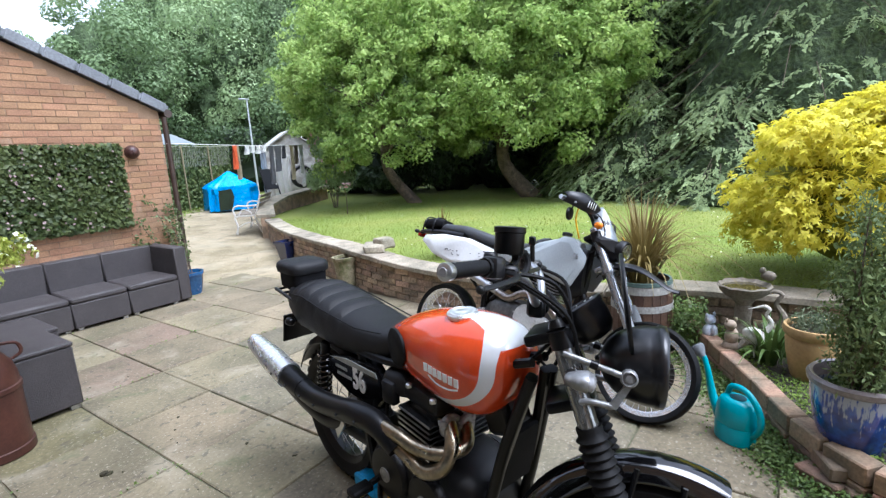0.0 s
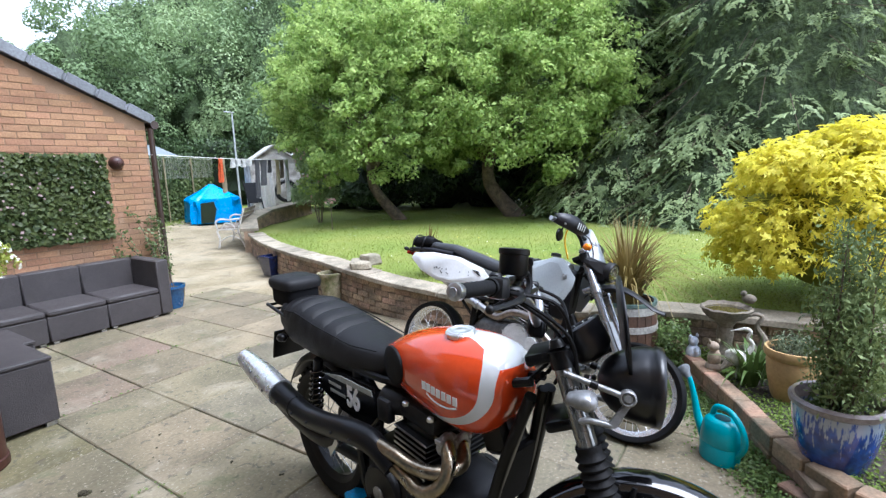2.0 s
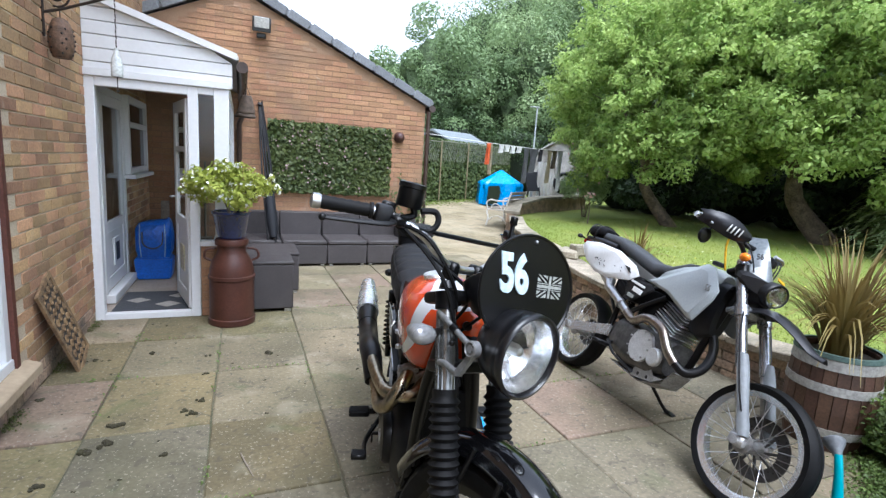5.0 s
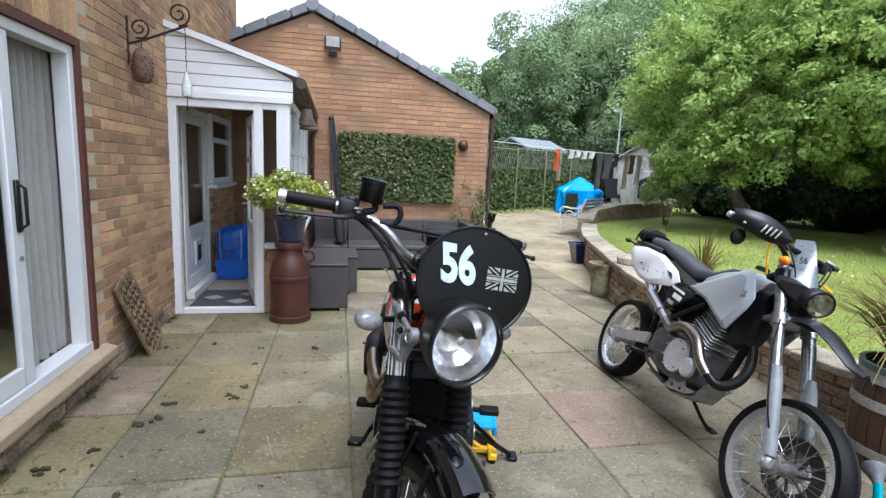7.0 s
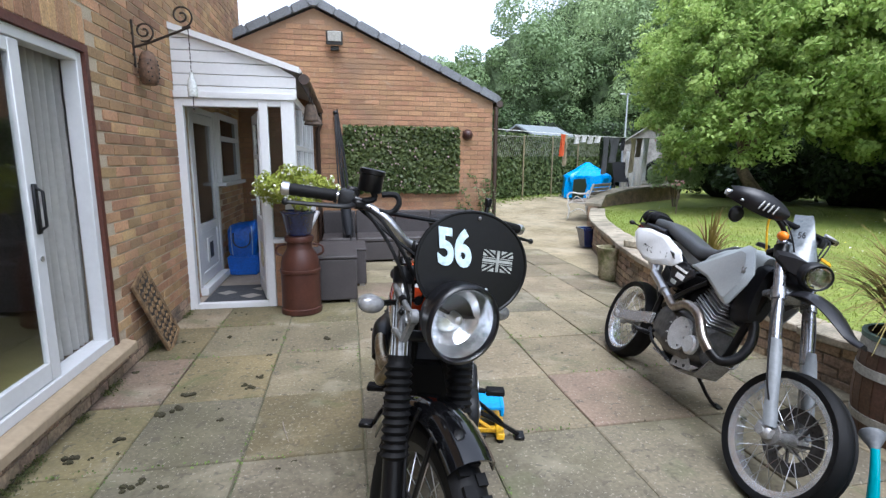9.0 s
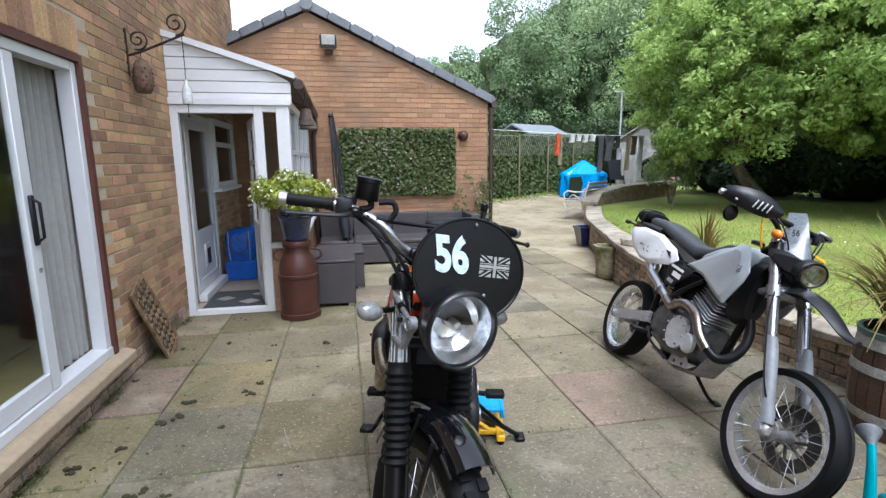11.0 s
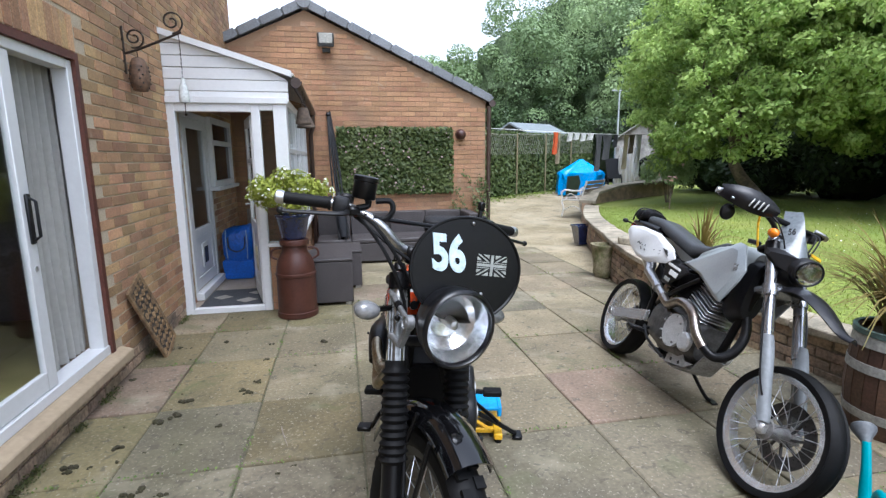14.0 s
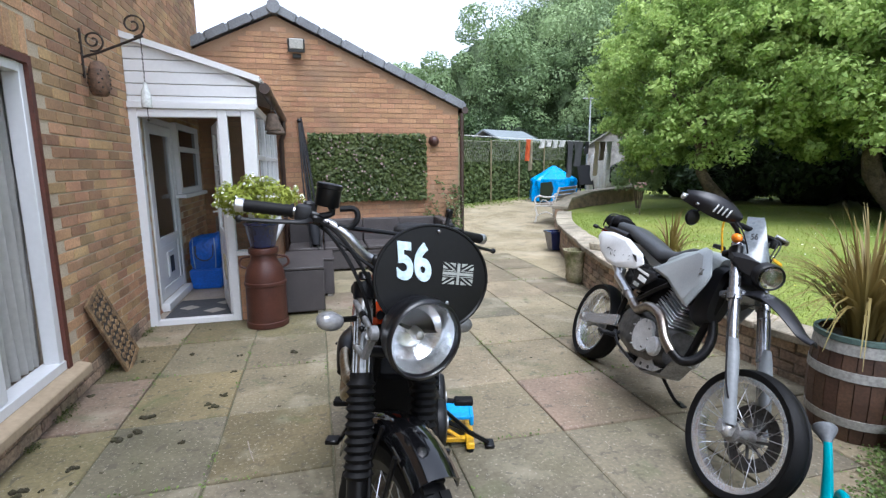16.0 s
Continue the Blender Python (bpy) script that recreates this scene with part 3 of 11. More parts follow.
# dwarf wall and side windows
bm = B()
span(bm, (-1.372, PY + 0.005, -0.02), (PX - 0.004, PY + 0.12, 0.655))
span(bm, (PX - 0.12, PY + 0.12, -0.02), (PX - 0.004, GY, 0.655))
dwarf = tagged(part("wall_porch", bm, "mortar_garage", smooth=0), "low brick wall under the porch windows", "wall", kind="structure")
brickwork(dwarf, (-1.372, PY + 0.005, 0), (1, 0, 0), (0, -1, 0), 0.24, 0.0, 0.66, lambda *a: True, "brick_garage", (-1.2, PY, 0.3), 60, 8)
brickwork(dwarf, (PX - 0.004, PY + 0.01, 0), (0, 1, 0), (1, 0, 0), GY - PY - 0.02, 0.0, 0.66, lambda *a: True, "brick_garage", (PX, PY, 0.3), 140, 9)
bar(porch, (PX - 0.14, PY + 0.10, 0.66), (PX + 0.06, GY - 0.01, 0.70), "side_sill")
for y in (PY + 0.10, 6.5, 7.15, 7.8, 8.36):
    bar(porch, (PX - 0.075, y, 0.70), (PX, y + 0.06, FZ), "side_mullion")
bar(porch, (PX - 0.075, PY + 0.10, FZ), (PX, GY - 0.01, FZ + 0.08), "side_head")
bar(porch, (PX - 0.07, PY + 0.16, 1.58), (PX - 0.006, 8.36, 1.63), "side_transom")
for y0, y1 in ((PY + 0.16, 6.5), (6.56, 7.15), (7.21, 7.8), (7.86, 8.36)):
    q = B()
    span(q, (PX - 0.045, y0, 0.70), (PX - 0.035, y1, FZ))
    part("side_pane", q, "pane", porch, "", 0).visible_shadow = False
# gable cladding: tapering white boards
top = lambda x: 2.64 - (x - HX) * (2.64 - 2.30) / (-1.09 - HX)
gz = FZ + 0.012
while gz < 2.62:
    z1 = min(gz + 0.098, 2.64)
    xe = min(-1.10, HX + (2.64 - gz - 0.0) / 0.3063)
    xt = min(-1.10, HX + (2.64 - z1) / 0.3063)
    q = B()
    prism(q, [(HX + 0.004, gz), (xe, gz), (max(xt, HX + 0.01), z1), (HX + 0.004, z1)], 1, PY + 0.012, PY + 0.045)
    bmesh.ops.bevel(q, geom=list(q.edges), offset=0.003, segments=1, affect="EDGES")
    part("cladding_board", q, "upvc", porch, smooth=0)
    gz += 0.104
q = B()
prism(q, [(HX + 0.003, 2.64), (-1.06, 2.29), (-1.06, 2.345), (HX + 0.003, 2.695)], 1, PY - 0.03, PY + 0.06)
part("barge_board", q, "upvc", porch, smooth=0)
bar(porch, (HX + 0.003, PY - 0.02, FZ), (PX + 0.02, PY + 0.012, FZ + 0.06), "fascia")
q = B()
prism(q, [(HX + 0.003, 2.66), (-1.05, 2.31), (-1.05, 2.34), (HX + 0.003, 2.69)], 1, PY + 0.06, GY - 0.01)
mat("roof_sheet", (0.5, 0.47, 0.42), 0.4, col2=(0.35, 0.33, 0.3), s1=4, s2=40, bump=0.1)
part("porch_roof", q, "roof_sheet", porch, "weathered roof sheet", 0)
q = B()
tube(q, [(-1.02, PY - 0.04, 2.235), (-1.02, GY - 0.02, 2.215)], 0.05, 10)
part("gutter", q, "gutter", porch, "brown plastic gutter")
q = B()
tube(q, [(-1.02, GY - 0.1, 2.18), (-1.02, GY - 0.1, 2.0), (-1.06, GY - 0.06, 1.9), (-1.06, GY - 0.06, 0.0)], 0.033, 8)
part("porch_downpipe", q, "gutter", porch)
# porch floor and mat
q = B()
span(q, (HX, PY + 0.07, -0.01), (PX - 0.12, GY, 0.03))
mat("porch_tile", (0.32, 0.27, 0.22), 0.7, col2=(0.24, 0.2, 0.16), bump=0.1)
tagged(part("floor_porch", q, "porch_tile", smooth=0), "pale tiled porch floor", "floor", kind="structure")
q = B()
box(q, (-1.80, 6.0, 0.038), (0.62, 0.72, 0.012), 0.004)
mat("doormat", (0.05, 0.053, 0.06), 0.95, col2=(0.03, 0.032, 0.036), s2=150, bump=0.8)
dm = tagged(part("doormat", q, "doormat", smooth=0), "dark grey rubber-backed mat with pale diamonds", "doormat")
mat("mat_pale", (0.3, 0.28, 0.25), 0.95, s2=150, bump=0.5)
for cx, cy, s in ((-1.68, 5.86, 0.11), (-1.95, 6.02, 0.1), (-1.62, 6.16, 0.09)):
    q = B()
    prism(q, [(cx - s, cy), (cx, cy - s * 0.9), (cx + s, cy), (cx, cy + s * 0.9)], 2, 0.0445, 0.0475)
    part("mat_diamond", q, "mat_pale", dm, "pale diamond patch", 0)
# inner white door in the house wall, with a cat flap
idoor = thing("inner_door", None, "white plastic door with dark glass and a cat flap", "door", kind="structure")
X = HX - 0.04
for a, b, nm in (((X, I0, 0.12), (X + 0.055, I0 + 0.06, IZ1), "door_frame"), ((X, I1 - 0.06, 0.12), (X + 0.055, I1, IZ1), "door_frame"), ((X, I0 + 0.06, IZ1 - 0.06), (X + 0.055, I1 - 0.06, IZ1), "door_frame"), ((X - 0.0, I0, 0.04), (X + 0.12, I1, 0.12), "door_step")):
    bar(idoor, a, b, nm)
X += 0.005
for a, b, nm in (((X, I0 + 0.065, 0.13), (X + 0.04, I0 + 0.165, IZ1 - 0.065), "stile"), ((X, I1 - 0.165, 0.13), (X + 0.04, I1 - 0.065, IZ1 - 0.065), "stile"), ((X, I0 + 0.165, 0.13), (X + 0.04, I1 - 0.165, 0.25), "rail"), ((X, I0 + 0.165, 0.68), (X + 0.04, I1 - 0.165, 0.78), "rail"), ((X, I0 + 0.165, IZ1 - 0.165), (X + 0.04, I1 - 0.165, IZ1 - 0.065), "rail"), ((X + 0.008, I0 + 0.165, 0.25), (X + 0.03, I1 - 0.165, 0.68), "panel")):
    bar(idoor, a, b, nm)
q = B()
span(q, (X + 0.012, I0 + 0.165, 0.78), (X + 0.022, I1 - 0.165, IZ1 - 0.165))
part("door_glass", q, "pane", idoor, "dark glass", 0)
cf = bar(idoor, (X + 0.03, 6.33, 0.33), (X + 0.045, 6.57, 0.6), "cat_flap")
bar(cf, (X + 0.046, 6.38, 0.37), (X + 0.05, 6.52, 0.55), "flap", "black_plastic", 0.002)
# added box behind the inner door, in the same darkened wall colour
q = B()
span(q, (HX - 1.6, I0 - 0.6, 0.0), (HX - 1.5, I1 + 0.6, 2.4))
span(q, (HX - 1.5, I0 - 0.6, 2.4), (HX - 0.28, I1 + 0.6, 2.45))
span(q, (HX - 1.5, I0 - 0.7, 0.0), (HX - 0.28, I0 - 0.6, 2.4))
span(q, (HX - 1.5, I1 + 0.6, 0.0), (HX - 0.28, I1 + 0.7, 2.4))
tagged(part("wall_hall", q, "room_shade", smooth=0), "added box behind the inner door, coloured dark as a dim hall", "wall", kind="structure")
# white window in the house wall inside the porch
win = thing("window_1", None, "white plastic window over brickwork inside the porch", "window", kind="structure")
WY0, WY1 = 6.93, 8.04
for a, b in (((WY0, 1.20), (WY0 + 0.07, 2.03)), ((WY1 - 0.07, 1.20), (WY1, 2.03)), ((WY0 + 0.07, 1.20), (WY1 - 0.07, 1.27)), ((WY0 + 0.07, 1.96), (WY1 - 0.07, 2.03)), ((WY0 + 0.07, 1.70), (WY1 - 0.07, 1.76))):
    bar(win, (HX + 0.008, a[0], a[1]), (HX + 0.065, b[0], b[1]), "window_frame")
bar(win, (HX + 0.008, WY0 - 0.04, 1.155), (HX + 0.12, WY1 + 0.04, 1.198), "window_sill")
mat("dark_glass", (0.012, 0.014, 0.016), 0.06, amt=0.2, fine=0.05, bump=0.0, spec=0.8)
for z0, z1 in ((1.27, 1.70), (1.76, 1.96)):
    q = B()
    span(q, (HX + 0.012, WY0 + 0.07, z0), (HX + 0.03, WY1 - 0.07, z1))
    part("window_pane", q, "dark_glass", win, "dark reflective pane", 0)
# the open porch door, hinged at the right post and swung in
od = thing("porch_door", Matrix.Translation((-1.462, PY + 0.075, 0.06)) @ Matrix.Rotation(radians(104), 4, "Z"), "white half-glazed porch door with a flap, standing open", "door", kind="structure")
W_, H_ = 0.68, 1.88
for a, b, nm in (((0, -0.022, 0), (0.09, 0.022, H_), "stile"), ((W_ - 0.09, -0.022, 0), (W_, 0.022, H_), "stile"), ((0.09, -0.022, 0), (W_ - 0.09, 0.022, 0.14), "rail"), ((0.09, -0.022, 0.72), (W_ - 0.09, 0.022, 0.82), "rail"), ((0.09, -0.022, H_ - 0.1), (W_ - 0.09, 0.022, H_), "rail"), ((0.09, -0.012, 0.14), (W_ - 0.09, 0.012, 0.72), "panel"), ((0.09, -0.018, 1.42), (W_ - 0.09, 0.018, 1.47), "rail")):
    bar(od, a, b, nm)
q = B()
span(q, (0.09, -0.006, 0.82), (W_ - 0.09, 0.006, H_ - 0.1))
part("door_glass", q, "pane", od, "", 0).visible_shadow = False
mat("flap_cream", (0.6, 0.55, 0.38), 0.5, bump=0.05)
bar(od, (0.22, 0.013, 0.3), (0.42, 0.024, 0.55), "cat_flap", "flap_cream")
q = B()
tube(q, [(W_ - 0.05, 0.025, 0.98), (W_ - 0.05, 0.07, 0.98), (W_ - 0.16, 0.07, 0.98)], 0.009, 8)
part("door_handle", q, "steel", od, "steel lever handle")

# blue bag, recycling box and tools inside the porch
mat("grey_web", (0.06, 0.07, 0.10), 0.8)
mat("pale_web", (0.30, 0.40, 0.52), 0.8)
mat("blue_bag", (0.012, 0.11, 0.48), 0.35, col2=(0.01, 0.07, 0.34), s1=6, s2=40, fine=0.25, bump=0.9, bscale=14, dist=0.02)
q = B()
secs = []
for k, (z, sx, sy) in enumerate(((0.035, 0.17, 0.13), (0.2, 0.185, 0.14), (0.28, 0.19, 0.145))):
    secs.append([(-1.95 + sx * sgx, 7.06 + sy * sgy, z) for sgx, sgy in ((-1, -1), (1, -1), (1, 1), (-1, 1))])
loft(q, secs)
bmesh.ops.bevel(q, geom=list(q.edges), offset=0.015, segments=2, affect="EDGES")
mat("blue_plastic", (0.012, 0.12, 0.55), 0.4, bump=0.05)
tagged(part("storage_box", q, "blue_plastic"), "blue plastic storage box on the porch floor", "box")
bag = thing("shopping_bag", Matrix.Translation((-1.95, 7.06, 0.275)), "crumpled shiny blue woven carrier bag standing in the box", "bag")
q = B()
secs = []
for z, sx, sy in ((0.0, 0.165, 0.12), (0.08, 0.185, 0.14), (0.2, 0.19, 0.145), (0.32, 0.185, 0.135), (0.39, 0.175, 0.11), (0.42, 0.15, 0.06)):
    ring_ = []
    for k in range(28):
        a = 2 * math.pi * k / 28
        c, s_ = math.cos(a), math.sin(a)
        v = Vector((sx * math.copysign(abs(c) ** 0.55, c), sy * math.copysign(abs(s_) ** 0.55, s_), z))
        w_ = 1 + 0.10 * noise.noise(v * 9) + 0.05 * noise.noise(v * 23)
        ring_.append((v.x * w_, v.y * w_, z + 0.03 * (z > 0.25) * noise.noise(v * 12) + (0.03 * c if z > 0.35 else 0)))
    secs.append(ring_)
loft(q, secs)
part("body", q, "blue_bag", bag, smooth=50)
for sx in (-1, 1):
    q = B()
    tube(q, [(-0.10, sx * 0.148, 0.30), (-0.09, sx * 0.165, 0.17), (0.0, sx * 0.17, 0.12), (0.09, sx * 0.165, 0.17), (0.10, sx * 0.148, 0.30)], 0.012, 6, 5, flat=0.4)
    part("handle", q, "grey_web", bag, "grey webbing handle")
    q = B()
    tube(q, [(sx * 0.12, -0.155, 0.39), (sx * 0.125, -0.158, 0.2), (sx * 0.115, -0.145, 0.02)], 0.006, 5, 3)
    part("seam", q, "pale_web", bag, "pale seam binding")
q = B()
cyl(q, (-1.78, 8.25, 0.03), (-1.86, 8.36, 1.25), 0.013, seg=8)
box(q, (-1.775, 8.24, 0.09), (0.24, 0.05, 0.1), 0.02)
mat("broom_wood", (0.35, 0.24, 0.13), 0.7, bump=0.1)
tagged(part("broom", q, "broom_wood"), "wooden broom leaning in the porch corner", "broom")
q = B()
cyl(q, (-1.5, 8.2, 0.03), (-1.5, 8.36, 1.35), 0.014, seg=8)
box(q, (-1.5, 8.22, 0.18), (0.17, 0.02, 0.3), 0.008, Matrix.Rotation(-0.12, 4, "X"))
tagged(part("spade", q, "stone_dark"), "worn garden spade leaning in the porch corner", "spade")
q = B()
box(q, (-1.99, 8.22, 0.42), (0.10, 0.03, 0.78), 0.006, Matrix.Rotation(-0.2, 4, "X"))
tagged(part("plank", q, "wood_grey"), "short grey plank leaning on the wall", "plank")

# ---- on the walls ----
# bracket with scrolls, lantern and glass wind chime
mat("iron", (0.03, 0.024, 0.02), 0.6, 0.6, col2=(0.06, 0.04, 0.03), s1=20, bump=0.2)
BY = 4.72
brk = thing("wall_bracket", None, "rusty wrought iron hanging bracket with two scrolls", "bracket")
q = B()
tube(q, [(HX, BY, 2.30), (HX + 0.12, BY, 2.34), (HX + 0.42, BY, 2.47)], 0.009, 6)
part("arm", q, "iron", brk)
q = B()
tube(q, [(HX + 0.008, BY, 2.16), (HX + 0.008, BY, 2.5)], 0.011, 6)
part("back_bar", q, "iron", brk)


def scroll(cx, cz, r, turns, a0, sgn=1):
    return [(cx + sgn * r * (1 - 0.8 * k / 28) * math.cos(a0 + turns * 2 * math.pi * k / 28), BY, cz + r * (1 - 0.8 * k / 28) * math.sin(a0 + turns * 2 * math.pi * k / 28)) for k in range(29)]


for cx, cz, r, a0 in ((HX + 0.09, 2.42, 0.075, -1.9), (HX + 0.36, 2.545, 0.085, -1.6)):
    q = B()
    tube(q, scroll(cx, cz, r, 1.6, a0), 0.007, 6)
    part("scroll", q, "iron", brk)
mat("lantern_clay", (0.15, 0.085, 0.05), 0.7, col2=(0.06, 0.035, 0.02), s1=25, s2=70, amt=0.9, bump=0.8)
lan = thing("hanging_lantern", None, "brown pierced egg-shaped lantern hanging on the bracket", "lantern")
LX, LZ = HX + 0.10, 2.13
q = B()
lathe(q, [(0.018, 0.2), (0.04, 0.19), (0.055, 0.16), (0.068, 0.10), (0.072, 0.05), (0.066, 0.0), (0.052, -0.04), (0.046, -0.045)], 20, Matrix.Translation((LX, BY, LZ - 0.05)))
part("body", q, "lantern_clay", lan)
for kz in range(6):
    for ka in range(10):
        a = 2 * math.pi * (ka + 0.5 * (kz % 2)) / 10
        zz = -0.02 + kz * 0.03
        rr = float(np.interp(zz, [-0.045, 0, 0.05, 0.10, 0.16, 0.19], [0.046, 0.066, 0.072, 0.068, 0.055, 0.04])) + 0.001
        if ka % 2 == 0:
            q = B()
            blob(q, (LX + rr * math.cos(a), BY + rr * math.sin(a), LZ - 0.05 + zz), 0.007, 1)
            part("hole", q, "black_plastic", lan, "dark pierced hole", 0)
q = B()
tube(q, [(LX, BY, 2.33), (LX, BY, 2.27)], 0.003, 5)
part("hook", q, "iron", lan)
chime = thing("wind_chime", None, "clear glass bottle chime hanging on a thin chain", "wind chime")
CX = HX + 0.40
q = B()
for k in range(10):
    z = 2.455 - k * 0.033
    tube(q, [(CX, BY, z), (CX + 0.004 * (k % 2), BY, z - 0.026)], 0.004, 5)
part("chain", q, "iron", chime)
mat("milky_glass", (0.62, 0.64, 0.62), 0.15, amt=0.3, bump=0.0, spec=0.7)
q = B()
lathe(q, [(0.012, 0.12), (0.014, 0.09), (0.03, 0.05), (0.036, 0.0), (0.036, -0.06), (0.034, -0.065)], 18, Matrix.Translation((CX, BY, 2.02)))
part("bottle", q, "milky_glass", chime)
q = B()
cyl(q, (CX, BY, 1.96), (CX, BY, 1.87), 0.004, seg=6)
blob(q, (CX, BY, 1.865), 0.012, 1)
part("clapper", q, "iron", chime)
# leaning cast scraper mat
sc = thing("boot_scraper_mat", None, "rusty cast iron openwork mat leaning on the house wall", "mat")
sm = Matrix.Translation((HX + 0.16, 4.60, 0.0)) @ Matrix.Rotation(radians(-13), 4, "Y") @ Matrix.Rotation(radians(20), 4, "X")
mat("rust", (0.27, 0.175, 0.085), 0.85, 0.1, col2=(0.08, 0.05, 0.028), s1=15, s2=80, amt=0.9, bump=0.8)


def scr(q_, a, b):
    c = [(p_ + r_) / 2 for p_, r_ in zip(a, b)]
    box(q_, sm @ Vector(c), [abs(r_ - p_) for p_, r_ in zip(a, b)], 0.0, sm.to_3x3().to_4x4())


for a, b in (((-0.009, -0.16, 0.02), (0.009, -0.13, 0.68)), ((-0.009, 0.13, 0.02), (0.009, 0.16, 0.68)), ((-0.009, -0.13, 0.02), (0.009, 0.13, 0.05)), ((-0.009, -0.13, 0.65), (0.009, 0.13, 0.68))):
    q = B()
    scr(q, a, b)
    part("rim", q, "rust", sc, smooth=0)
# thin dark sheet closing the back of the openwork
q = B()
scr(q, (-0.002, -0.13, 0.05), (0.002, 0.13, 0.65))
part("web", q, "soil", sc, "thin dark sheet behind the openwork", 0)
for k in range(9):
    for i in range(4):
        q = B()
        cy, cz = -0.1 + i * 0.066 + 0.03 * (k % 2) - 0.01, 0.085 + k * 0.066
        pts = [sm @ Vector((0.004, cy + 0.026 * math.cos(a) * (1 - a / 12), cz + 0.026 * math.sin(a) * (1 - a / 12))) for a in np.linspace(0, 7.5, 14)]
        tube(q, pts, 0.0068, 5)
        part("scrollwork", q, "rust", sc)
# flood light, alarm bell, ivy screen on the garage wall
fl = thing("flood_light", None, "dark outdoor flood light fixed high on the garage gable", "flood light")
q = B()
box(q, (-0.77, GY - 0.13, 3.25), (0.24, 0.10, 0.19), 0.012, Matrix.Rotation(radians(14), 4, "X"))
mat("lamp_grey", (0.035, 0.037, 0.038), 0.5, bump=0.05)
part("housing", q, "lamp_grey", fl)
q = B()
box(q, (-0.77, GY - 0.184, 3.262), (0.19, 0.01, 0.135), 0.004, Matrix.Rotation(radians(14), 4, "X"))
mat("lamp_lens", (0.5, 0.5, 0.47), 0.15, amt=0.2, bump=0.0)
part("lens", q, "lamp_lens", fl, "pale glass front")
q = B()
box(q, (-0.77, GY - 0.04, 3.12), (0.12, 0.075, 0.06), 0.008)
part("mount", q, "lamp_grey", fl)
q = B()
lathe(q, [(0.085, 0), (0.085, 0.03), (0.07, 0.075), (0.05, 0.10), (0.03, 0.11)], 20, Matrix.Translation((1.29, GY - 0.004, 1.90)) @ RX90)
lathe(q, [(0.032, 0.1), (0.032, 0.125), (0.02, 0.13)], 14, Matrix.Translation((1.29, GY - 0.004, 1.90)) @ RX90)
mat("bell_brown", (0.06, 0.025, 0.02), 0.45, bump=0.05)
tagged(part("wall_vent", q, "bell_brown"), "round dark brown vent cowl on the garage wall", "vent")

# ---- leaf makers ----


def leaf_mesh(name, P, Nn, size, material, parent=None, label="", aspect=0.5, droop=0.0, seed=1, fold=0.18, long_dir=None):
    rg = np.random.default_rng(seed)
    n = len(P)
    Nn = Nn / (np.linalg.norm(Nn, axis=1, keepdims=True) + 1e-9)
    d = rg.normal(size=(n, 3)) if long_dir is None else long_dir + rg.normal(size=(n, 3)) * 0.25
    d[:, 2] -= droop
    d = d - Nn * (d * Nn).sum(1, keepdims=True)
    d /= np.linalg.norm(d, axis=1, keepdims=True) + 1e-9
    s = np.cross(Nn, d)
    L = (size * rg.uniform(0.65, 1.3, n))[:, None]
    a = P - d * L * 0.5
    c = P + d * L * 0.5 - Nn * L * 0.08
    b = P + s * L * aspect * 0.5 + Nn * L * fold * 0.5
    e = P - s * L * aspect * 0.5 + Nn * L * fold * 0.5
    V = np.stack([a, b, c, e], 1).reshape(-1, 3)
    me = bpy.data.meshes.new(name)
    me.vertices.add(4 * n)
    me.vertices.foreach_set("co", V.ravel().astype(np.float32))
    me.loops.add(4 * n)
    me.loops.foreach_set("vertex_index", np.arange(4 * n, dtype=np.int32))
    me.polygons.add(n)
    me.polygons.foreach_set("loop_start", np.arange(0, 4 * n, 4, dtype=np.int32))
    me.update()
    me.validate()
    ob = link_mesh(name, me, material, parent, label, 0)
    ob["kind"] = "stuff"
    return ob


def clump_points(clumps, per, seed, shell=0.55, up=0.35, jitter=0.55):
    """Points and normals in a set of ellipsoid clumps (centre, radii)."""
    rg = np.random.default_rng(seed)
    Ps, Ns = [], []
    for (c, r), k in zip(clumps, per if hasattr(per, "__len__") else [per] * len(clumps)):
        v = rg.normal(size=(int(k), 3))
        v /= np.linalg.norm(v, axis=1, keepdims=True)
        rad = shell + (1 - shell) * rg.random(int(k)) ** 0.6
        Ps.append(np.array(c) + v * np.array(r) * rad[:, None])
        nn = v + rg.normal(size=v.shape) * jitter
        nn[:, 2] += up
        Ns.append(nn)
    return np.concatenate(Ps), np.concatenate(Ns)


leafmat("ivy_leaf", (0.035, 0.06, 0.014), (0.13, 0.16, 0.05))
leafmat("ivy_far", (0.05, 0.085, 0.022), (0.14, 0.18, 0.06))
rg = np.random.default_rng(5)


def screen_leaves(owner, a, b, z0, z1, out, n, size, material, seed, thick=0.07):
    rgs = np.random.default_rng(seed)
    t = rgs.random(n)
    P = np.array(a)[None] + (np.array(b) - np.array(a))[None] * t[:, None]
    P = np.column_stack([P, z0 + (z1 - z0) * rgs.random(n)])
    depth = rgs.random(n) ** 0.8 * thick
    P[:, 0] += out[0] * depth
    P[:, 1] += out[1] * depth
    Nn = rgs.normal(size=(n, 3)) * 0.55 + np.array([out[0], out[1], 0.35])
    return leaf_mesh("ivy_leaves", P, Nn, size, material, owner, aspect=0.8, droop=0.6, seed=seed)


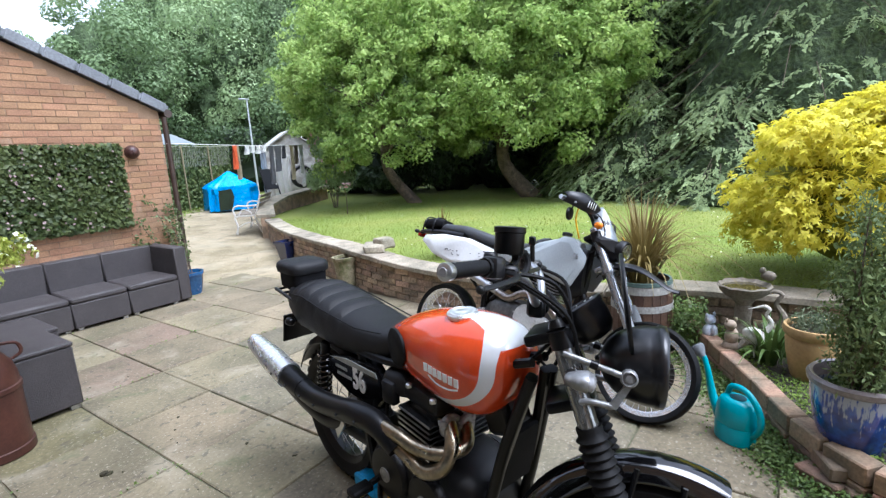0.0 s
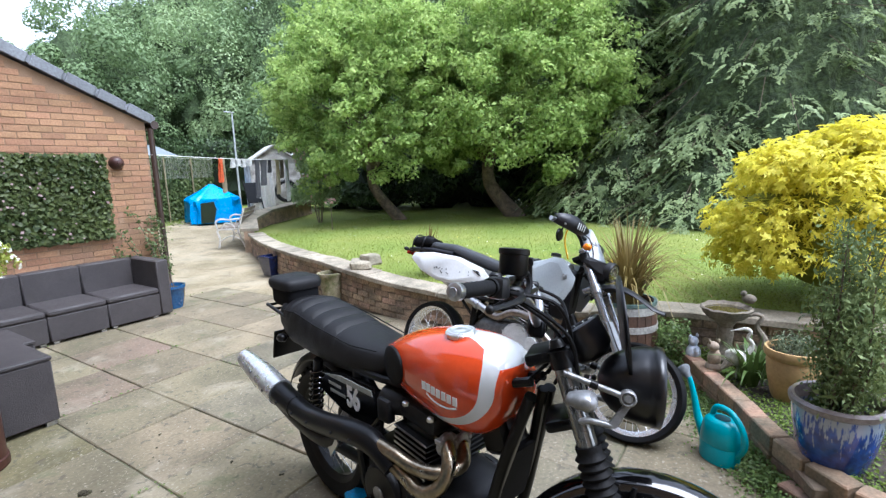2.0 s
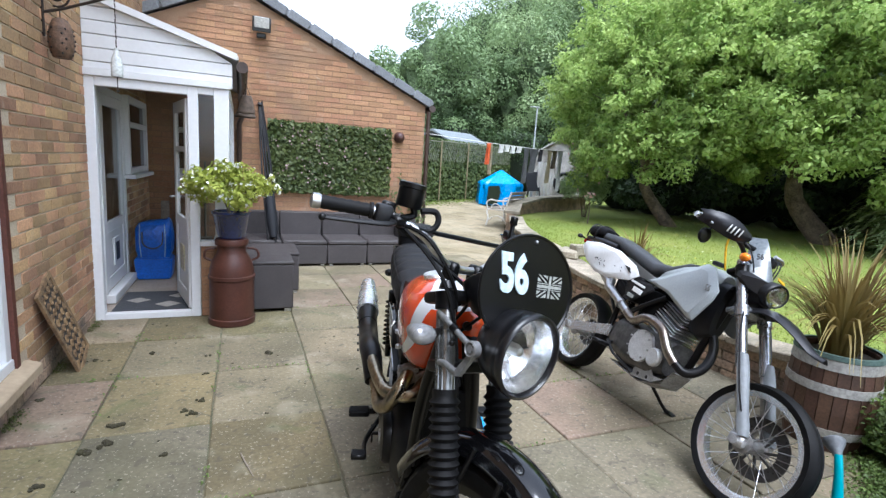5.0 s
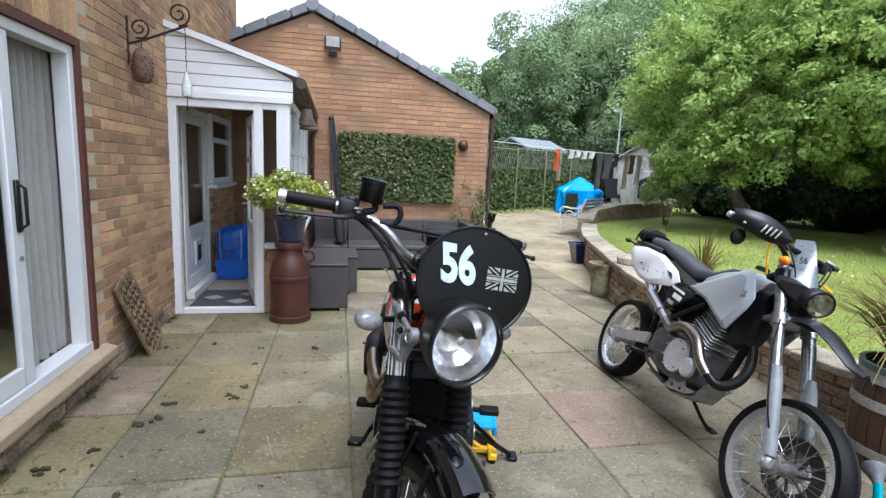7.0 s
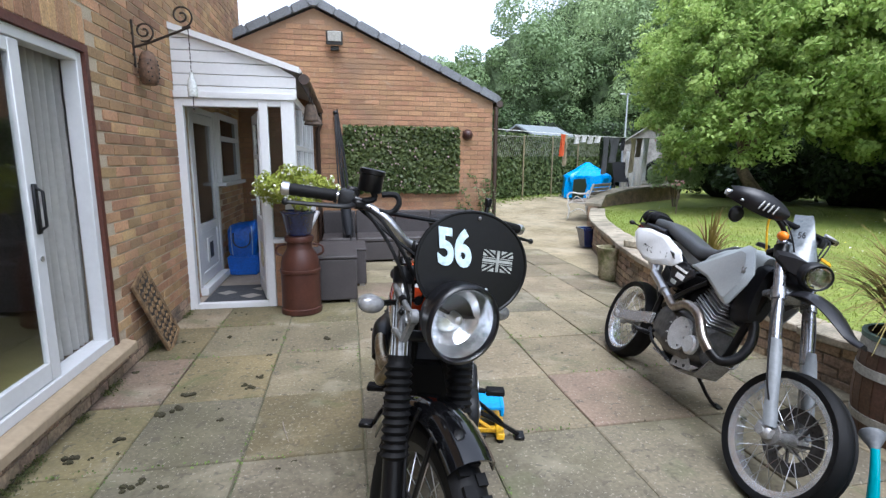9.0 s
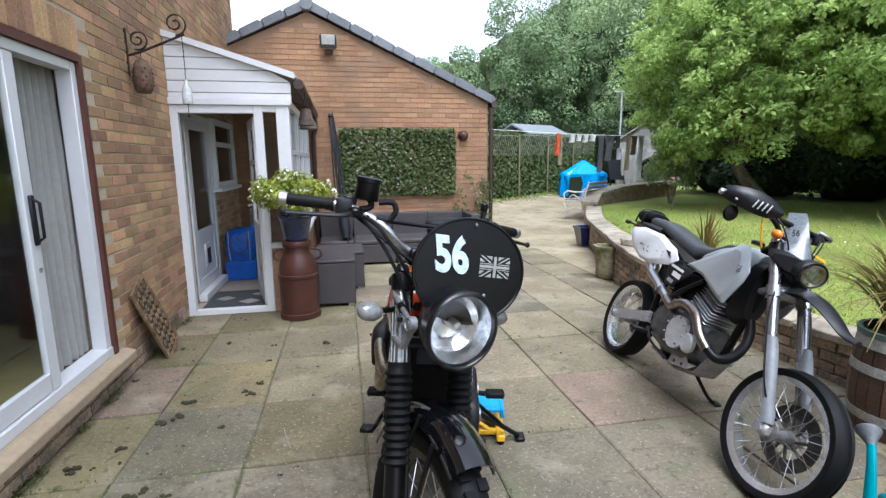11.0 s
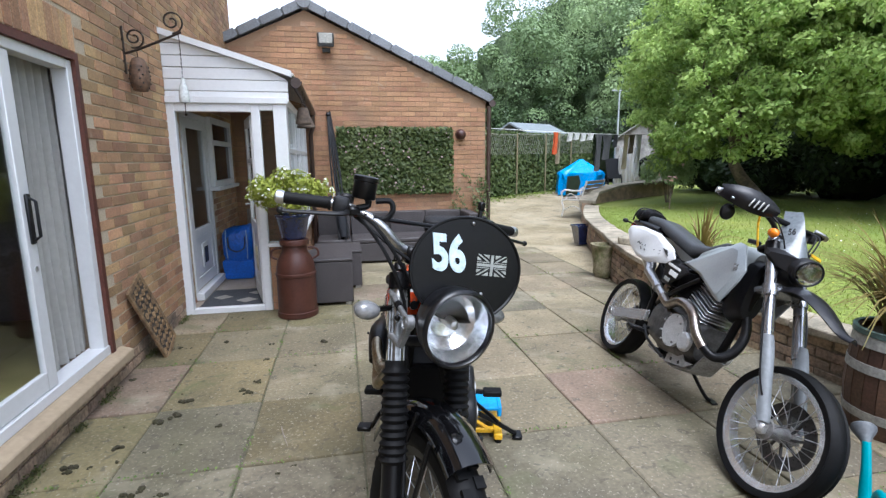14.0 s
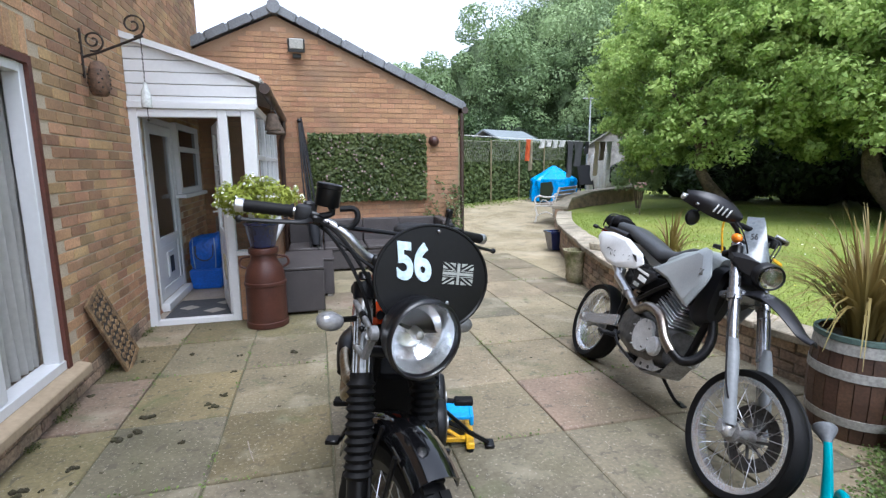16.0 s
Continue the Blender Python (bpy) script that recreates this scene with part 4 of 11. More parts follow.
ivy = thing("ivy_screen", None, "panel of dense artificial ivy hung on the garage wall", "ivy screen")
q = B()
span(q, (-0.66, GY - 0.02, 1.0), (1.12, GY - 0.008, 1.98))
mat("ivy_back", (0.012, 0.018, 0.008), 0.9, bump=0.2)
part("backing", q, "ivy_back", ivy, smooth=0)
screen_leaves(ivy, (-0.68, GY - 0.02), (1.15, GY - 0.02), 0.97, 2.0, (0, -1), 7500, 0.06, "ivy_leaf", 12)
mat("petal_white", (0.26, 0.19, 0.17), 0.7, bump=0)
rgp = np.random.default_rng(8)
n = 90
fp = np.column_stack([rgp.uniform(-0.66, 1.12, n), np.full(n, GY - 0.10), rgp.uniform(1.0, 1.98, n)])
blossom = leaf_mesh("blossom", fp, rgp.normal(size=(n, 3)) * 0.3 + np.array([0, -1, 0.2]), 0.035, "petal_white", ivy, aspect=0.9, seed=9)

# bundle of dark folded poles leaning by the porch
mat("cloth_black", (0.009, 0.010, 0.013), 0.7, spec=0.3, col2=(0.016, 0.017, 0.02), bump=0.2)
pa = thing("folded_clothes_airer", None, "dark folded rotary clothes airer leaning from the sofa to the wall", "clothes airer")
for k, (x0, dy, r) in enumerate(((-0.70, 0.0, 0.011), (-0.64, 0.03, 0.016), (-0.60, -0.02, 0.011), (-0.55, 0.02, 0.010), (-0.67, 0.05, 0.010), (-0.58, 0.06, 0.010))):
    a, b = Vector((x0, 7.66 + dy, 0.315)), Vector((-0.80 + 0.008 * k, GY - 0.06, 2.18 + 0.012 * k))
    q = B()
    tube(q, [a, a.lerp(b, 0.5) + Vector((0.01 * (k - 2), 0, 0)), b], r, 8, 3)
    part("arm", q, "black_plastic", pa)
q = B()
tube(q, [Vector((-0.63, 7.69, 0.40)).lerp(Vector((-0.79, GY - 0.06, 2.2)), t) for t in (0.0, 0.1, 0.3, 0.35)], [0.05, 0.075, 0.06, 0.03], 10)
part("gathered_line", q, "cloth_black", pa, "gathered dark line")
q = B()
lathe(q, [(0.03, -0.02), (0.042, 0.0), (0.03, 0.03)], 12, Matrix.Translation((-0.785, GY - 0.062, 2.19)))
part("hub", q, "black_plastic", pa)

# woven lantern and clay bell hanging from the porch eave
mat("wicker_dark", (0.12, 0.085, 0.06), 0.8, col2=(0.05, 0.035, 0.025), s1=30, s2=120, amt=0.9, bump=0.8)
for x, y, z, r0, r1, h, lab in ((-0.985, 5.80, 1.87, 0.05, 0.078, 0.15, "dark woven lantern hanging from the porch gutter"), (-0.99, 6.25, 1.86, 0.05, 0.10, 0.12, "brown clay bell hanging from the porch gutter")):
    hl = thing("hanging_lantern", Matrix.Translation((x, y, z)), lab, "lantern", "lanterns under the porch eave")
    q = B()
    lathe(q, [(r1 * 0.96, 0.0), (r1, 0.008), (r1 * 0.97, 0.02), ((r0 + r1) / 2, h * 0.6), (r0, h), (r0 * 0.9, h + 0.01), (0.0, h + 0.012)], 22)
    sh_ = part("shade", q, "wicker_dark", hl)
    for k in range(3):
        a = 2.1 * k + 0.4
        q = B()
        tube(q, [(r0 * 0.9 * math.cos(a), r0 * 0.9 * math.sin(a), h), (0, 0, h + 0.10), (0, 0, 0.42)], 0.003, 5)
        part("wire", q, "iron", hl)

# ---- rattan sofa and stools ----
def rattan_unit(name, x0, x1, y0, y1, seat, back, arm=None, label="", group="sofa modules"):
    u = thing(name, None, label, "sofa", group)
    q = B()
    span(q, (x0 + 0.004, y0, 0.03), (x1 - 0.004, y1 - 0.004, seat), 0.012)
    part("base", q, "rattan", u)
    q = B()
    span(q, (x0 + 0.006, y0 - 0.005, seat), (x1 - 0.006, y1 - 0.17, seat + 0.07), 0.02)
    part("seat_cushion", q, "rattan", u)
    q = B()
    span(q, (x0 + 0.004, y1 - 0.17, seat), (x1 - 0.004, y1 - 0.004, back), 0.014)
    part("backrest", q, "rattan", u)
    if arm:
        q = B()
        span(q, (x1 - 0.004, y0, 0.03), (x1 + arm, y1 - 0.004, back), 0.014)
        part("armrest", q, "rattan", u)
    for fx in (x0 + 0.06, x1 - 0.06):
        q = B()
        box(q, (fx, y0 + 0.04, 0.015), (0.05, 0.03, 0.03))
        part("foot", q, "steel", u, "metal foot", 0)
    return u


SY0, SY1 = 7.66, GY - 0.02
for k, (x0, x1) in enumerate(((-1.02, -0.52), (-0.52, 0.09), (0.09, 0.66), (0.66, 1.24))):
    rattan_unit("sofa_module", x0, x1, SY0, SY1, 0.30, 0.70, 0.14 if k == 3 else None, "dark woven rattan sofa module" + (" with end arm" if k == 3 else "") + " against the garage wall")
for x0, x1, y0, y1, h, lab in ((-1.05, -0.56, 5.58, 6.20, 0.50, "dark woven rattan stool box beside the milk churn"), (-1.0, -0.44, 6.26, 6.86, 0.46, "dark woven rattan box table in front of the sofa")):
    st = thing("rattan_stool", None, lab, "stool", "rattan stools")
    q = B()
    span(q, (x0, y0, 0.03), (x1, y1, h - 0.035), 0.01)
    part("body", q, "rattan", st)
    q = B()
    span(q, (x0 - 0.006, y0 - 0.006, h - 0.033), (x1 + 0.006, y1 + 0.006, h), 0.01)
    part("top", q, "rattan", st)
    for fx, fy in itertools.product((x0 + 0.05, x1 - 0.05), (y0 + 0.03, y1 - 0.03)):
        q = B()
        box(q, (fx, fy, 0.015), (0.06, 0.035, 0.03))
        part("foot", q, "steel", st, "metal foot", 0)

# ---- milk churn with a flower pot on it ----
mat("churn_brown", (0.072, 0.027, 0.018), 0.42, 0.1, spec=0.35, col2=(0.045, 0.017, 0.012), s1=7, s2=60, amt=0.7, fine=0.15, bump=0.15)
CHX, CHY = -1.11, 5.36
ch = thing("milk_churn", Matrix.Translation((CHX, CHY, 0)) @ Matrix.Diagonal((1.1, 1.1, 1.06, 1)), "old milk churn painted brown", "milk churn")
q = B()
lathe(q, [(0.165, 0), (0.178, 0.004), (0.178, 0.05), (0.17, 0.055), (0.168, 0.38), (0.176, 0.385), (0.176, 0.41), (0.168, 0.415), (0.165, 0.47), (0.15, 0.53), (0.118, 0.585), (0.108, 0.61), (0.106, 0.66)], 32)
part("body", q, "churn_brown", ch)
q = B()
lathe(q, [(0.106, 0.66), (0.124, 0.665), (0.127, 0.70), (0.12, 0.715), (0.0, 0.72)], 28)
part("lid", q, "churn_brown", ch)
for sg in (-1, 1):
    q = B()
    tube(q, [(sg * 0.152, 0, 0.53), (sg * 0.20, 0, 0.56), (sg * 0.185, 0, 0.62), (sg * 0.112, 0, 0.635)], 0.01, 7, 4)
    part("handle", q, "churn_brown", ch)
mat("glaze_navy", (0.012, 0.02, 0.075), 0.15, col2=(0.006, 0.01, 0.03), s1=9, s2=40, coat=0.6, bump=0.05)
fp_ = thing("flower_pot", Matrix.Translation((CHX, CHY, 0.765)), "glossy navy blue pot standing on the milk churn", "plant pot")
q = B()
lathe(q, [(0.105, 0), (0.115, 0.02), (0.15, 0.2), (0.165, 0.215), (0.165, 0.235), (0.145, 0.235), (0.135, 0.2)], 28, cap1=False)
part("pot", q, "glaze_navy", fp_)
q = B()
lathe(q, [(0.138, 0.2), (0.0, 0.21)], 16)
part("compost", q, "soil", fp_)
leafmat("shrub_lime", (0.24, 0.30, 0.035), (0.50, 0.53, 0.11), trans=0.35)
mat("petal", (0.85, 0.85, 0.78), 0.6, amt=0.1, fine=0.05, bump=0)
bush = thing("flowering_shrub", Matrix.Translation((CHX, CHY, 0.973)), "lime green shrub with small white flowers growing in the navy pot", "shrub")
cl = [((0.15 * math.cos(a) * r, 0.15 * math.sin(a) * r, 0.12 + 0.13 * h), (0.13, 0.13, 0.12)) for a, r, h in ((0, 1.2, 1), (1, 1.3, .4), (2, 1.2, 1.1), (3.1, 1.5, .5), (4, 1.2, .8), (5, 1.4, .3), (5.6, 0.8, 1.7), (2.6, 0.5, 1.9), (0.6, 1.7, 0.9), (3.6, 1.9, 1.2))]
P_, N_ = clump_points(cl, 230, 21, 0.2)
leaf_mesh("leaves", P_, N_, 0.05, "shrub_lime", bush, aspect=0.45, seed=3)
rsp = np.random.default_rng(77)
sprigs = []
for k in range(38):
    v = rsp.normal(size=3)
    v[2] = abs(v[2]) * 0.9 + 0.1
    v /= np.linalg.norm(v)
    for t in (0.24, 0.29, 0.335):
        sprigs.append((np.array([0, 0, 0.16]) + v * np.array([1.12, 1.12, 0.82]) * t * rsp.uniform(0.95, 1.12), (0.028, 0.028, 0.03)))
P_, N_ = clump_points(sprigs, 12, 23, 0.2)
leaf_mesh("sprig_foliage", P_, N_, 0.04, "shrub_lime", bush, aspect=0.4, seed=5)
P_, N_ = clump_points(sprigs[2::3], 3, 24, 0.6)
leaf_mesh("flowers", P_, N_, 0.032, "petal", bush, aspect=0.9, seed=6)
P_, N_ = clump_points(cl, 11, 22, 0.9)
leaf_mesh("flowers", P_, N_, 0.03, "petal", bush, aspect=0.9, seed=4)
q = B()
rr = random.Random(2)
for k in range(16):
    a, t = rr.uniform(0, 6.28), rr.uniform(0.5, 1)
    tube(q, [(0.02 * math.cos(a), 0.02 * math.sin(a), -0.01), (0.1 * t * math.cos(a), 0.1 * t * math.sin(a), 0.12), (0.25 * t * math.cos(a), 0.25 * t * math.sin(a), 0.2 + 0.16 * rr.random())], [0.005, 0.004, 0.002], 5, 3)
part("stems", q, "bark", bush)

# pots at the garage corner with climbers
mat("glaze_blue", (0.02, 0.09, 0.22), 0.25, col2=(0.012, 0.05, 0.13), s1=10, s2=40, bump=0.05, coat=0.4)
leafmat("climber", (0.05, 0.09, 0.025), (0.13, 0.17, 0.06))
for px_, py_, r_, h_, m_, lab in ((1.55, 8.0, 0.17, 0.30, "glaze_blue", "blue glazed pot with a thin climber by the sofa"), (1.62, 8.42, 0.13, 0.28, "stone", "pale stone pot at the garage corner")):
    pt = thing("plant_pot", Matrix.Translation((px_, py_, 0)), lab, "plant pot")
    q = B()
    lathe(q, [(r_ * 0.72, 0), (r_ * 0.85, h_ * 0.3), (r_, h_ * 0.85), (r_ * 1.06, h_ * 0.88), (r_ * 1.06, h_), (r_ * 0.9, h_), (r_ * 0.86, h_ * 0.85)], 24, cap1=False)
    part("pot", q, m_, pt)
    q = B()
    lathe(q, [(r_ * 0.87, h_ * 0.86), (0, h_ * 0.88)], 14)
    part("compost", q, "soil", pt)
clm = thing("climbing_plant", None, "straggly climber rising from the blue pot up the garage wall", "climber")
q = B()
rr = random.Random(5)
pts_all = []
for k in range(9):
    pts = [(1.55 + rr.uniform(-0.05, 0.05), 8.0, 0.26)]
    tx = rr.uniform(1.05, 1.75)
    zt = rr.uniform(0.7, 1.35)
    for t in (0.35, 0.7, 1.0):
        pts.append((1.55 + (tx - 1.55) * t + rr.uniform(-0.04, 0.04), 8.0 + 0.38 * min(1, t * 1.2), 0.26 + (zt - 0.26) * t))
    tube(q, pts, [0.006, 0.005, 0.004, 0.002], 5, 3)
    pts_all += [tuple(p) for p in smooth_path(pts, 9)[6:]]
part("stems", q, "bark", clm)
P_ = np.array(pts_all)
P_ = np.concatenate([P_ + np.random.default_rng(k).normal(size=P_.shape) * 0.035 for k in range(3)])
P_[:, 1] = np.minimum(P_[:, 1], GY - 0.02)
leaf_mesh("leaves", P_, np.random.default_rng(3).normal(size=P_.shape) + np.array([0, -1, 0.4]), 0.05, "climber", clm, aspect=0.6, seed=6)

# ---- motorcycles ----
mat("rubber", (0.004, 0.004, 0.0045), 0.6, spec=0.18, col2=(0.006, 0.006, 0.006), s1=20, s2=90, amt=0.6, bump=0.2)
mat("gloss_black", (0.003, 0.003, 0.0035), 0.1, coat=0.6, amt=0.2, fine=0.05, bump=0.0)
mat("satin_black", (0.003, 0.003, 0.0033), 0.33, spec=0.25, col2=(0.004, 0.004, 0.0045), bump=0.03)
mat("engine_black", (0.005, 0.005, 0.0055), 0.42, 0.1, spec=0.28, col2=(0.010, 0.010, 0.010), s1=20, bump=0.08)
mat("chrome", (0.78, 0.78, 0.79), 0.1, 1.0, amt=0.15, fine=0.05, bump=0.0)
mat("alloy", (0.55, 0.55, 0.56), 0.35, 1.0, col2=(0.42, 0.42, 0.43), s1=15, s2=90, amt=0.5, fine=0.1, bump=0.05)
mat("alloy_dull", (0.42, 0.42, 0.42), 0.5, 0.8, col2=(0.25, 0.24, 0.23), s1=20, s2=90, amt=0.8, fine=0.2, bump=0.12)
mat("brass_pipe", (0.42, 0.37, 0.28), 0.28, 1.0, col2=(0.24, 0.19, 0.12), s1=9, s2=60, amt=0.9, bump=0.05)
mat("pipe_steel", (0.36, 0.33, 0.30), 0.35, 1.0, col2=(0.2, 0.15, 0.12), s1=10, s2=60, amt=0.8, bump=0.05)
mat("vinyl", (0.006, 0.006, 0.0065), 0.55, spec=0.28, col2=(0.011, 0.011, 0.012), s2=220, fine=0.15, bump=0.35, bscale=260)
mat("bag_cloth", (0.005, 0.005, 0.006), 0.8, spec=0.18, col2=(0.007, 0.007, 0.008), s2=200, bump=0.5)
mat("white_paint", (0.78, 0.78, 0.76), 0.35, amt=0.2, fine=0.04, bump=0.0)
mat("digit_white", (0.48, 0.60, 0.66), 0.45, amt=0.2, bump=0.0)
mat("flag_grey", (0.29, 0.305, 0.28), 0.5, amt=0.2, bump=0.0)
mat("white_plastic", (0.74, 0.75, 0.75), 0.4, col2=(0.66, 0.66, 0.65), s1=5, amt=0.5, fine=0.05, bump=0.0)
mat("orange_lens", (0.8, 0.22, 0.01), 0.2, bump=0.0)
mat("clear_lens", (0.24, 0.24, 0.24), 0.12, 0.3, col2=(0.10, 0.10, 0.10), s1=40, bump=0.3, bscale=90)
mat("red_lens", (0.35, 0.012, 0.01), 0.2, bump=0.0)
mat("yellow_paint", (0.75, 0.42, 0.01), 0.45, bump=0.05)
mat("cyan_paint", (0.01, 0.28, 0.62), 0.45, bump=0.05)
mat("fork_steel", (0.30, 0.30, 0.29), 0.28, 0.9, col2=(0.2, 0.2, 0.19), s1=14, amt=0.6, bump=0.03)
mat("bowl_black", (0.005, 0.005, 0.006), 0.3, spec=0.5, amt=0.3, bump=0.0)
mat("dial_grey", (0.03, 0.033, 0.034), 0.12, spec=0.6, bump=0.0)
mat("reflector", (0.86, 0.87, 0.88), 0.22, 0.85, bump=0.5, bscale=32, amt=0.2)
mat("bracket_grey", (0.27, 0.275, 0.275), 0.4, 0.6, col2=(0.2, 0.2, 0.2), s1=20, bump=0.05)
mat("disc_steel", (0.075, 0.072, 0.07), 0.5, 0.6, col2=(0.045, 0.043, 0.04), s1=20, bump=0.05)
mat("rim_bright", (0.73, 0.74, 0.75), 0.25, 0.75, col2=(0.58, 0.59, 0.60), s1=14, amt=0.4, fine=0.08, bump=0.02)
mat("rim_silver", (0.76, 0.77, 0.78), 0.28, 0.85, col2=(0.62, 0.63, 0.64), s1=14, amt=0.5, fine=0.08, bump=0.02)
glass("lamp_glass", (0.97, 0.98, 0.98))


def tank_paint():
    """Orange tank with a silver band round a rounded side panel; the painted scheme follows the tank's own shape."""
    m = mat("tank_paint", (0.53, 0.052, 0.008), 0.16, coat=0.7, amt=0.15, fine=0.04, bump=0.0)
    N, L = m.node_tree.nodes, m.node_tree.links
    bs = N["Principled BSDF"]
    co = N.new("ShaderNodeTexCoord")
    sp_ = N.new("ShaderNodeSeparateXYZ")
    L.new(co.outputs["Object"], sp_.inputs[0])

    def op(kind, a, b=None):
        n_ = N.new("ShaderNodeMath")
        n_.operation = kind
        for i, v in enumerate((a, b)):
            if v is None:
                continue
            if isinstance(v, (int, float)):
                n_.inputs[i].default_value = v
            else:
                L.new(v, n_.inputs[i])
        return n_.outputs[0]

    x, z = sp_.outputs[0], sp_.outputs[2]
    dx = op("DIVIDE", op("SUBTRACT", x, 0.73), 0.296)
    dz = op("DIVIDE", op("SUBTRACT", op("SUBTRACT", z, op("MULTIPLY", op("SUBTRACT", x, 0.8), 0.0)), 0.90), 0.150)
    f = op("ADD", op("POWER", op("ABSOLUTE", dx), 2.6), op("POWER", op("ABSOLUTE", dz), 2.6))
    inside = op("GREATER_THAN", f, 1.0)
    rim = op("LESS_THAN", f, 1.36)
    front = op("GREATER_THAN", op("ADD", op("MULTIPLY", x, 1.0), op("MULTIPLY", z, -0.9)), -0.13)
    band = op("MULTIPLY", op("MULTIPLY", inside, rim), front)
    band = op("MULTIPLY", band, op("MAXIMUM", op("LESS_THAN", z, 0.93), op("GREATER_THAN", x, 0.87)))
    y_ = op("ABSOLUTE", sp_.outputs[1])
    wide = op("ADD", 0.022, op("MULTIPLY", op("SUBTRACT", x, 0.84), 0.30))
    topm = op("MULTIPLY", op("LESS_THAN", y_, wide), op("GREATER_THAN", x, 0.80))
    topm = op("MULTIPLY", topm, op("GREATER_THAN", z, 0.945))
    band = op("MAXIMUM", band, topm)
    src = bs.inputs["Base Color"].links[0].from_socket
    mx = N.new("ShaderNodeMix")
    mx.data_type = "RGBA"
    L.new(band, mx.inputs[0])
    L.new(src, mx.inputs[6])
    mx.inputs[7].default_value = (0.55, 0.57, 0.58, 1)
    L.new(mx.outputs[2], bs.inputs["Base Color"])
    return m


tank_paint()


def sect(x, zc, hw, hh, n=24, p=2.4, yc=0.0, skew=0.0):
    """A rounded section across the bike at x."""
    out = []
    for k in range(n):
        a = 2 * math.pi * k / n
        c, s_ = math.cos(a), math.sin(a)
        yy = yc + hw * math.copysign(abs(c) ** (2 / p), c)
        zz = zc + hh * math.copysign(abs(s_) ** (2 / p), s_)
        out.append((x + skew * (zz - zc), yy, zz))
    return out


def tank_sect(x, zc, hw, hh, n=44):
    """A tank section: rounded on top, slab-sided below."""
    out = []
    for k in range(n):
        a = 2 * math.pi * k / n
        c, s_ = math.cos(a), math.sin(a)
        p = 2.3 if s_ > 0 else 3.6
        out.append((x, hw * math.copysign(abs(c) ** (2 / p), c), zc + hh * math.copysign(abs(s_) ** (2 / p), s_)))
    return out


def text_mesh(body, size, depth=0.002, bold=0.0):
    cu = bpy.data.curves.new("lettering", "FONT")
    cu.body, cu.size, cu.extrude, cu.offset = body, size, depth, bold
    cu.align_x, cu.align_y = "CENTER", "CENTER"
    cu.resolution_u = 6
    ob = new("lettering", cu)
    bpy.context.view_layer.update()
    me = bpy.data.meshes.new_from_object(ob.evaluated_get(bpy.context.evaluated_depsgraph_get()))
    bpy.data.objects.remove(ob)
    bpy.data.curves.remove(cu)
    return me


def lettering(body, size, m, material, parent, label, squeeze=0.72, bold=0.0):
    me = text_mesh(body, size, 0.002, bold)
    me.transform(m @ Matrix.Diagonal((squeeze, 1, 1, 1)))
    me.materials.clear()
    return link_mesh("lettering", me, material, parent, label, 0)


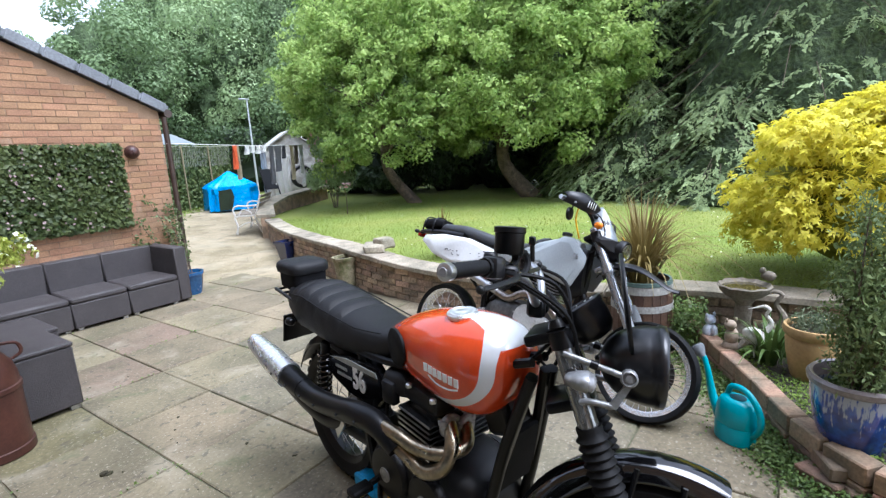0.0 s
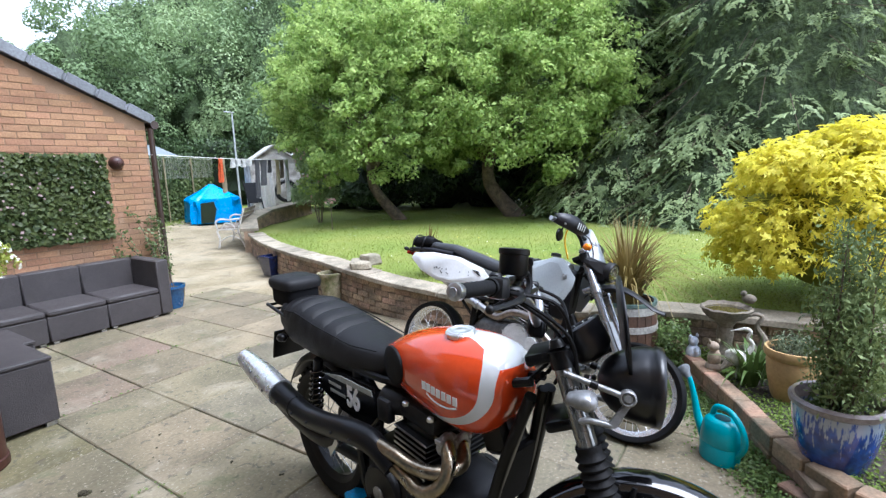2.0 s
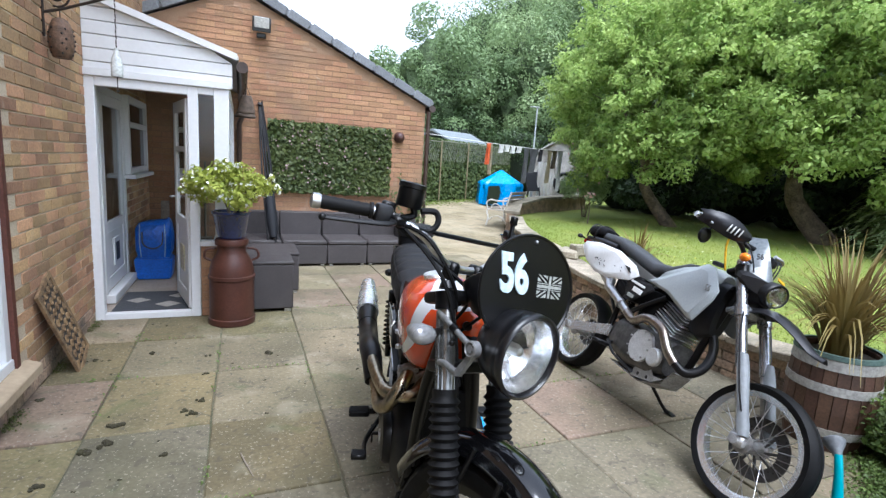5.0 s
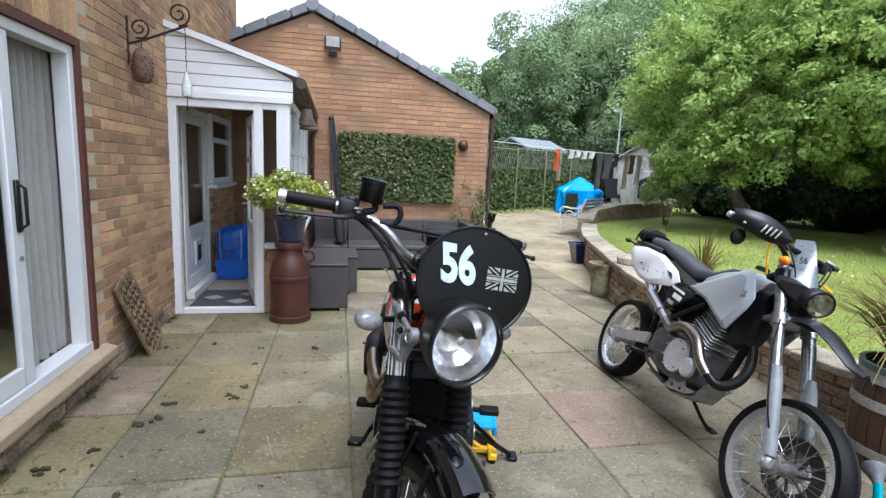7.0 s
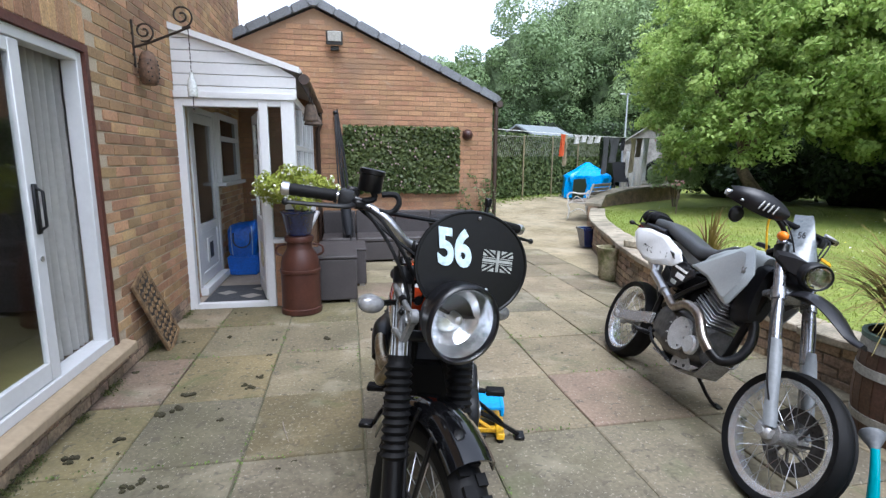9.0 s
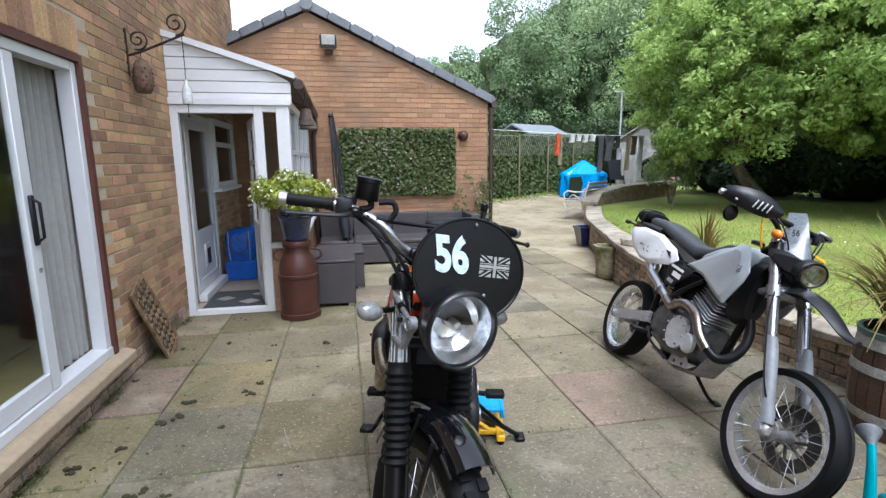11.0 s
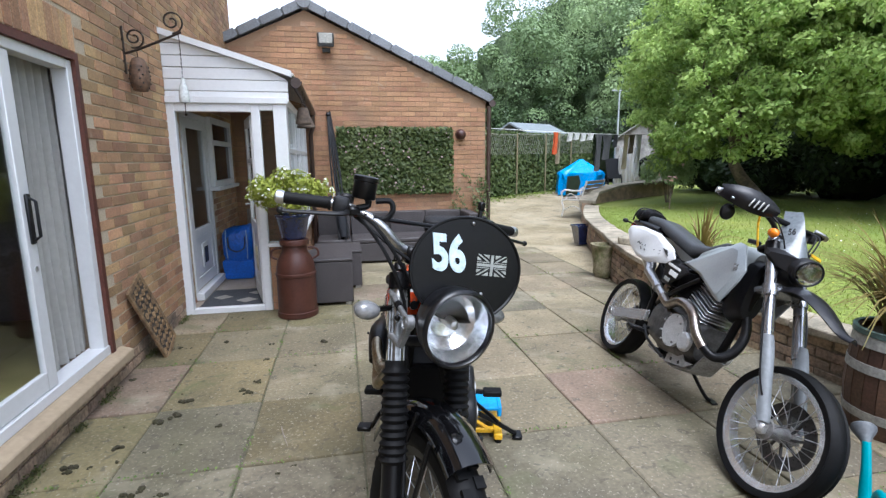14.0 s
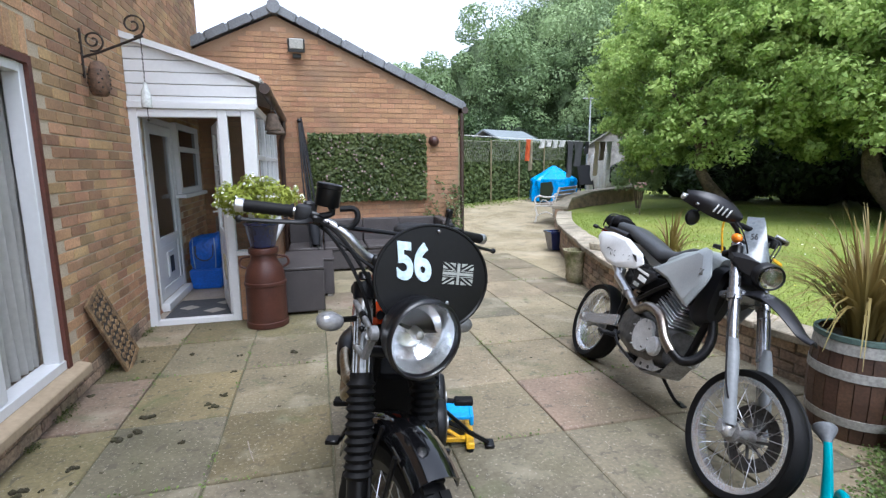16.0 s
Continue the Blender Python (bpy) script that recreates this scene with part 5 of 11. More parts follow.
def wheel(owner, name, m, R_, tw, rim_r, rim_mat, n_spokes, spoke_mat, disc=None, knob=False, hub_r=0.035):
    """A spoked wheel round the local y axis; m places it."""
    base = m @ RX90
    q = B()
    lathe(q, [(rim_r - 0.015, -0.03), (rim_r - 0.010, -tw * 0.34), (rim_r + 0.008, -tw * 0.40), (rim_r + 0.008, -tw * 0.30), (rim_r - 0.012, -0.02), (rim_r - 0.012, 0.02), (rim_r + 0.008, tw * 0.30), (rim_r + 0.008, tw * 0.40), (rim_r - 0.010, tw * 0.34), (rim_r - 0.022, 0.03), (rim_r - 0.015, -0.03)], 48, base, False, False)
    rim = part(name, q, rim_mat, owner)
    q = B()
    h = tw / 2
    lathe(q, [(rim_r, -h * 0.72), (rim_r + 0.02, -h * 0.95), ((rim_r + R_) / 2 + 0.01, -h), (R_ - 0.018, -h * 0.8), (R_ - 0.004, -h * 0.4), (R_, 0), (R_ - 0.004, h * 0.4), (R_ - 0.018, h * 0.8), ((rim_r + R_) / 2 + 0.01, h), (rim_r + 0.02, h * 0.95), (rim_r, h * 0.72)], 56, base, False, False)
    tyre = part("tyre", q, "rubber", rim)
    # tread grooves / blocks
    nt = 40 if knob else 30
    q = B()
    for k in range(nt):
        a = 2 * math.pi * k / nt
        for sg in (-1, 1):
            rm = base @ Matrix.Rotation(a + sg * 0.04, 4, "Z")
            if knob:
                box(q, rm @ Vector((R_ - 0.002, 0, sg * h * 0.42)), (0.012, 0.030, h * 0.55), 0, rm.to_3x3().to_4x4())
            else:
                box(q, rm @ Vector((R_ - 0.0085, 0, sg * h * 0.40)), (0.012, 0.006, h * 0.6), 0, (rm @ Matrix.Rotation(sg * 0.6, 4, "X")).to_3x3().to_4x4())
    if knob:
        tr = part("tread", q, "rubber", rim, smooth=0)
        tr["kind"] = "stuff"
    q = B()
    lathe(q, [(hub_r * 0.5, -0.07), (hub_r * 1.4, -0.068), (hub_r * 1.4, -0.055), (hub_r, -0.05), (hub_r, 0.05), (hub_r * 1.4, 0.055), (hub_r * 1.4, 0.068), (hub_r * 0.5, 0.07)], 20, base)
    part("hub", q, "alloy_dull", rim)
    for k in range(n_spokes):
        sg = 1 if k % 2 else -1
        a = 2 * math.pi * k / n_spokes
        a2 = a + (0.28 if (k // 2) % 2 else -0.28)
        q = B()
        tube(q, [base @ Vector((hub_r * 1.3 * math.cos(a2), hub_r * 1.3 * math.sin(a2), sg * 0.06)), base @ Vector(((rim_r - 0.015) * math.cos(a), (rim_r - 0.015) * math.sin(a), sg * 0.006))], 0.0019, 5)
        part("spoke", q, spoke_mat, rim)
    if disc:
        q = B()
        r_, off = disc
        lathe(q, [(r_ * 0.62, off - 0.003), (r_, off - 0.003), (r_, off + 0.003), (r_ * 0.62, off + 0.003), (r_ * 0.62, off - 0.003)], 40, base, False, False)
        for k in range(8):
            a = 2 * math.pi * k / 8
            qa = B()
            tube(qa, [base @ Vector((hub_r * math.cos(a), hub_r * math.sin(a), off)), base @ Vector((r_ * 0.66 * math.cos(a + 0.3), r_ * 0.66 * math.sin(a + 0.3), off))], 0.007, 5)
            part("disc_arm", qa, "disc_steel", rim)
        part("brake_disc", q, "disc_steel", rim, "drilled steel brake disc")
        q = B()
        for k in range(40):
            a = 2 * math.pi * k / 40
            rr2 = r_ * (0.72 + 0.2 * (k % 3) / 2)
            for so in (-1, 1):
                lathe(q, [(0.004, 0), (0.001, 0.0006)], 6, base @ Matrix.Translation((rr2 * math.cos(a), rr2 * math.sin(a), off + so * 0.0032)))
        part("disc_holes", q, "black_plastic", rim)["kind"] = "stuff"
    return rim


def bolt(owner, p, r=0.008, material="steel", axis="Y", sg=-1):
    q = B()
    a = Vector(p)
    b = a + (Vector((0, sg * 0.008, 0)) if axis == "Y" else Vector((sg * 0.008, 0, 0)))
    cyl(q, a, b, r, seg=6)
    return part("bolt", q, material, owner)


# -- the scrambler --
sc_m = Matrix.Translation((-0.093, 3.303, 0.0)) @ Matrix.Rotation(radians(-103.4), 4, "Z") @ Matrix.Rotation(radians(-0.8), 4, "X") @ Matrix.Diagonal((1.115, 1.05, 1.084, 1))
bike = thing("scrambler_motorcycle", sc_m, "orange and silver retro motorcycle with black plate on a jack", "motorcycle", "parked motorcycles")
RAKE = radians(20.5)
HEAD = Vector((1.17, 0, 1.0))
AX = Vector((-math.sin(RAKE), 0, math.cos(RAKE)))
STEER = Matrix.Translation(HEAD) @ Matrix.Rotation(radians(31.3), 4, AX) @ Matrix.Translation(-HEAD)


def fx(z, off=0.05):
    """x on the fork line at height z."""
    return 1.17 + (1.0 - z) * math.tan(RAKE) + off


def front(name, q, material, label="", owner=None, smooth=40):
    if name == "handlebar" or (owner is not None and owner.name.startswith("handlebar")):
        q.transform(Matrix.Translation((0.0, 0.0, -0.016)))
    q.transform(STEER)
    return part(name, q, material, owner or bike, label, smooth)


wheel(bike, "rear_wheel", Matrix.Translation((0, 0, 0.325)), 0.325, 0.135, 0.235, "satin_black", 32, "alloy", (0.11, -0.075), True, 0.045)
wheel(bike, "front_wheel", STEER @ Matrix.Translation((fx(0.335), 0, 0.335)), 0.335, 0.105, 0.25, "satin_black", 32, "alloy", (0.14, 0.07), True, 0.035)
# fork legs
for sg in (-1, 1):
    y = sg * 0.104
    q = B()
    lathe(q, [(0.024 + (0.0), -0.02), (0.026, 0.0), (0.026, 0.33), (0.024, 0.335)], 20, Matrix.Translation((fx(0.72), y, 0.72)) @ Matrix.Rotation(-RAKE, 4, "Y"))
    leg = front("fork_tube", q, "fork_steel", "dark steel fork tube")
    for k in range(12):
        a = 2 * math.pi * k / 12
        q = B()
        o_ = Vector((0.0255 * math.cos(a), 0.0255 * math.sin(a), 0))
        tube(q, [Vector((fx(0.975), y, 0.975)) + o_, Vector((fx(0.77), y, 0.77)) + o_], 0.0035, 5)
        front("flute", q, "fork_steel", "", leg)
    q = B()
    pr, n = [], 26
    pts = []
    for k in range(n + 1):
        z = 0.80 - 0.26 * k / n
        pts.append((fx(z), y, z))
        pr.append(0.043 if k % 2 else 0.033)
    pr[0] = pr[1] = 0.034
    tube(q, pts, pr, 18)
    front("fork_gaiter", q, "rubber", "ribbed black rubber gaiter", smooth=70)
    q = B()
    tube(q, [(fx(0.59), y, 0.59), (fx(0.56), y, 0.56), (fx(0.30), y, 0.30)], [0.036, 0.032, 0.034], 16)
    box(q, (fx(0.32), y, 0.325), (0.07, 0.045, 0.07), 0.01)
    front("fork_slider", q, "satin_black")
    q = B()
    tube(q, [(fx(1.045), y, 1.045), (fx(1.065), y, 1.065)], [0.024, 0.016], 12)
    front("fork_cap", q, "satin_black")
for z, w, nm in ((1.015, 0.225, "top_yoke"), (0.84, 0.19, "bottom_yoke")):
    q = B()
    box(q, (fx(z) - 0.035, 0, z), (0.13, w, 0.034), 0.012, Matrix.Rotation(-RAKE, 4, "Y"), 2)
    for sg in (-1, 1):
        if nm == "top_yoke":
            tube(q, [(fx(z + 0.022), sg * 0.104, z + 0.022), (fx(z - 0.022), sg * 0.104, z - 0.022)], 0.032, 16)
    front(nm, q, "satin_black")
# front mudguard: a glossy arc hugging the tyre
q = B()
secs = []
cxw, czw = fx(0.335), 0.335
for k in range(19):
    a = radians(64 + 94 * k / 18)
    r = 0.372
    prof_ = []
    for s_, dr in ((-1, -0.035), (-0.8, 0.0), (-0.4, 0.014), (0, 0.018), (0.4, 0.014), (0.8, 0.0), (1, -0.035)):
        prof_.append((cxw + (r + dr) * math.cos(a), s_ * 0.068, czw + (r + dr) * math.sin(a)))
    for s_, dr in ((1, -0.041), (0.8, -0.007), (0.4, 0.008), (0, 0.012), (-0.4, 0.008), (-0.8, -0.007), (-1, -0.041)):
        prof_.append((cxw + (r + dr) * math.cos(a), s_ * 0.066, czw + (r + dr) * math.sin(a)))
    secs.append(prof_)
loft(q, secs)
front("front_mudguard", q, "gloss_black", "glossy black mudguard", smooth=60)
for sg in (-1, 1):
    q = B()
    tube(q, [(cxw + 0.02, sg * 0.085, 0.36), (cxw + 0.06, sg * 0.08, 0.68)], 0.007, 6)
    tube(q, [(fx(0.55), sg * 0.085, 0.55), (cxw - 0.05, sg * 0.07, 0.70)], 0.007, 6)
    front("mudguard_stay", q, "satin_black")
# headlamp and board, on the same steering head
BARS = STEER.copy()
STEER = Matrix.Translation(HEAD) @ Matrix.Rotation(radians(30.0), 4, AX) @ Matrix.Translation(-HEAD)
HLx, HLz, HLy = 1.43, 0.958, -0.011
hm = Matrix.Translation((HLx, HLy, HLz)) @ RY90
q = B()
lathe(q, [(0.008, -0.118), (0.03, -0.113), (0.055, -0.1), (0.076, -0.08), (0.092, -0.053), (0.101, -0.024), (0.105, 0.0), (0.105, 0.02), (0.108, 0.022), (0.108, 0.042), (0.100, 0.045), (0.096, 0.04), (0.096, 0.02)], 40, hm, cap1=False)
lamp = front("headlamp", q, "bowl_black", "round black headlamp", None, 70)
q = B()
lathe(q, [(0.094, 0.028), (0.08, -0.02), (0.05, -0.05), (0.015, -0.06)], 36, hm, cap0=False)
front("reflector", q, "reflector", "bright polished reflector", lamp, 20)
q = B()
lathe(q, [(0.096, 0.034), (0.07, 0.044), (0.035, 0.049), (0.0, 0.05), (0.0, 0.046), (0.035, 0.045), (0.07, 0.04), (0.096, 0.030)], 36, hm, False, False)
front("lens", q, "lamp_glass", "clear domed lens", lamp, 60)
q = B()
lathe(q, [(0.014, -0.055), (0.016, -0.01), (0.012, 0.006), (0.0, 0.01)], 14, hm)
front("bulb_cover", q, "alloy", "", lamp)
# headlamp brackets: silver bent arms with round ends
for sg in (-1, 1):
    q = B()
    ba, bb = Vector((fx(0.985), sg * 0.128, 0.985)), Vector((1.385, sg * 0.126, 0.945))
    tube(q, [ba, bb], 0.0082, 12)
    lathe(q, [(0.017, -0.012), (0.021, -0.009), (0.021, 0.011), (0.017, 0.014), (0.0145, 0.008), (0.011, 0.008), (0.009, 0.013), (0.0, 0.013)], 24, Matrix.Translation(bb) @ Matrix.Rotation(-sg * math.pi / 2, 4, "X"))
    prism(q, [(1.375, 0.925), (1.40, 0.94), (1.362, 0.865), (1.335, 0.86)], 1, sg * 0.118, sg * 0.132)
    tube(q, [(fx(0.86), sg * 0.125, 0.865), (1.30, sg * 0.128, 0.872), (1.35, sg * 0.125, 0.868)], 0.0085, 10, 4)
    br = front("lamp_bracket", q, "bracket_grey", "silver headlamp bracket")
    q = B()
    tube(q, [ba.lerp(bb, 0.42), ba.lerp(bb, 0.54)], 0.0115, 12)
    front("sleeve", q, "satin_black", "black sleeve", br)
    q = B()
    blob(q, ba.lerp(bb, 0.5) + Vector((0, 0, -0.035)), 0.009, 2)
    front("bolt", q, "satin_black", "", br)
    q = B()
    tube(q, [(fx(0.94), sg * 0.12, 0.94), (1.275, sg * 0.185, 0.944)], 0.009, 8)
    st = front("indicator", q, "satin_black", "black indicator stalk")
    q = B()
    im = Matrix.Translation((1.285, sg * 0.216, 0.944)) @ RY90
    lathe(q, [(0.006, -0.046), (0.018, -0.04), (0.028, -0.018), (0.032, 0.006), (0.031, 0.010)], 24, im @ Matrix.Diagonal((0.8, 1.22, 1, 1)))
    front("indicator_shell", q, "bracket_grey", "silver indicator shell", st)
    q = B()
    lathe(q, [(0.031, 0.0105), (0.027, 0.020), (0.014, 0.027), (0.0, 0.028)], 24, im @ Matrix.Diagonal((0.8, 1.22, 1, 1)))
    front("indicator_lens", q, "clear_lens", "clear indicator lens", st)
# number board: black disc with digits and a plain striped flag
bd = Matrix.Translation((1.372, 0.036, 1.100)) @ Matrix.Rotation(radians(-9), 4, "Y")
q = B()
lathe(q, [(0.0, -0.004), (0.152, -0.004), (0.158, -0.002), (0.160, 0.003), (0.158, 0.007), (0.154, 0.007), (0.151, 0.003), (0.0, 0.003)], 48, bd @ Matrix.Diagonal((1, 1.17, 0.94, 1)) @ RY90, False, False)
board = front("number_board", q, "satin_black", "round black number board", smooth=30)
lm = STEER @ bd @ Matrix(((0, 0, 1, 0.006), (1, 0, 0, -0.074), (0, 1, 0, 0.03), (0, 0, 0, 1)))
lettering("56", 0.150, lm @ Matrix(((1, -0.15, 0, 0.004), (0, 0.88, 0, 0.006), (0, 0, 1, 0), (0, 0, 0, 1))), "digit_white", board, "bold pale blue digits", 0.72, 0.0058)
FY, FZc, FW, FH = 0.078, 0.018, 0.104, 0.060


def flag_bar(pts):
    q_ = B()
    loft(q_, [[tuple(bd @ Vector((xx, FY + a, FZc + b))) for a, b in pts] for xx in (0.0045, 0.0062)])
    front("flag_strip", q_, "flag_grey", "pale flag strip", board, 0)


w2, h2 = FW / 2, FH / 2
for sx, sz in itertools.product((-1, 1), (-1, 1)):
    flag_bar([(sx * w2, sz * h2 * 0.22), (sx * 0.008, sz * h2 * 0.22), (sx * 0.008, sz * h2 * 0.30), (sx * w2, sz * h2 * 0.30)])
    flag_bar([(sx * w2, sz * h2), (sx * w2 * 0.86, sz * h2), (sx * w2 * 0.2, sz * h2 * 0.36), (sx * w2 * 0.34, sz * h2 * 0.36)])
    flag_bar([(sx * w2 * 0.62, sz * h2), (sx * w2 * 0.22, sz * h2), (sx * w2 * 0.22, sz * h2 * 0.62)])
    flag_bar([(sx * w2, sz * h2 * 0.76), (sx * w2, sz * h2 * 0.42), (sx * w2 * 0.66, sz * h2 * 0.42)])
flag_bar([(-w2, -h2 * 0.13), (w2, -h2 * 0.13), (w2, h2 * 0.13), (-w2, h2 * 0.13)])
flag_bar([(-0.0045, -h2), (0.0045, -h2), (0.0045, h2), (-0.0045, h2)])
for yy, zz in ((-0.02, -0.06), (0.05, -0.065), (0.0, 0.13)):
    q = B()
    blob(q, bd @ Vector((0.006, yy, zz)), 0.006, 1)
    front("board_bolt", q, "steel", "", board)
# dark cowl behind the board seen from the side
q = B()
pm = Matrix.Translation((1.275, 0.0, 1.055)) @ Matrix.Rotation(radians(-38), 4, "Y")
lathe(q, [(0.02, -0.055), (0.045, -0.048), (0.06, -0.03), (0.067, 0.0), (0.068, 0.03), (0.072, 0.036), (0.072, 0.046), (0.066, 0.05), (0.062, 0.046)], 32, pm, True, False)
pod = front("instrument_pod", q, "bowl_black", "round black instrument pod", None, 50)
q = B()
lathe(q, [(0.063, 0.044), (0.04, 0.0455), (0.0, 0.046)], 32, pm)
front("dial_face", q, "dial_grey", "dark dial face", pod)
for k in range(9):
    a = radians(-130 + 260 * k / 8)
    q = B()
    c, s_ = math.cos(a), math.sin(a)
    tube(q, [pm @ Vector((0.046 * c, 0.046 * s_, 0.0465)), pm @ Vector((0.056 * c, 0.056 * s_, 0.0465))], 0.0018, 5)
    front("dial_mark", q, "flag_grey", "pale dial mark", pod)
# handlebar
STEER = BARS
q = B()
tube(q, [(1.00, -0.43, 1.205), (1.06, -0.27, 1.215), (1.12, -0.16, 1.18), (1.14, -0.07, 1.115), (1.14, 0.07, 1.115), (1.12, 0.16, 1.18), (1.06, 0.27, 1.215), (1.00, 0.43, 1.205)], 0.0125, 12, 5)
hb = front("handlebar", q, "alloy", "silver braced handlebar")
q = B()
tube(q, [(1.115, -0.185, 1.195), (1.115, 0.185, 1.195)], 0.0075, 10)
front("cross_brace", q, "satin_black", "black cross brace", hb)
for sg in (-1, 1):
    q = B()
    box(q, (1.14, sg * 0.05, 1.10), (0.05, 0.035, 0.055), 0.008)
    front("bar_clamp", q, "satin_black", "", hb)
    q = B()
    a, b = Vector((1.045, sg * 0.31, 1.214)), Vector((1.0, sg * 0.435, 1.206))
    pts = [a.lerp(b, k / 12) for k in range(13)]
    tube(q, pts, [0.019 if k % 2 else 0.0175 for k in range(13)], 14)
    tube(q, [a + (a - b) * 0.06, a], [0.023, 0.022], 14)
    gr = front("grip", q, "rubber", "ribbed black rubber grip", hb, 70)
    q = B()
    d = (b - a).normalized()
    tube(q, [b, b + d * 0.006, b + d * 0.022, b + d * 0.026], [0.018, 0.0205, 0.0205, 0.015], 18)
    tube(q, [b + d * 0.0255, b + d * 0.0275], [0.012, 0.010], 18)
    front("bar_end", q, "alloy", "machined silver bar end", hb)
    q = B()
    c = Vector((1.06, sg * 0.275, 1.213))
    box(q, c, (0.05, 0.05, 0.055), 0.012, Matrix.Rotation(sg * 0.3, 4, "Z"), 2)
    box(q, c + Vector((-0.012, sg * -0.02, 0.022)), (0.03, 0.04, 0.03), 0.006)
    front("switch_gear", q, "black_plastic", "black switch housing", hb)
    # lever with drilled blade
    q = B()
    tube(q, [(1.085, sg * 0.25, 1.205), (1.12, sg * 0.285, 1.195), (1.105, sg * 0.36, 1.185), (1.075, sg * 0.45, 1.175)], [0.013, 0.0105, 0.0085, 0.0075], 10, 5, flat=0.7)
    blob(q, (1.073, sg * 0.455, 1.175), 0.0105, 2)
    front("lever", q, "engine_black", "black drilled lever", hb)
    q = B()
    box(q, (1.09, sg * 0.245, 1.205), (0.055, 0.04, 0.03), 0.008)
    front("lever_mount", q, "satin_black", "", hb)
# brake fluid reservoir on a bent stalk
q = B()
lathe(q, [(0.034, 0), (0.037, 0.004), (0.037, 0.052), (0.040, 0.054), (0.040, 0.066), (0.034, 0.069), (0.0, 0.07)], 24, Matrix.Translation((1.085, -0.215, 1.246)))
front("fluid_reservoir", q, "satin_black", "black cylindrical fluid reservoir", hb)
q = B()
tube(q, [(1.10, -0.215, 1.26), (1.10, -0.2, 1.23), (1.095, -0.235, 1.215)], 0.010, 8, 4)
tube(q, [(1.10, -0.178, 1.245), (1.11, -0.135, 1.252), (1.12, -0.125, 1.225), (1.115, -0.15, 1.195), (1.10, -0.21, 1.20)], 0.009, 8, 5)
front("fluid_hose", q, "rubber", "", hb)
# mirror stub and clutch side bits
q = B()
tube(q, [(1.09, 0.22, 1.21), (1.085, 0.222, 1.27)], 0.008, 8)
box(q, (1.085, 0.222, 1.285), (0.022, 0.022, 0.03), 0.004)
front("mirror_stub", q, "satin_black", "", hb)
# cables
for k, pts in enumerate(([(1.09, -0.24, 1.2), (1.2, -0.2, 1.18), (1.24, -0.1, 1.06), (1.2, -0.05, 0.95)], [(1.07, -0.25, 1.2), (1.17, -0.14, 1.13), (1.21, -0.02, 1.05), (1.12, 0.02, 0.93)], [(1.09, 0.24, 1.2), (1.2, 0.18, 1.16), (1.22, 0.08, 1.03), (1.14, 0.05, 0.92)], [(1.06, 0.25, 1.2), (1.16, 0.13, 1.12), (1.22, 0.0, 1.07), (1.18, -0.07, 0.98)], [(1.10, -0.22, 1.19), (1.23, -0.16, 1.1), (1.27, -0.09, 0.95), (1.36, -0.08, 0.7), (1.48, -0.09, 0.45)])):
    q = B()
    tube(q, pts, 0.0055, 6, 6)
    front("cable", q, "rubber", "", hb)
# tank
q = B()
TANK_TB = [(0.465, 0.815, 0.865, 0.045), (0.49, 0.795, 0.885, 0.078), (0.55, 0.775, 0.922, 0.108), (0.62, 0.755, 0.957, 0.130), (0.70, 0.735, 0.982, 0.148), (0.78, 0.720, 0.998, 0.158), (0.87, 0.707, 1.007, 0.163),
           (0.95, 0.702, 1.009, 0.160), (1.01, 0.712, 1.002, 0.151), (1.05, 0.732, 0.988, 0.138), (1.08, 0.765, 0.968, 0.118), (1.10, 0.805, 0.945, 0.09), (1.112, 0.85, 0.92, 0.05)]
TANK_TB = [(x_ if x_ < 0.86 else 0.86 + (x_ - 0.86) * 0.90, b_, t_, w_) for x_, b_, t_, w_ in TANK_TB]
prof = [(x_, (b_ + t_) / 2, w_, (t_ - b_) / 2) for x_, b_, t_, w_ in TANK_TB]
xs = [p[0] for p in prof]
xd = np.concatenate([np.linspace(0.465, 0.55, 8), np.linspace(0.57, 0.95, 17), np.linspace(0.965, xs[-1], 13)])


def tank_at(x, k):
    """The profile between its stations, eased so that the skin shows no creases."""
    w_ = [1, 2, 3, 2, 1]
    return sum(c_ * float(np.interp(min(max(x + o_, xs[0]), xs[-1]), xs, [p[k] for p in prof])) for c_, o_ in zip(w_, (-0.024, -0.012, 0, 0.012, 0.024))) / 9 if xs[0] + 0.03 < x < xs[-1] - 0.03 else float(np.interp(x, xs, [p[k] for p in prof]))


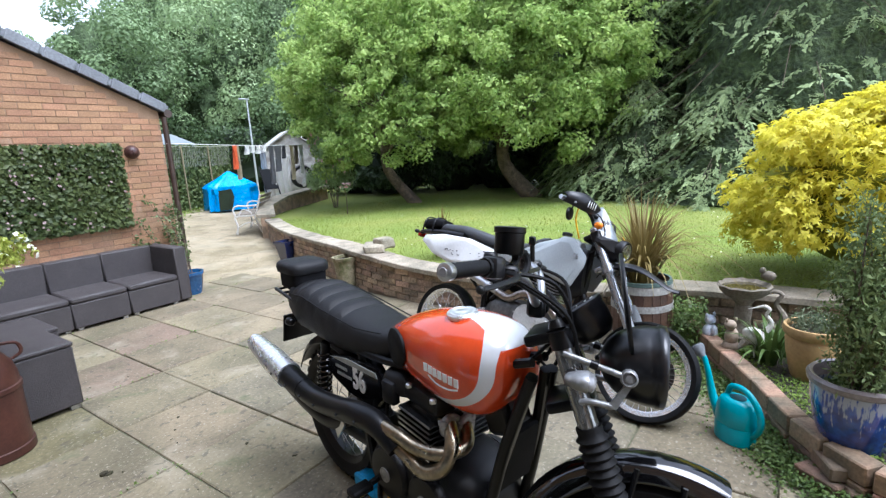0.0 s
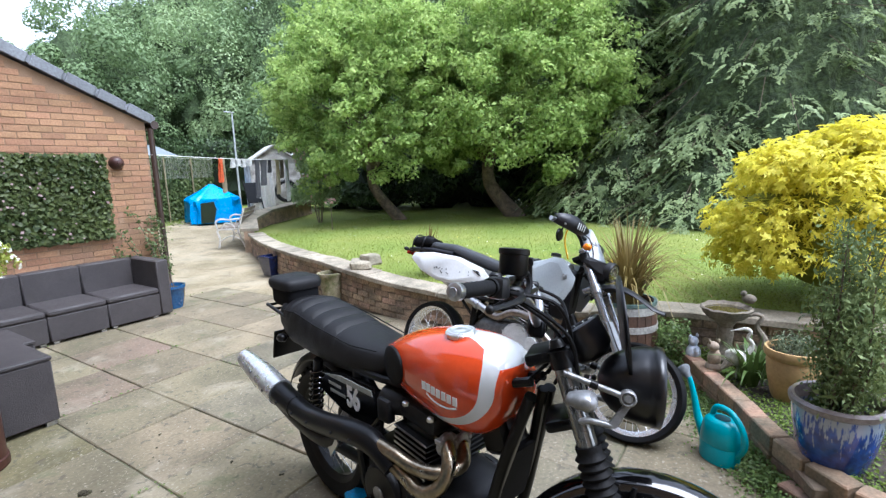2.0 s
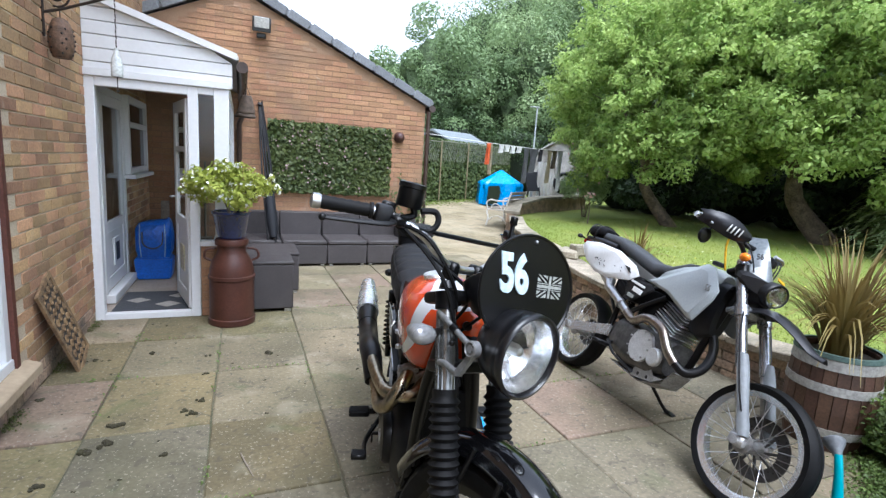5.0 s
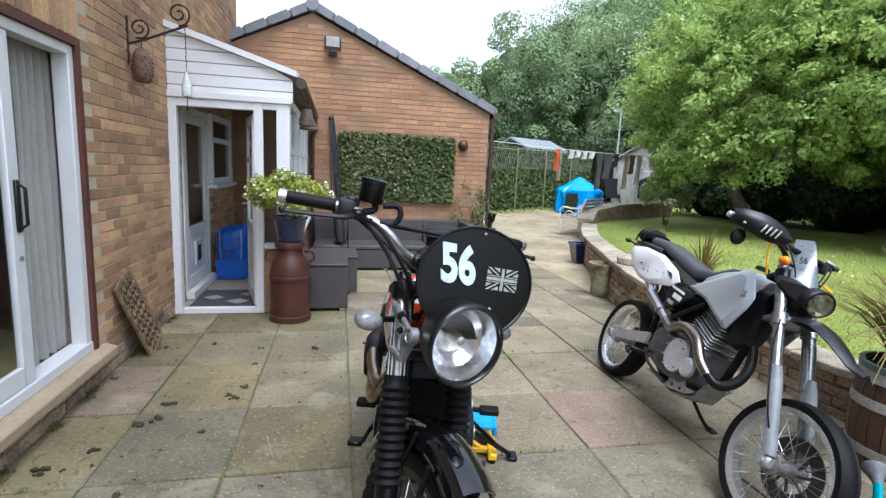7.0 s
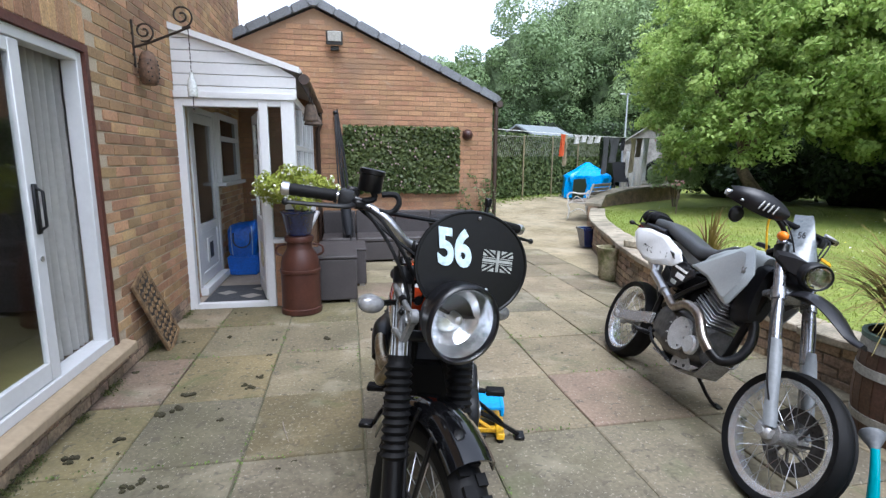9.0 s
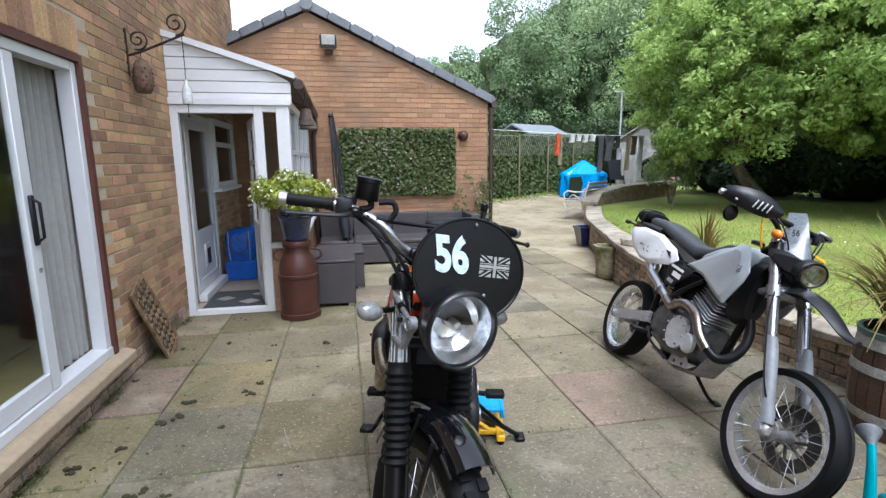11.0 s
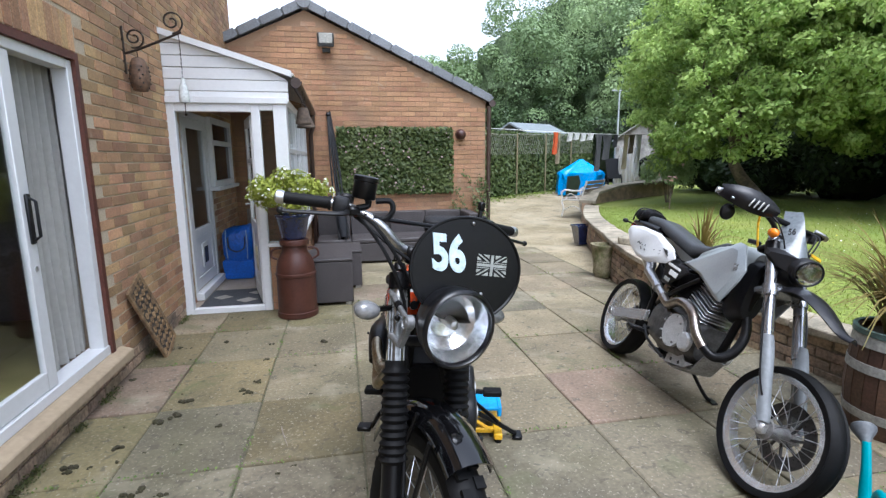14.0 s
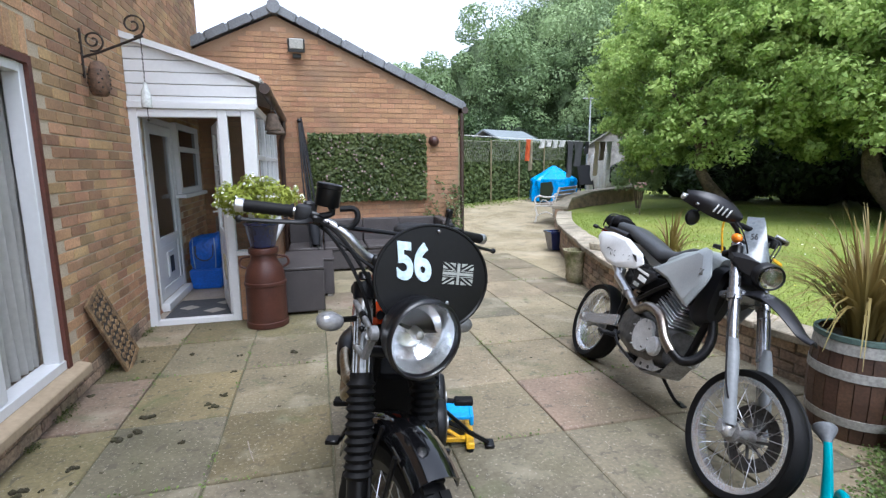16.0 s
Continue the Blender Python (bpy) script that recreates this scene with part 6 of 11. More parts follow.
loft(q, [tank_sect(x, tank_at(x, 1), tank_at(x, 2), tank_at(x, 3)) for x in xd])
tank = part("fuel_tank", q, "tank_paint", bike, "glossy orange tank with a silver band", 60)
q = B()
lathe(q, [(0.05, 0), (0.052, 0.006), (0.052, 0.014), (0.049, 0.017), (0.045, 0.0165), (0.043, 0.019), (0.036, 0.02), (0.034, 0.0185), (0.012, 0.0185), (0.01, 0.02), (0.0, 0.02)], 40, Matrix.Translation((0.86, -0.03, 0.998)) @ Matrix.Rotation(radians(5), 4, "X"))
part("filler_cap", q, "rim_silver", tank, "polished filler cap")
for sg in (-1, 1):
    q = B()
    secs = []
    for t, rx, rz in ((0.0, 0.072, 0.07), (0.6, 0.072, 0.07), (1.0, 0.062, 0.06), (1.15, 0.034, 0.035)):
        secs.append([(0.615 + rx * math.cos(a), sg * (tank_at(0.615 + rx * math.cos(a), 2) * 0.975 + 0.017 * t), 0.853 + rz * math.sin(a)) for a in np.linspace(0, 2 * math.pi, 28, endpoint=False)])
    loft(q, secs)
    part("knee_pad", q, "rubber", tank, "ribbed black knee pad")
    # the maker's name as plain pale bars over a swoosh
    q = B()
    tube(q, [(x, sg * (tank_at(x, 2) * 0.985), z) for x, z in ((0.82, 0.822), (0.862, 0.806), (0.912, 0.803), (0.952, 0.812))], 0.0036, 6, 5)
    badge = part("badge", q, "white_paint", tank, "thin pale swoosh", 0)
    for k in range(7):
        x0 = 0.80 + k * 0.023
        yy = sg * (tank_at(x0 + 0.01, 2) * 0.994 + 0.0005)
        q = B()
        span(q, (x0, yy - 0.002, 0.832 - 0.002 * k), (x0 + 0.018, yy + 0.002, 0.860 - 0.002 * k))
        q.verts.ensure_lookup_table()
        part("badge_bar", q, "white_paint", tank, "plain pale bar", 0)
# seat with stitched ribs
q = B()
secs = []
for k in range(49):
    t = k / 48
    x = -0.34 + 0.89 * t
    top = float(np.interp(x, [-0.34, -0.29, -0.1, 0.13, 0.35, 0.47, 0.55], [0.862, 0.936, 0.957, 0.918, 0.878, 0.872, 0.885]))
    bot = float(np.interp(x, [-0.34, -0.2, 0.19, 0.47, 0.55], [0.79, 0.722, 0.705, 0.722, 0.775]))
    hw = float(np.interp(x, [-0.34, -0.29, -0.15, 0.1, 0.35, 0.48, 0.55], [0.07, 0.118, 0.148, 0.155, 0.143, 0.115, 0.09]))
    if -0.29 < x < 0.25 and k % 5 == 0:
        top -= 0.016
    secs.append(sect(x, (top + bot) / 2, hw, (top - bot) / 2, 28, 2.7))
loft(q, secs)
seat = part("seat", q, "vinyl", bike, "black ribbed vinyl seat", 50)
for sg in (-1, 1):
    q = B()
    tube(q, [(x, sg * (float(np.interp(x, [-0.34, -0.29, -0.15, 0.1, 0.35, 0.48, 0.55], [0.07, 0.118, 0.148, 0.155, 0.143, 0.115, 0.09])) - 0.012), float(np.interp(x, [-0.29, -0.1, 0.13, 0.35, 0.47], [0.885, 0.912, 0.885, 0.86, 0.862]))) for x in np.linspace(-0.28, 0.48, 18)], 0.003, 5)
    part("seat_piping", q, "rubber", seat)
# tail: rack, bag, lamp, mudguard
q = B()
secs = []
for k in range(13):
    a = radians(35 + 120 * k / 12)
    r = 0.385
    secs.append([(0.0 + (r + dr) * math.cos(a), s_ * 0.075, 0.325 + (r + dr) * math.sin(a)) for s_, dr in ((-1, -0.03), (-0.7, 0), (0, 0.014), (0.7, 0), (1, -0.03), (0.95, -0.036), (0.7, -0.007), (0, 0.007), (-0.7, -0.007), (-0.95, -0.036))])
loft(q, secs)
part("rear_mudguard", q, "satin_black", bike, "", 60)
for sg in (-1, 1):
    q = B()
    tube(q, [(0.0, sg * 0.12, 0.80), (-0.2, sg * 0.125, 0.86), (-0.44, sg * 0.11, 0.885)], 0.009, 8, 4)
    part("rack_rail", q, "satin_black", bike)
    q = B()
    tube(q, [(-0.2, sg * 0.09, 0.765), (-0.215, sg * 0.13, 0.765)], 0.008, 8)
    blob(q, (-0.22, sg * 0.15, 0.765), (0.03, 0.026, 0.022), 2)
    part("rear_indicator", q, "satin_black", bike, "dark rear indicator")
for x in (-0.24, -0.33, -0.43):
    q = B()
    tube(q, [(x, -0.118, 0.882), (x, 0.118, 0.882)], 0.007, 6)
    part("rack_bar", q, "satin_black", bike)
q = B()
loft(q, [[(-0.335 + a_ * math.copysign(abs(math.cos(t_)) ** 0.45, math.cos(t_)), b_ * math.copysign(abs(math.sin(t_)) ** 0.45, math.sin(t_)), z_) for t_ in np.linspace(0, 2 * math.pi, 32, endpoint=False)] for a_, b_, z_ in ((0.085, 0.085, 0.892), (0.10, 0.096, 0.91), (0.102, 0.098, 0.97), (0.098, 0.094, 0.985))])
bag = part("tail_bag", q, "bag_cloth", bike, "black zipped fabric tail bag")
q = B()
loft(q, [[(-0.335 + a_ * math.copysign(abs(math.cos(t_)) ** 0.5, math.cos(t_)), b_ * math.copysign(abs(math.sin(t_)) ** 0.5, math.sin(t_)), z_) for t_ in np.linspace(0, 2 * math.pi, 32, endpoint=False)] for a_, b_, z_ in ((0.098, 0.094, 0.975), (0.114, 0.110, 0.98), (0.118, 0.114, 1.0), (0.116, 0.112, 1.018), (0.106, 0.102, 1.03), (0.07, 0.07, 1.037), (0.01, 0.01, 1.039))])
part("bag_lid", q, "vinyl", bag, "padded black lid", 50)
q = B()
box(q, (-0.39, 0, 0.80), (0.05, 0.11, 0.07), 0.015, None, 2)
part("tail_lamp", q, "red_lens", bike, "red tail lamp")
q = B()
box(q, (-0.44, 0, 0.66), (0.012, 0.19, 0.16), 0.004, Matrix.Rotation(0.25, 4, "Y"))
part("plate_holder", q, "satin_black", bike, "dark plate holder")
# frame
for sg in (-1, 1):
    q = B()
    tube(q, [(1.14, sg * 0.03, 0.92), (0.75, sg * 0.09, 0.80), (0.45, sg * 0.12, 0.765), (0.0, sg * 0.12, 0.78), (-0.25, sg * 0.10, 0.80)], 0.015, 8, 4)
    part("top_rail", q, "satin_black", bike)
    q = B()
    tube(q, [(1.14, sg * 0.03, 0.88), (1.03, sg * 0.09, 0.5), (0.95, sg * 0.12, 0.24), (0.6, sg * 0.13, 0.21), (0.40, sg * 0.13, 0.30), (0.36, sg * 0.12, 0.77)], 0.017, 8, 4)
    part("cradle_rail", q, "satin_black", bike)
    q = B()
    tube(q, [(0.42, sg * 0.10, 0.36), (0.0, sg * 0.105, 0.325)], [0.026, 0.022], 10)
    box(q, (0.0, sg * 0.105, 0.325), (0.09, 0.03, 0.05), 0.008)
    part("swing_arm", q, "satin_black", bike)
    # shock absorber with a coil spring
    a, b = Vector((0.03, sg * 0.145, 0.37)), Vector((0.10, sg * 0.14, 0.74))
    q = B()
    tube(q, [a, a.lerp(b, 0.5), b], [0.016, 0.02, 0.022], 10)
    sh_ = part("shock_absorber", q, "satin_black", bike)
    q = B()
    pts = []
    for k in range(110):
        t = 0.14 + 0.72 * k / 109
        c = a.lerp(b, t)
        an = 2 * math.pi * 10 * k / 109
        pts.append(c + Vector((0.031 * math.cos(an), 0.031 * math.sin(an), 0)))
    tube(q, pts, 0.005, 6)
    part("spring", q, "gloss_black", sh_, "coil spring")
    # side cover
    q = B()
    prism(q, [(0.12, 0.62), (0.16, 0.70), (0.30, 0.735), (0.52, 0.735), (0.56, 0.64), (0.5, 0.57), (0.3, 0.565)], 1, sg * 0.115, sg * 0.158)
    bmesh.ops.bevel(q, geom=list(q.edges), offset=0.012, segments=2, affect="EDGES")
    cov = part("side_cover", q, "gloss_black", bike, "glossy black side cover")
    q = B()
    prism(q, [(0.17, 0.703), (0.30, 0.728), (0.51, 0.728), (0.52, 0.708), (0.30, 0.703)], 1, sg * 0.1585, sg * 0.161)
    part("cover_stripe", q, "flag_grey", cov, "silver stripe", 0)
    tm = Matrix(((-sg, 0, 0, 0.43), (0, 0, sg, sg * 0.1595), (0, 1, 0, 0.655), (0, 0, 0, 1)))
    lettering("56", 0.125, tm if sg > 0 else Matrix(((1, 0, 0, 0.385), (0, 0, -1, -0.1595), (0, 1, 0, 0.655), (0, 0, 0, 1))), "white_paint", cov, "white digits", 0.70, 0.004)
    for k, (x, z, w_) in enumerate(((0.255, 0.675, 0.09), (0.275, 0.645, 0.11))):
        q = B()
        span(q, (x - w_ / 2, sg * 0.1585, z - 0.006), (x + w_ / 2, sg * 0.1605, z + 0.006))
        part("script_bar", q, "flag_grey", cov, "plain pale bar", 0)
    # passenger pegs, rider pegs
    q = B()
    tube(q, [(0.52, sg * 0.15, 0.32), (0.53, sg * 0.24, 0.315)], 0.012, 8)
    box(q, (0.535, sg * 0.285, 0.318), (0.055, 0.09, 0.028), 0.006)
    part("foot_peg", q, "rubber", bike, "black foot peg")
# engine
q = B()
loft(q, [sect(x, zc, hw, hh, 28, 3.4) for x, zc, hw, hh in ((0.40, 0.36, 0.08, 0.08), (0.43, 0.36, 0.13, 0.12), (0.55, 0.355, 0.165, 0.15), (0.75, 0.35, 0.175, 0.155), (0.90, 0.345, 0.165, 0.14), (0.97, 0.34, 0.12, 0.10), (0.99, 0.34, 0.06, 0.05))])
eng = part("engine", q, "engine_black", bike, "black twin-cylinder engine", 50)
for x, r, yy in ((0.58, 0.105, 0.17), (0.80, 0.095, 0.172)):
    for sg in (-1, 1):
        q = B()
        lathe(q, [(r, 0), (r, 0.02), (r * 0.9, 0.034), (r * 0.5, 0.04), (0, 0.04)], 32, Matrix.Translation((x, sg * (yy - 0.012), 0.36)) @ Matrix.Rotation(-sg * math.pi / 2, 4, "X"))
        cv = part("engine_cover", q, "engine_black", eng)
        q = B()
        lathe(q, [(0.028, 0), (0.028, 0.006), (0.016, 0.008), (0, 0.008)], 20, Matrix.Translation((x, sg * (yy + 0.027), 0.36)) @ Matrix.Rotation(-sg * math.pi / 2, 4, "X"))
        part("cover_cap", q, "alloy_dull", cv, "silver cap")
tilt = Matrix.Rotation(radians(7), 4, "Y")
CY = Vector((0.725, 0, 0.505))
q = B()
box(q, CY + Vector((0.01, 0, 0.085)), (0.15, 0.28, 0.17), 0.02, tilt)
part("cylinder_core", q, "satin_black", eng)
for k in range(7):
    q = B()
    c = CY + Vector((0.008 * k * 0.25, 0, 0.012 + 0.021 * k))
    box(q, c, (0.175, 0.335, 0.006), 0.002, tilt)
    fin = part("cooling_fin", q, "engine_black", eng)
    q = B()
    for sg in (-1, 1):
        q = B()
        box(q, c + Vector((0, sg * 0.168, 0)), (0.165, 0.003, 0.0065), 0, tilt)
        part("fin_edge", q, "alloy", eng, "polished fin edge", 0)
q = B()
box(q, CY + Vector((0.02, 0, 0.20)), (0.19, 0.30, 0.075), 0.025, tilt, 2)
part("cylinder_head", q, "engine_black", eng)
q = B()
box(q, CY + Vector((0.022, 0, 0.25)), (0.15, 0.24, 0.04), 0.018, tilt, 2)
part("rocker_cover", q, "satin_black", eng)
for x, y, z in ((0.70, -0.15, 0.735), (0.83, -0.155, 0.725), (0.70, 0.15, 0.735), (0.83, 0.155, 0.725)):
    q = B()
    lathe(q, [(0.012, 0), (0.012, 0.012), (0.006, 0.016)], 6, Matrix.Translation((x, y, z)))
    part("head_bolt", q, "steel", eng, "dome nut")
# throttle bodies and their hoses
for sg in (-1, 1):
    q = B()
    lathe(q, [(0.04, -0.07), (0.05, -0.06), (0.052, 0.0), (0.045, 0.03), (0.035, 0.06), (0.035, 0.09)], 20, Matrix.Translation((0.60, sg * 0.10, 0.70)) @ RY90)
    box(q, (0.58, sg * 0.145, 0.675), (0.07, 0.04, 0.09), 0.012, None, 2)
    part("throttle_body", q, "black_plastic", bike, "black intake body")
    q = B()
    tube(q, [(0.53, sg * 0.1, 0.66), (0.55, sg * 0.15, 0.58), (0.62, sg * 0.17, 0.52)], 0.009, 6, 4)
    part("hose", q, "rubber", bike)
# oil cooler and front tubes
q = B()
box(q, (1.05, 0, 0.58), (0.035, 0.17, 0.24), 0.008, Matrix.Rotation(radians(16), 4, "Y"))
mat("matt_black", (0.004, 0.004, 0.0045), 0.8, spec=0.15, bump=0.0)
part("oil_cooler", q, "matt_black", bike, "flat black oil cooler")
for sg in (-1, 1):
    q = B()
    tube(q, [(1.15, sg * 0.05, 0.88), (1.08, sg * 0.085, 0.66), (1.02, sg * 0.10, 0.44), (0.95, sg * 0.11, 0.25)], 0.019, 10, 4)
    part("downtube", q, "satin_black", bike, "glossy black frame tube")
q = B()
box(q, (1.0, 0, 0.74), (0.12, 0.12, 0.2), 0.02, Matrix.Rotation(radians(-20), 4, "Y"))
part("head_gusset", q, "satin_black", bike)
# exhaust: two brass-toned headers, black heat shields, brushed silencer end
HDR = (([(0.80, -0.10, 0.635), (0.86, -0.115, 0.64), (0.905, -0.15, 0.60), (0.895, -0.19, 0.535), (0.83, -0.215, 0.505), (0.75, -0.225, 0.54), (0.66, -0.24, 0.58)], 0.025),
       ([(0.80, -0.03, 0.62), (0.87, -0.05, 0.62), (0.915, -0.10, 0.585), (0.88, -0.18, 0.575), (0.80, -0.212, 0.575), (0.72, -0.235, 0.60), (0.62, -0.25, 0.612)], 0.024))
for pts, r in HDR:
    q = B()
    tube(q, pts, r, 14, 6)
    hd = part("exhaust_header", q, "brass_pipe", bike, "heat-tinted metal header pipe")
    q = B()
    lathe(q, [(0.034, -0.012), (0.04, -0.006), (0.04, 0.006), (0.034, 0.012)], 16, Matrix.Translation(pts[1]) @ RY90)
    for s2 in (-1, 1):
        box(q, Vector(pts[1]) + Vector((0.0, s2 * 0.03, 0.02)), (0.03, 0.018, 0.018), 0.003)
    part("header_clamp", q, "alloy_dull", hd, "cast clamp")
q = B()
tube(q, [(0.72, -0.235, 0.545), (0.63, -0.245, 0.60), (0.52, -0.255, 0.605), (0.36, -0.26, 0.575), (0.20, -0.262, 0.555), (0.06, -0.262, 0.565)], [0.036, 0.044, 0.046, 0.044, 0.044, 0.046], 14, 5)
part("heat_shield", q, "satin_black", bike, "satin black heat shield")
q = B()
tube(q, [(0.42, -0.225, 0.545), (0.30, -0.24, 0.49), (0.12, -0.245, 0.50), (-0.06, -0.25, 0.54)], [0.03, 0.04, 0.042, 0.04], 12, 5)
part("lower_silencer", q, "satin_black", bike, "satin black lower silencer")
q = B()
tube(q, [(0.10, -0.262, 0.56), (-0.02, -0.263, 0.575), (-0.15, -0.263, 0.595)], [0.048, 0.053, 0.056], 16, 4)
part("silencer_shield", q, "satin_black", bike)
q = B()
tube(q, [(-0.04, -0.263, 0.578), (-0.2, -0.264, 0.606), (-0.395, -0.265, 0.642), (-0.405, -0.265, 0.6438)], [0.060, 0.060, 0.043, 0.036], 20, 3)
slc = part("silencer_end", q, "rim_silver", bike, "brushed silver silencer end")
q = B()
tube(q, [(-0.4052, -0.265, 0.6438), (-0.410, -0.265, 0.6447)], 0.030, 18)
part("tail_pipe", q, "black_plastic", slc, "dark outlet")
for p in ((0.56, -0.30, 0.607), (0.44, -0.303, 0.59), (0.26, -0.305, 0.563), (0.14, -0.307, 0.56), (0.02, -0.314, 0.57), (-0.1, -0.319, 0.588)):
    bolt(bike, p, 0.006, "satin_black")
q = B()
prism(q, [(0.33, 0.50), (0.38, 0.56), (0.42, 0.52), (0.36, 0.44)], 1, -0.262, -0.256)
part("hanger_plate", q, "alloy", bike, "silver hanger plate", 0)
# chain guard, brake pedal, stands
q = B()
tube(q, [(0.50, -0.17, 0.30), (0.62, -0.25, 0.24), (0.75, -0.26, 0.26), (0.80, -0.28, 0.28)], 0.010, 8, 4)
box(q, (0.80, -0.28, 0.285), (0.05, 0.06, 0.02), 0.005)
part("brake_pedal", q, "satin_black", bike)
q = B()
tube(q, [(0.52, 0.14, 0.24), (0.46, 0.30, 0.13), (0.40, 0.42, 0.03)], 0.012, 8)
box(q, (0.395, 0.43, 0.02), (0.07, 0.05, 0.015), 0.004)
part("side_stand", q, "satin_black", bike, "side stand swung out")
q = B()
tube(q, [(0.60, 0.2, 0.30), (0.72, 0.27, 0.3), (0.78, 0.3, 0.3)], 0.009, 8, 3)
part("gear_pedal", q, "satin_black", bike)
# low blue and yellow jack standing under the engine
jk = thing("workshop_jack", Matrix.Translation((-0.06, 2.94, 0)) @ Matrix.Rotation(radians(-103.7), 4, "Z"), "small yellow and blue workshop jack under the motorcycle", "jack")
for sg in (-1, 1):
    q = B()
    span(q, (-0.16, sg * 0.23 - 0.022, 0.02), (0.16, sg * 0.23 + 0.022, 0.055), 0.005)
    part("base_bar", q, "yellow_paint", jk, "yellow base bar")
for x in (-0.08, 0.08):
    q = B()
    span(q, (x - 0.018, -0.22, 0.024), (x + 0.018, 0.22, 0.05), 0.004)
    part("base_rail", q, "yellow_paint", jk)
q = B()
span(q, (-0.09, -0.245, 0.150), (0.09, 0.245, 0.172), 0.006)
for sg in (-1, 1):
    span(q, (-0.09, sg * 0.24 - 0.012, 0.115), (0.09, sg * 0.24 + 0.012, 0.176), 0.006)
part("platform", q, "cyan_paint", jk, "blue platform")
for sg in (-1, 1):
    q = B()
    tube(q, [(-0.08, sg * 0.18, 0.04), (-0.08 * sg, sg * 0.02, 0.155)], 0.011, 6)
    tube(q, [(0.08, sg * 0.18, 0.04), (0.08 * sg, sg * 0.02, 0.155)], 0.011, 6)
    part("scissor_arm", q, "yellow_paint", jk)
q = B()
tube(q, [(0.0, -0.2, 0.09), (0.0, -0.34, 0.09)], 0.009, 8)
tube(q, [(0.0, -0.34, 0.04), (0.0, -0.34, 0.14)], 0.006, 6)
part("crank", q, "satin_black", jk, "black crank handle")
for sx, sy in itertools.product((-0.14, 0.14), (-0.23, 0.23)):
    q = B()
    lathe(q, [(0.018, 0), (0.02, 0.01), (0.018, 0.021)], 10, Matrix.Translation((sx, sy, 0)))
    part("foot", q, "rubber", jk)

# ---- retaining wall with coping stones ----
bm = B()
secs = []
for i, p in enumerate(WALL_PTS):
    d = (WALL_PTS[min(i + 1, len(WALL_PTS) - 1)] - WALL_PTS[max(i - 1, 0)])
    d.z = 0
    d.normalize()
    nrm = Vector((d.y, -d.x, 0))          # towards the lawn
    g0 = ground_z(p.x, p.y) - 0.05
    secs.append([(p.x, p.y, g0), (p.x, p.y, p.z - 0.06), (p.x + nrm.x * 0.22, p.y + nrm.y * 0.22, p.z - 0.06), (p.x + nrm.x * 0.22, p.y + nrm.y * 0.22, g0)])
loft(bm, secs)
garden_wall = tagged(part("wall_garden", bm, "mortar_old", smooth=0), "low curved old brick retaining wall along the lawn", "wall", kind="structure")
# arc length along the wall line
ARC = [0.0]
for a, b in zip(WALL_PTS, WALL_PTS[1:]):
    ARC.append(ARC[-1] + (Vector((b.x, b.y, 0)) - Vector((a.x, a.y, 0))).length)


def on_wall(s):
    i = min(max(int(np.searchsorted(ARC, s)) - 1, 0), len(ARC) - 2)
    t = (s - ARC[i]) / (ARC[i + 1] - ARC[i])
    a, b = WALL_PTS[i], WALL_PTS[i + 1]
    d = (b - a)
    z = a.z + d.z * t
    d = Vector((d.x, d.y, 0)).normalized()
    p = a.lerp(b, t)
    return Vector((p.x, p.y, 0)), z, d, Vector((d.y, -d.x, 0))




def lay_garden_wall():
    rb = random.Random(17)
    unit = bpy.data.meshes.new("brick")
    unit.from_pydata(cube_v, [], cube_f)
    unit.materials.append(MATS["brick_old"])
    cells = []
    for row in range(7):
        s = 0.11 * (row % 2)
        while s < ARC[-1] - 0.22:
            p, z, d, n_ = on_wall(s + 0.105)
            zz = z - 0.06 - 0.037 - row * 0.075
            if zz > ground_z(p.x, p.y) + 0.01:
                cells.append((abs(p.y - 6.6), p, zz, d, n_))
            s += 0.222
    cells.sort(key=lambda c: c[0])
    vs, fs = [], []
    for k, (_, p, zz, d, n_) in enumerate(cells):
        rot = Matrix((d, n_, Vector((0, 0, 1)))).transposed().to_4x4()
        mm = Matrix.Translation(p - n_ * (0.004 + rb.uniform(0, 0.008)) + n_ * 0.02 + Vector((0, 0, zz))) @ rot @ Matrix.Rotation(rb.uniform(-0.015, 0.015), 4, "Y") @ Matrix.Diagonal((0.208 + rb.uniform(-0.008, 0.004), 0.05, 0.062, 1))
        if k < 290:
            ob = new("brick", unit)
            ob.parent = garden_wall
            ob.matrix_basis = mm
        else:
            n0 = len(vs)
            vs += [tuple(mm @ Vector(v)) for v in box8_v]
            fs += [tuple(n0 + i for i in f) for f in box8_f]
    if vs:
        raw("brick_courses", vs, fs, "brick_old", garden_wall)["kind"] = "stuff"


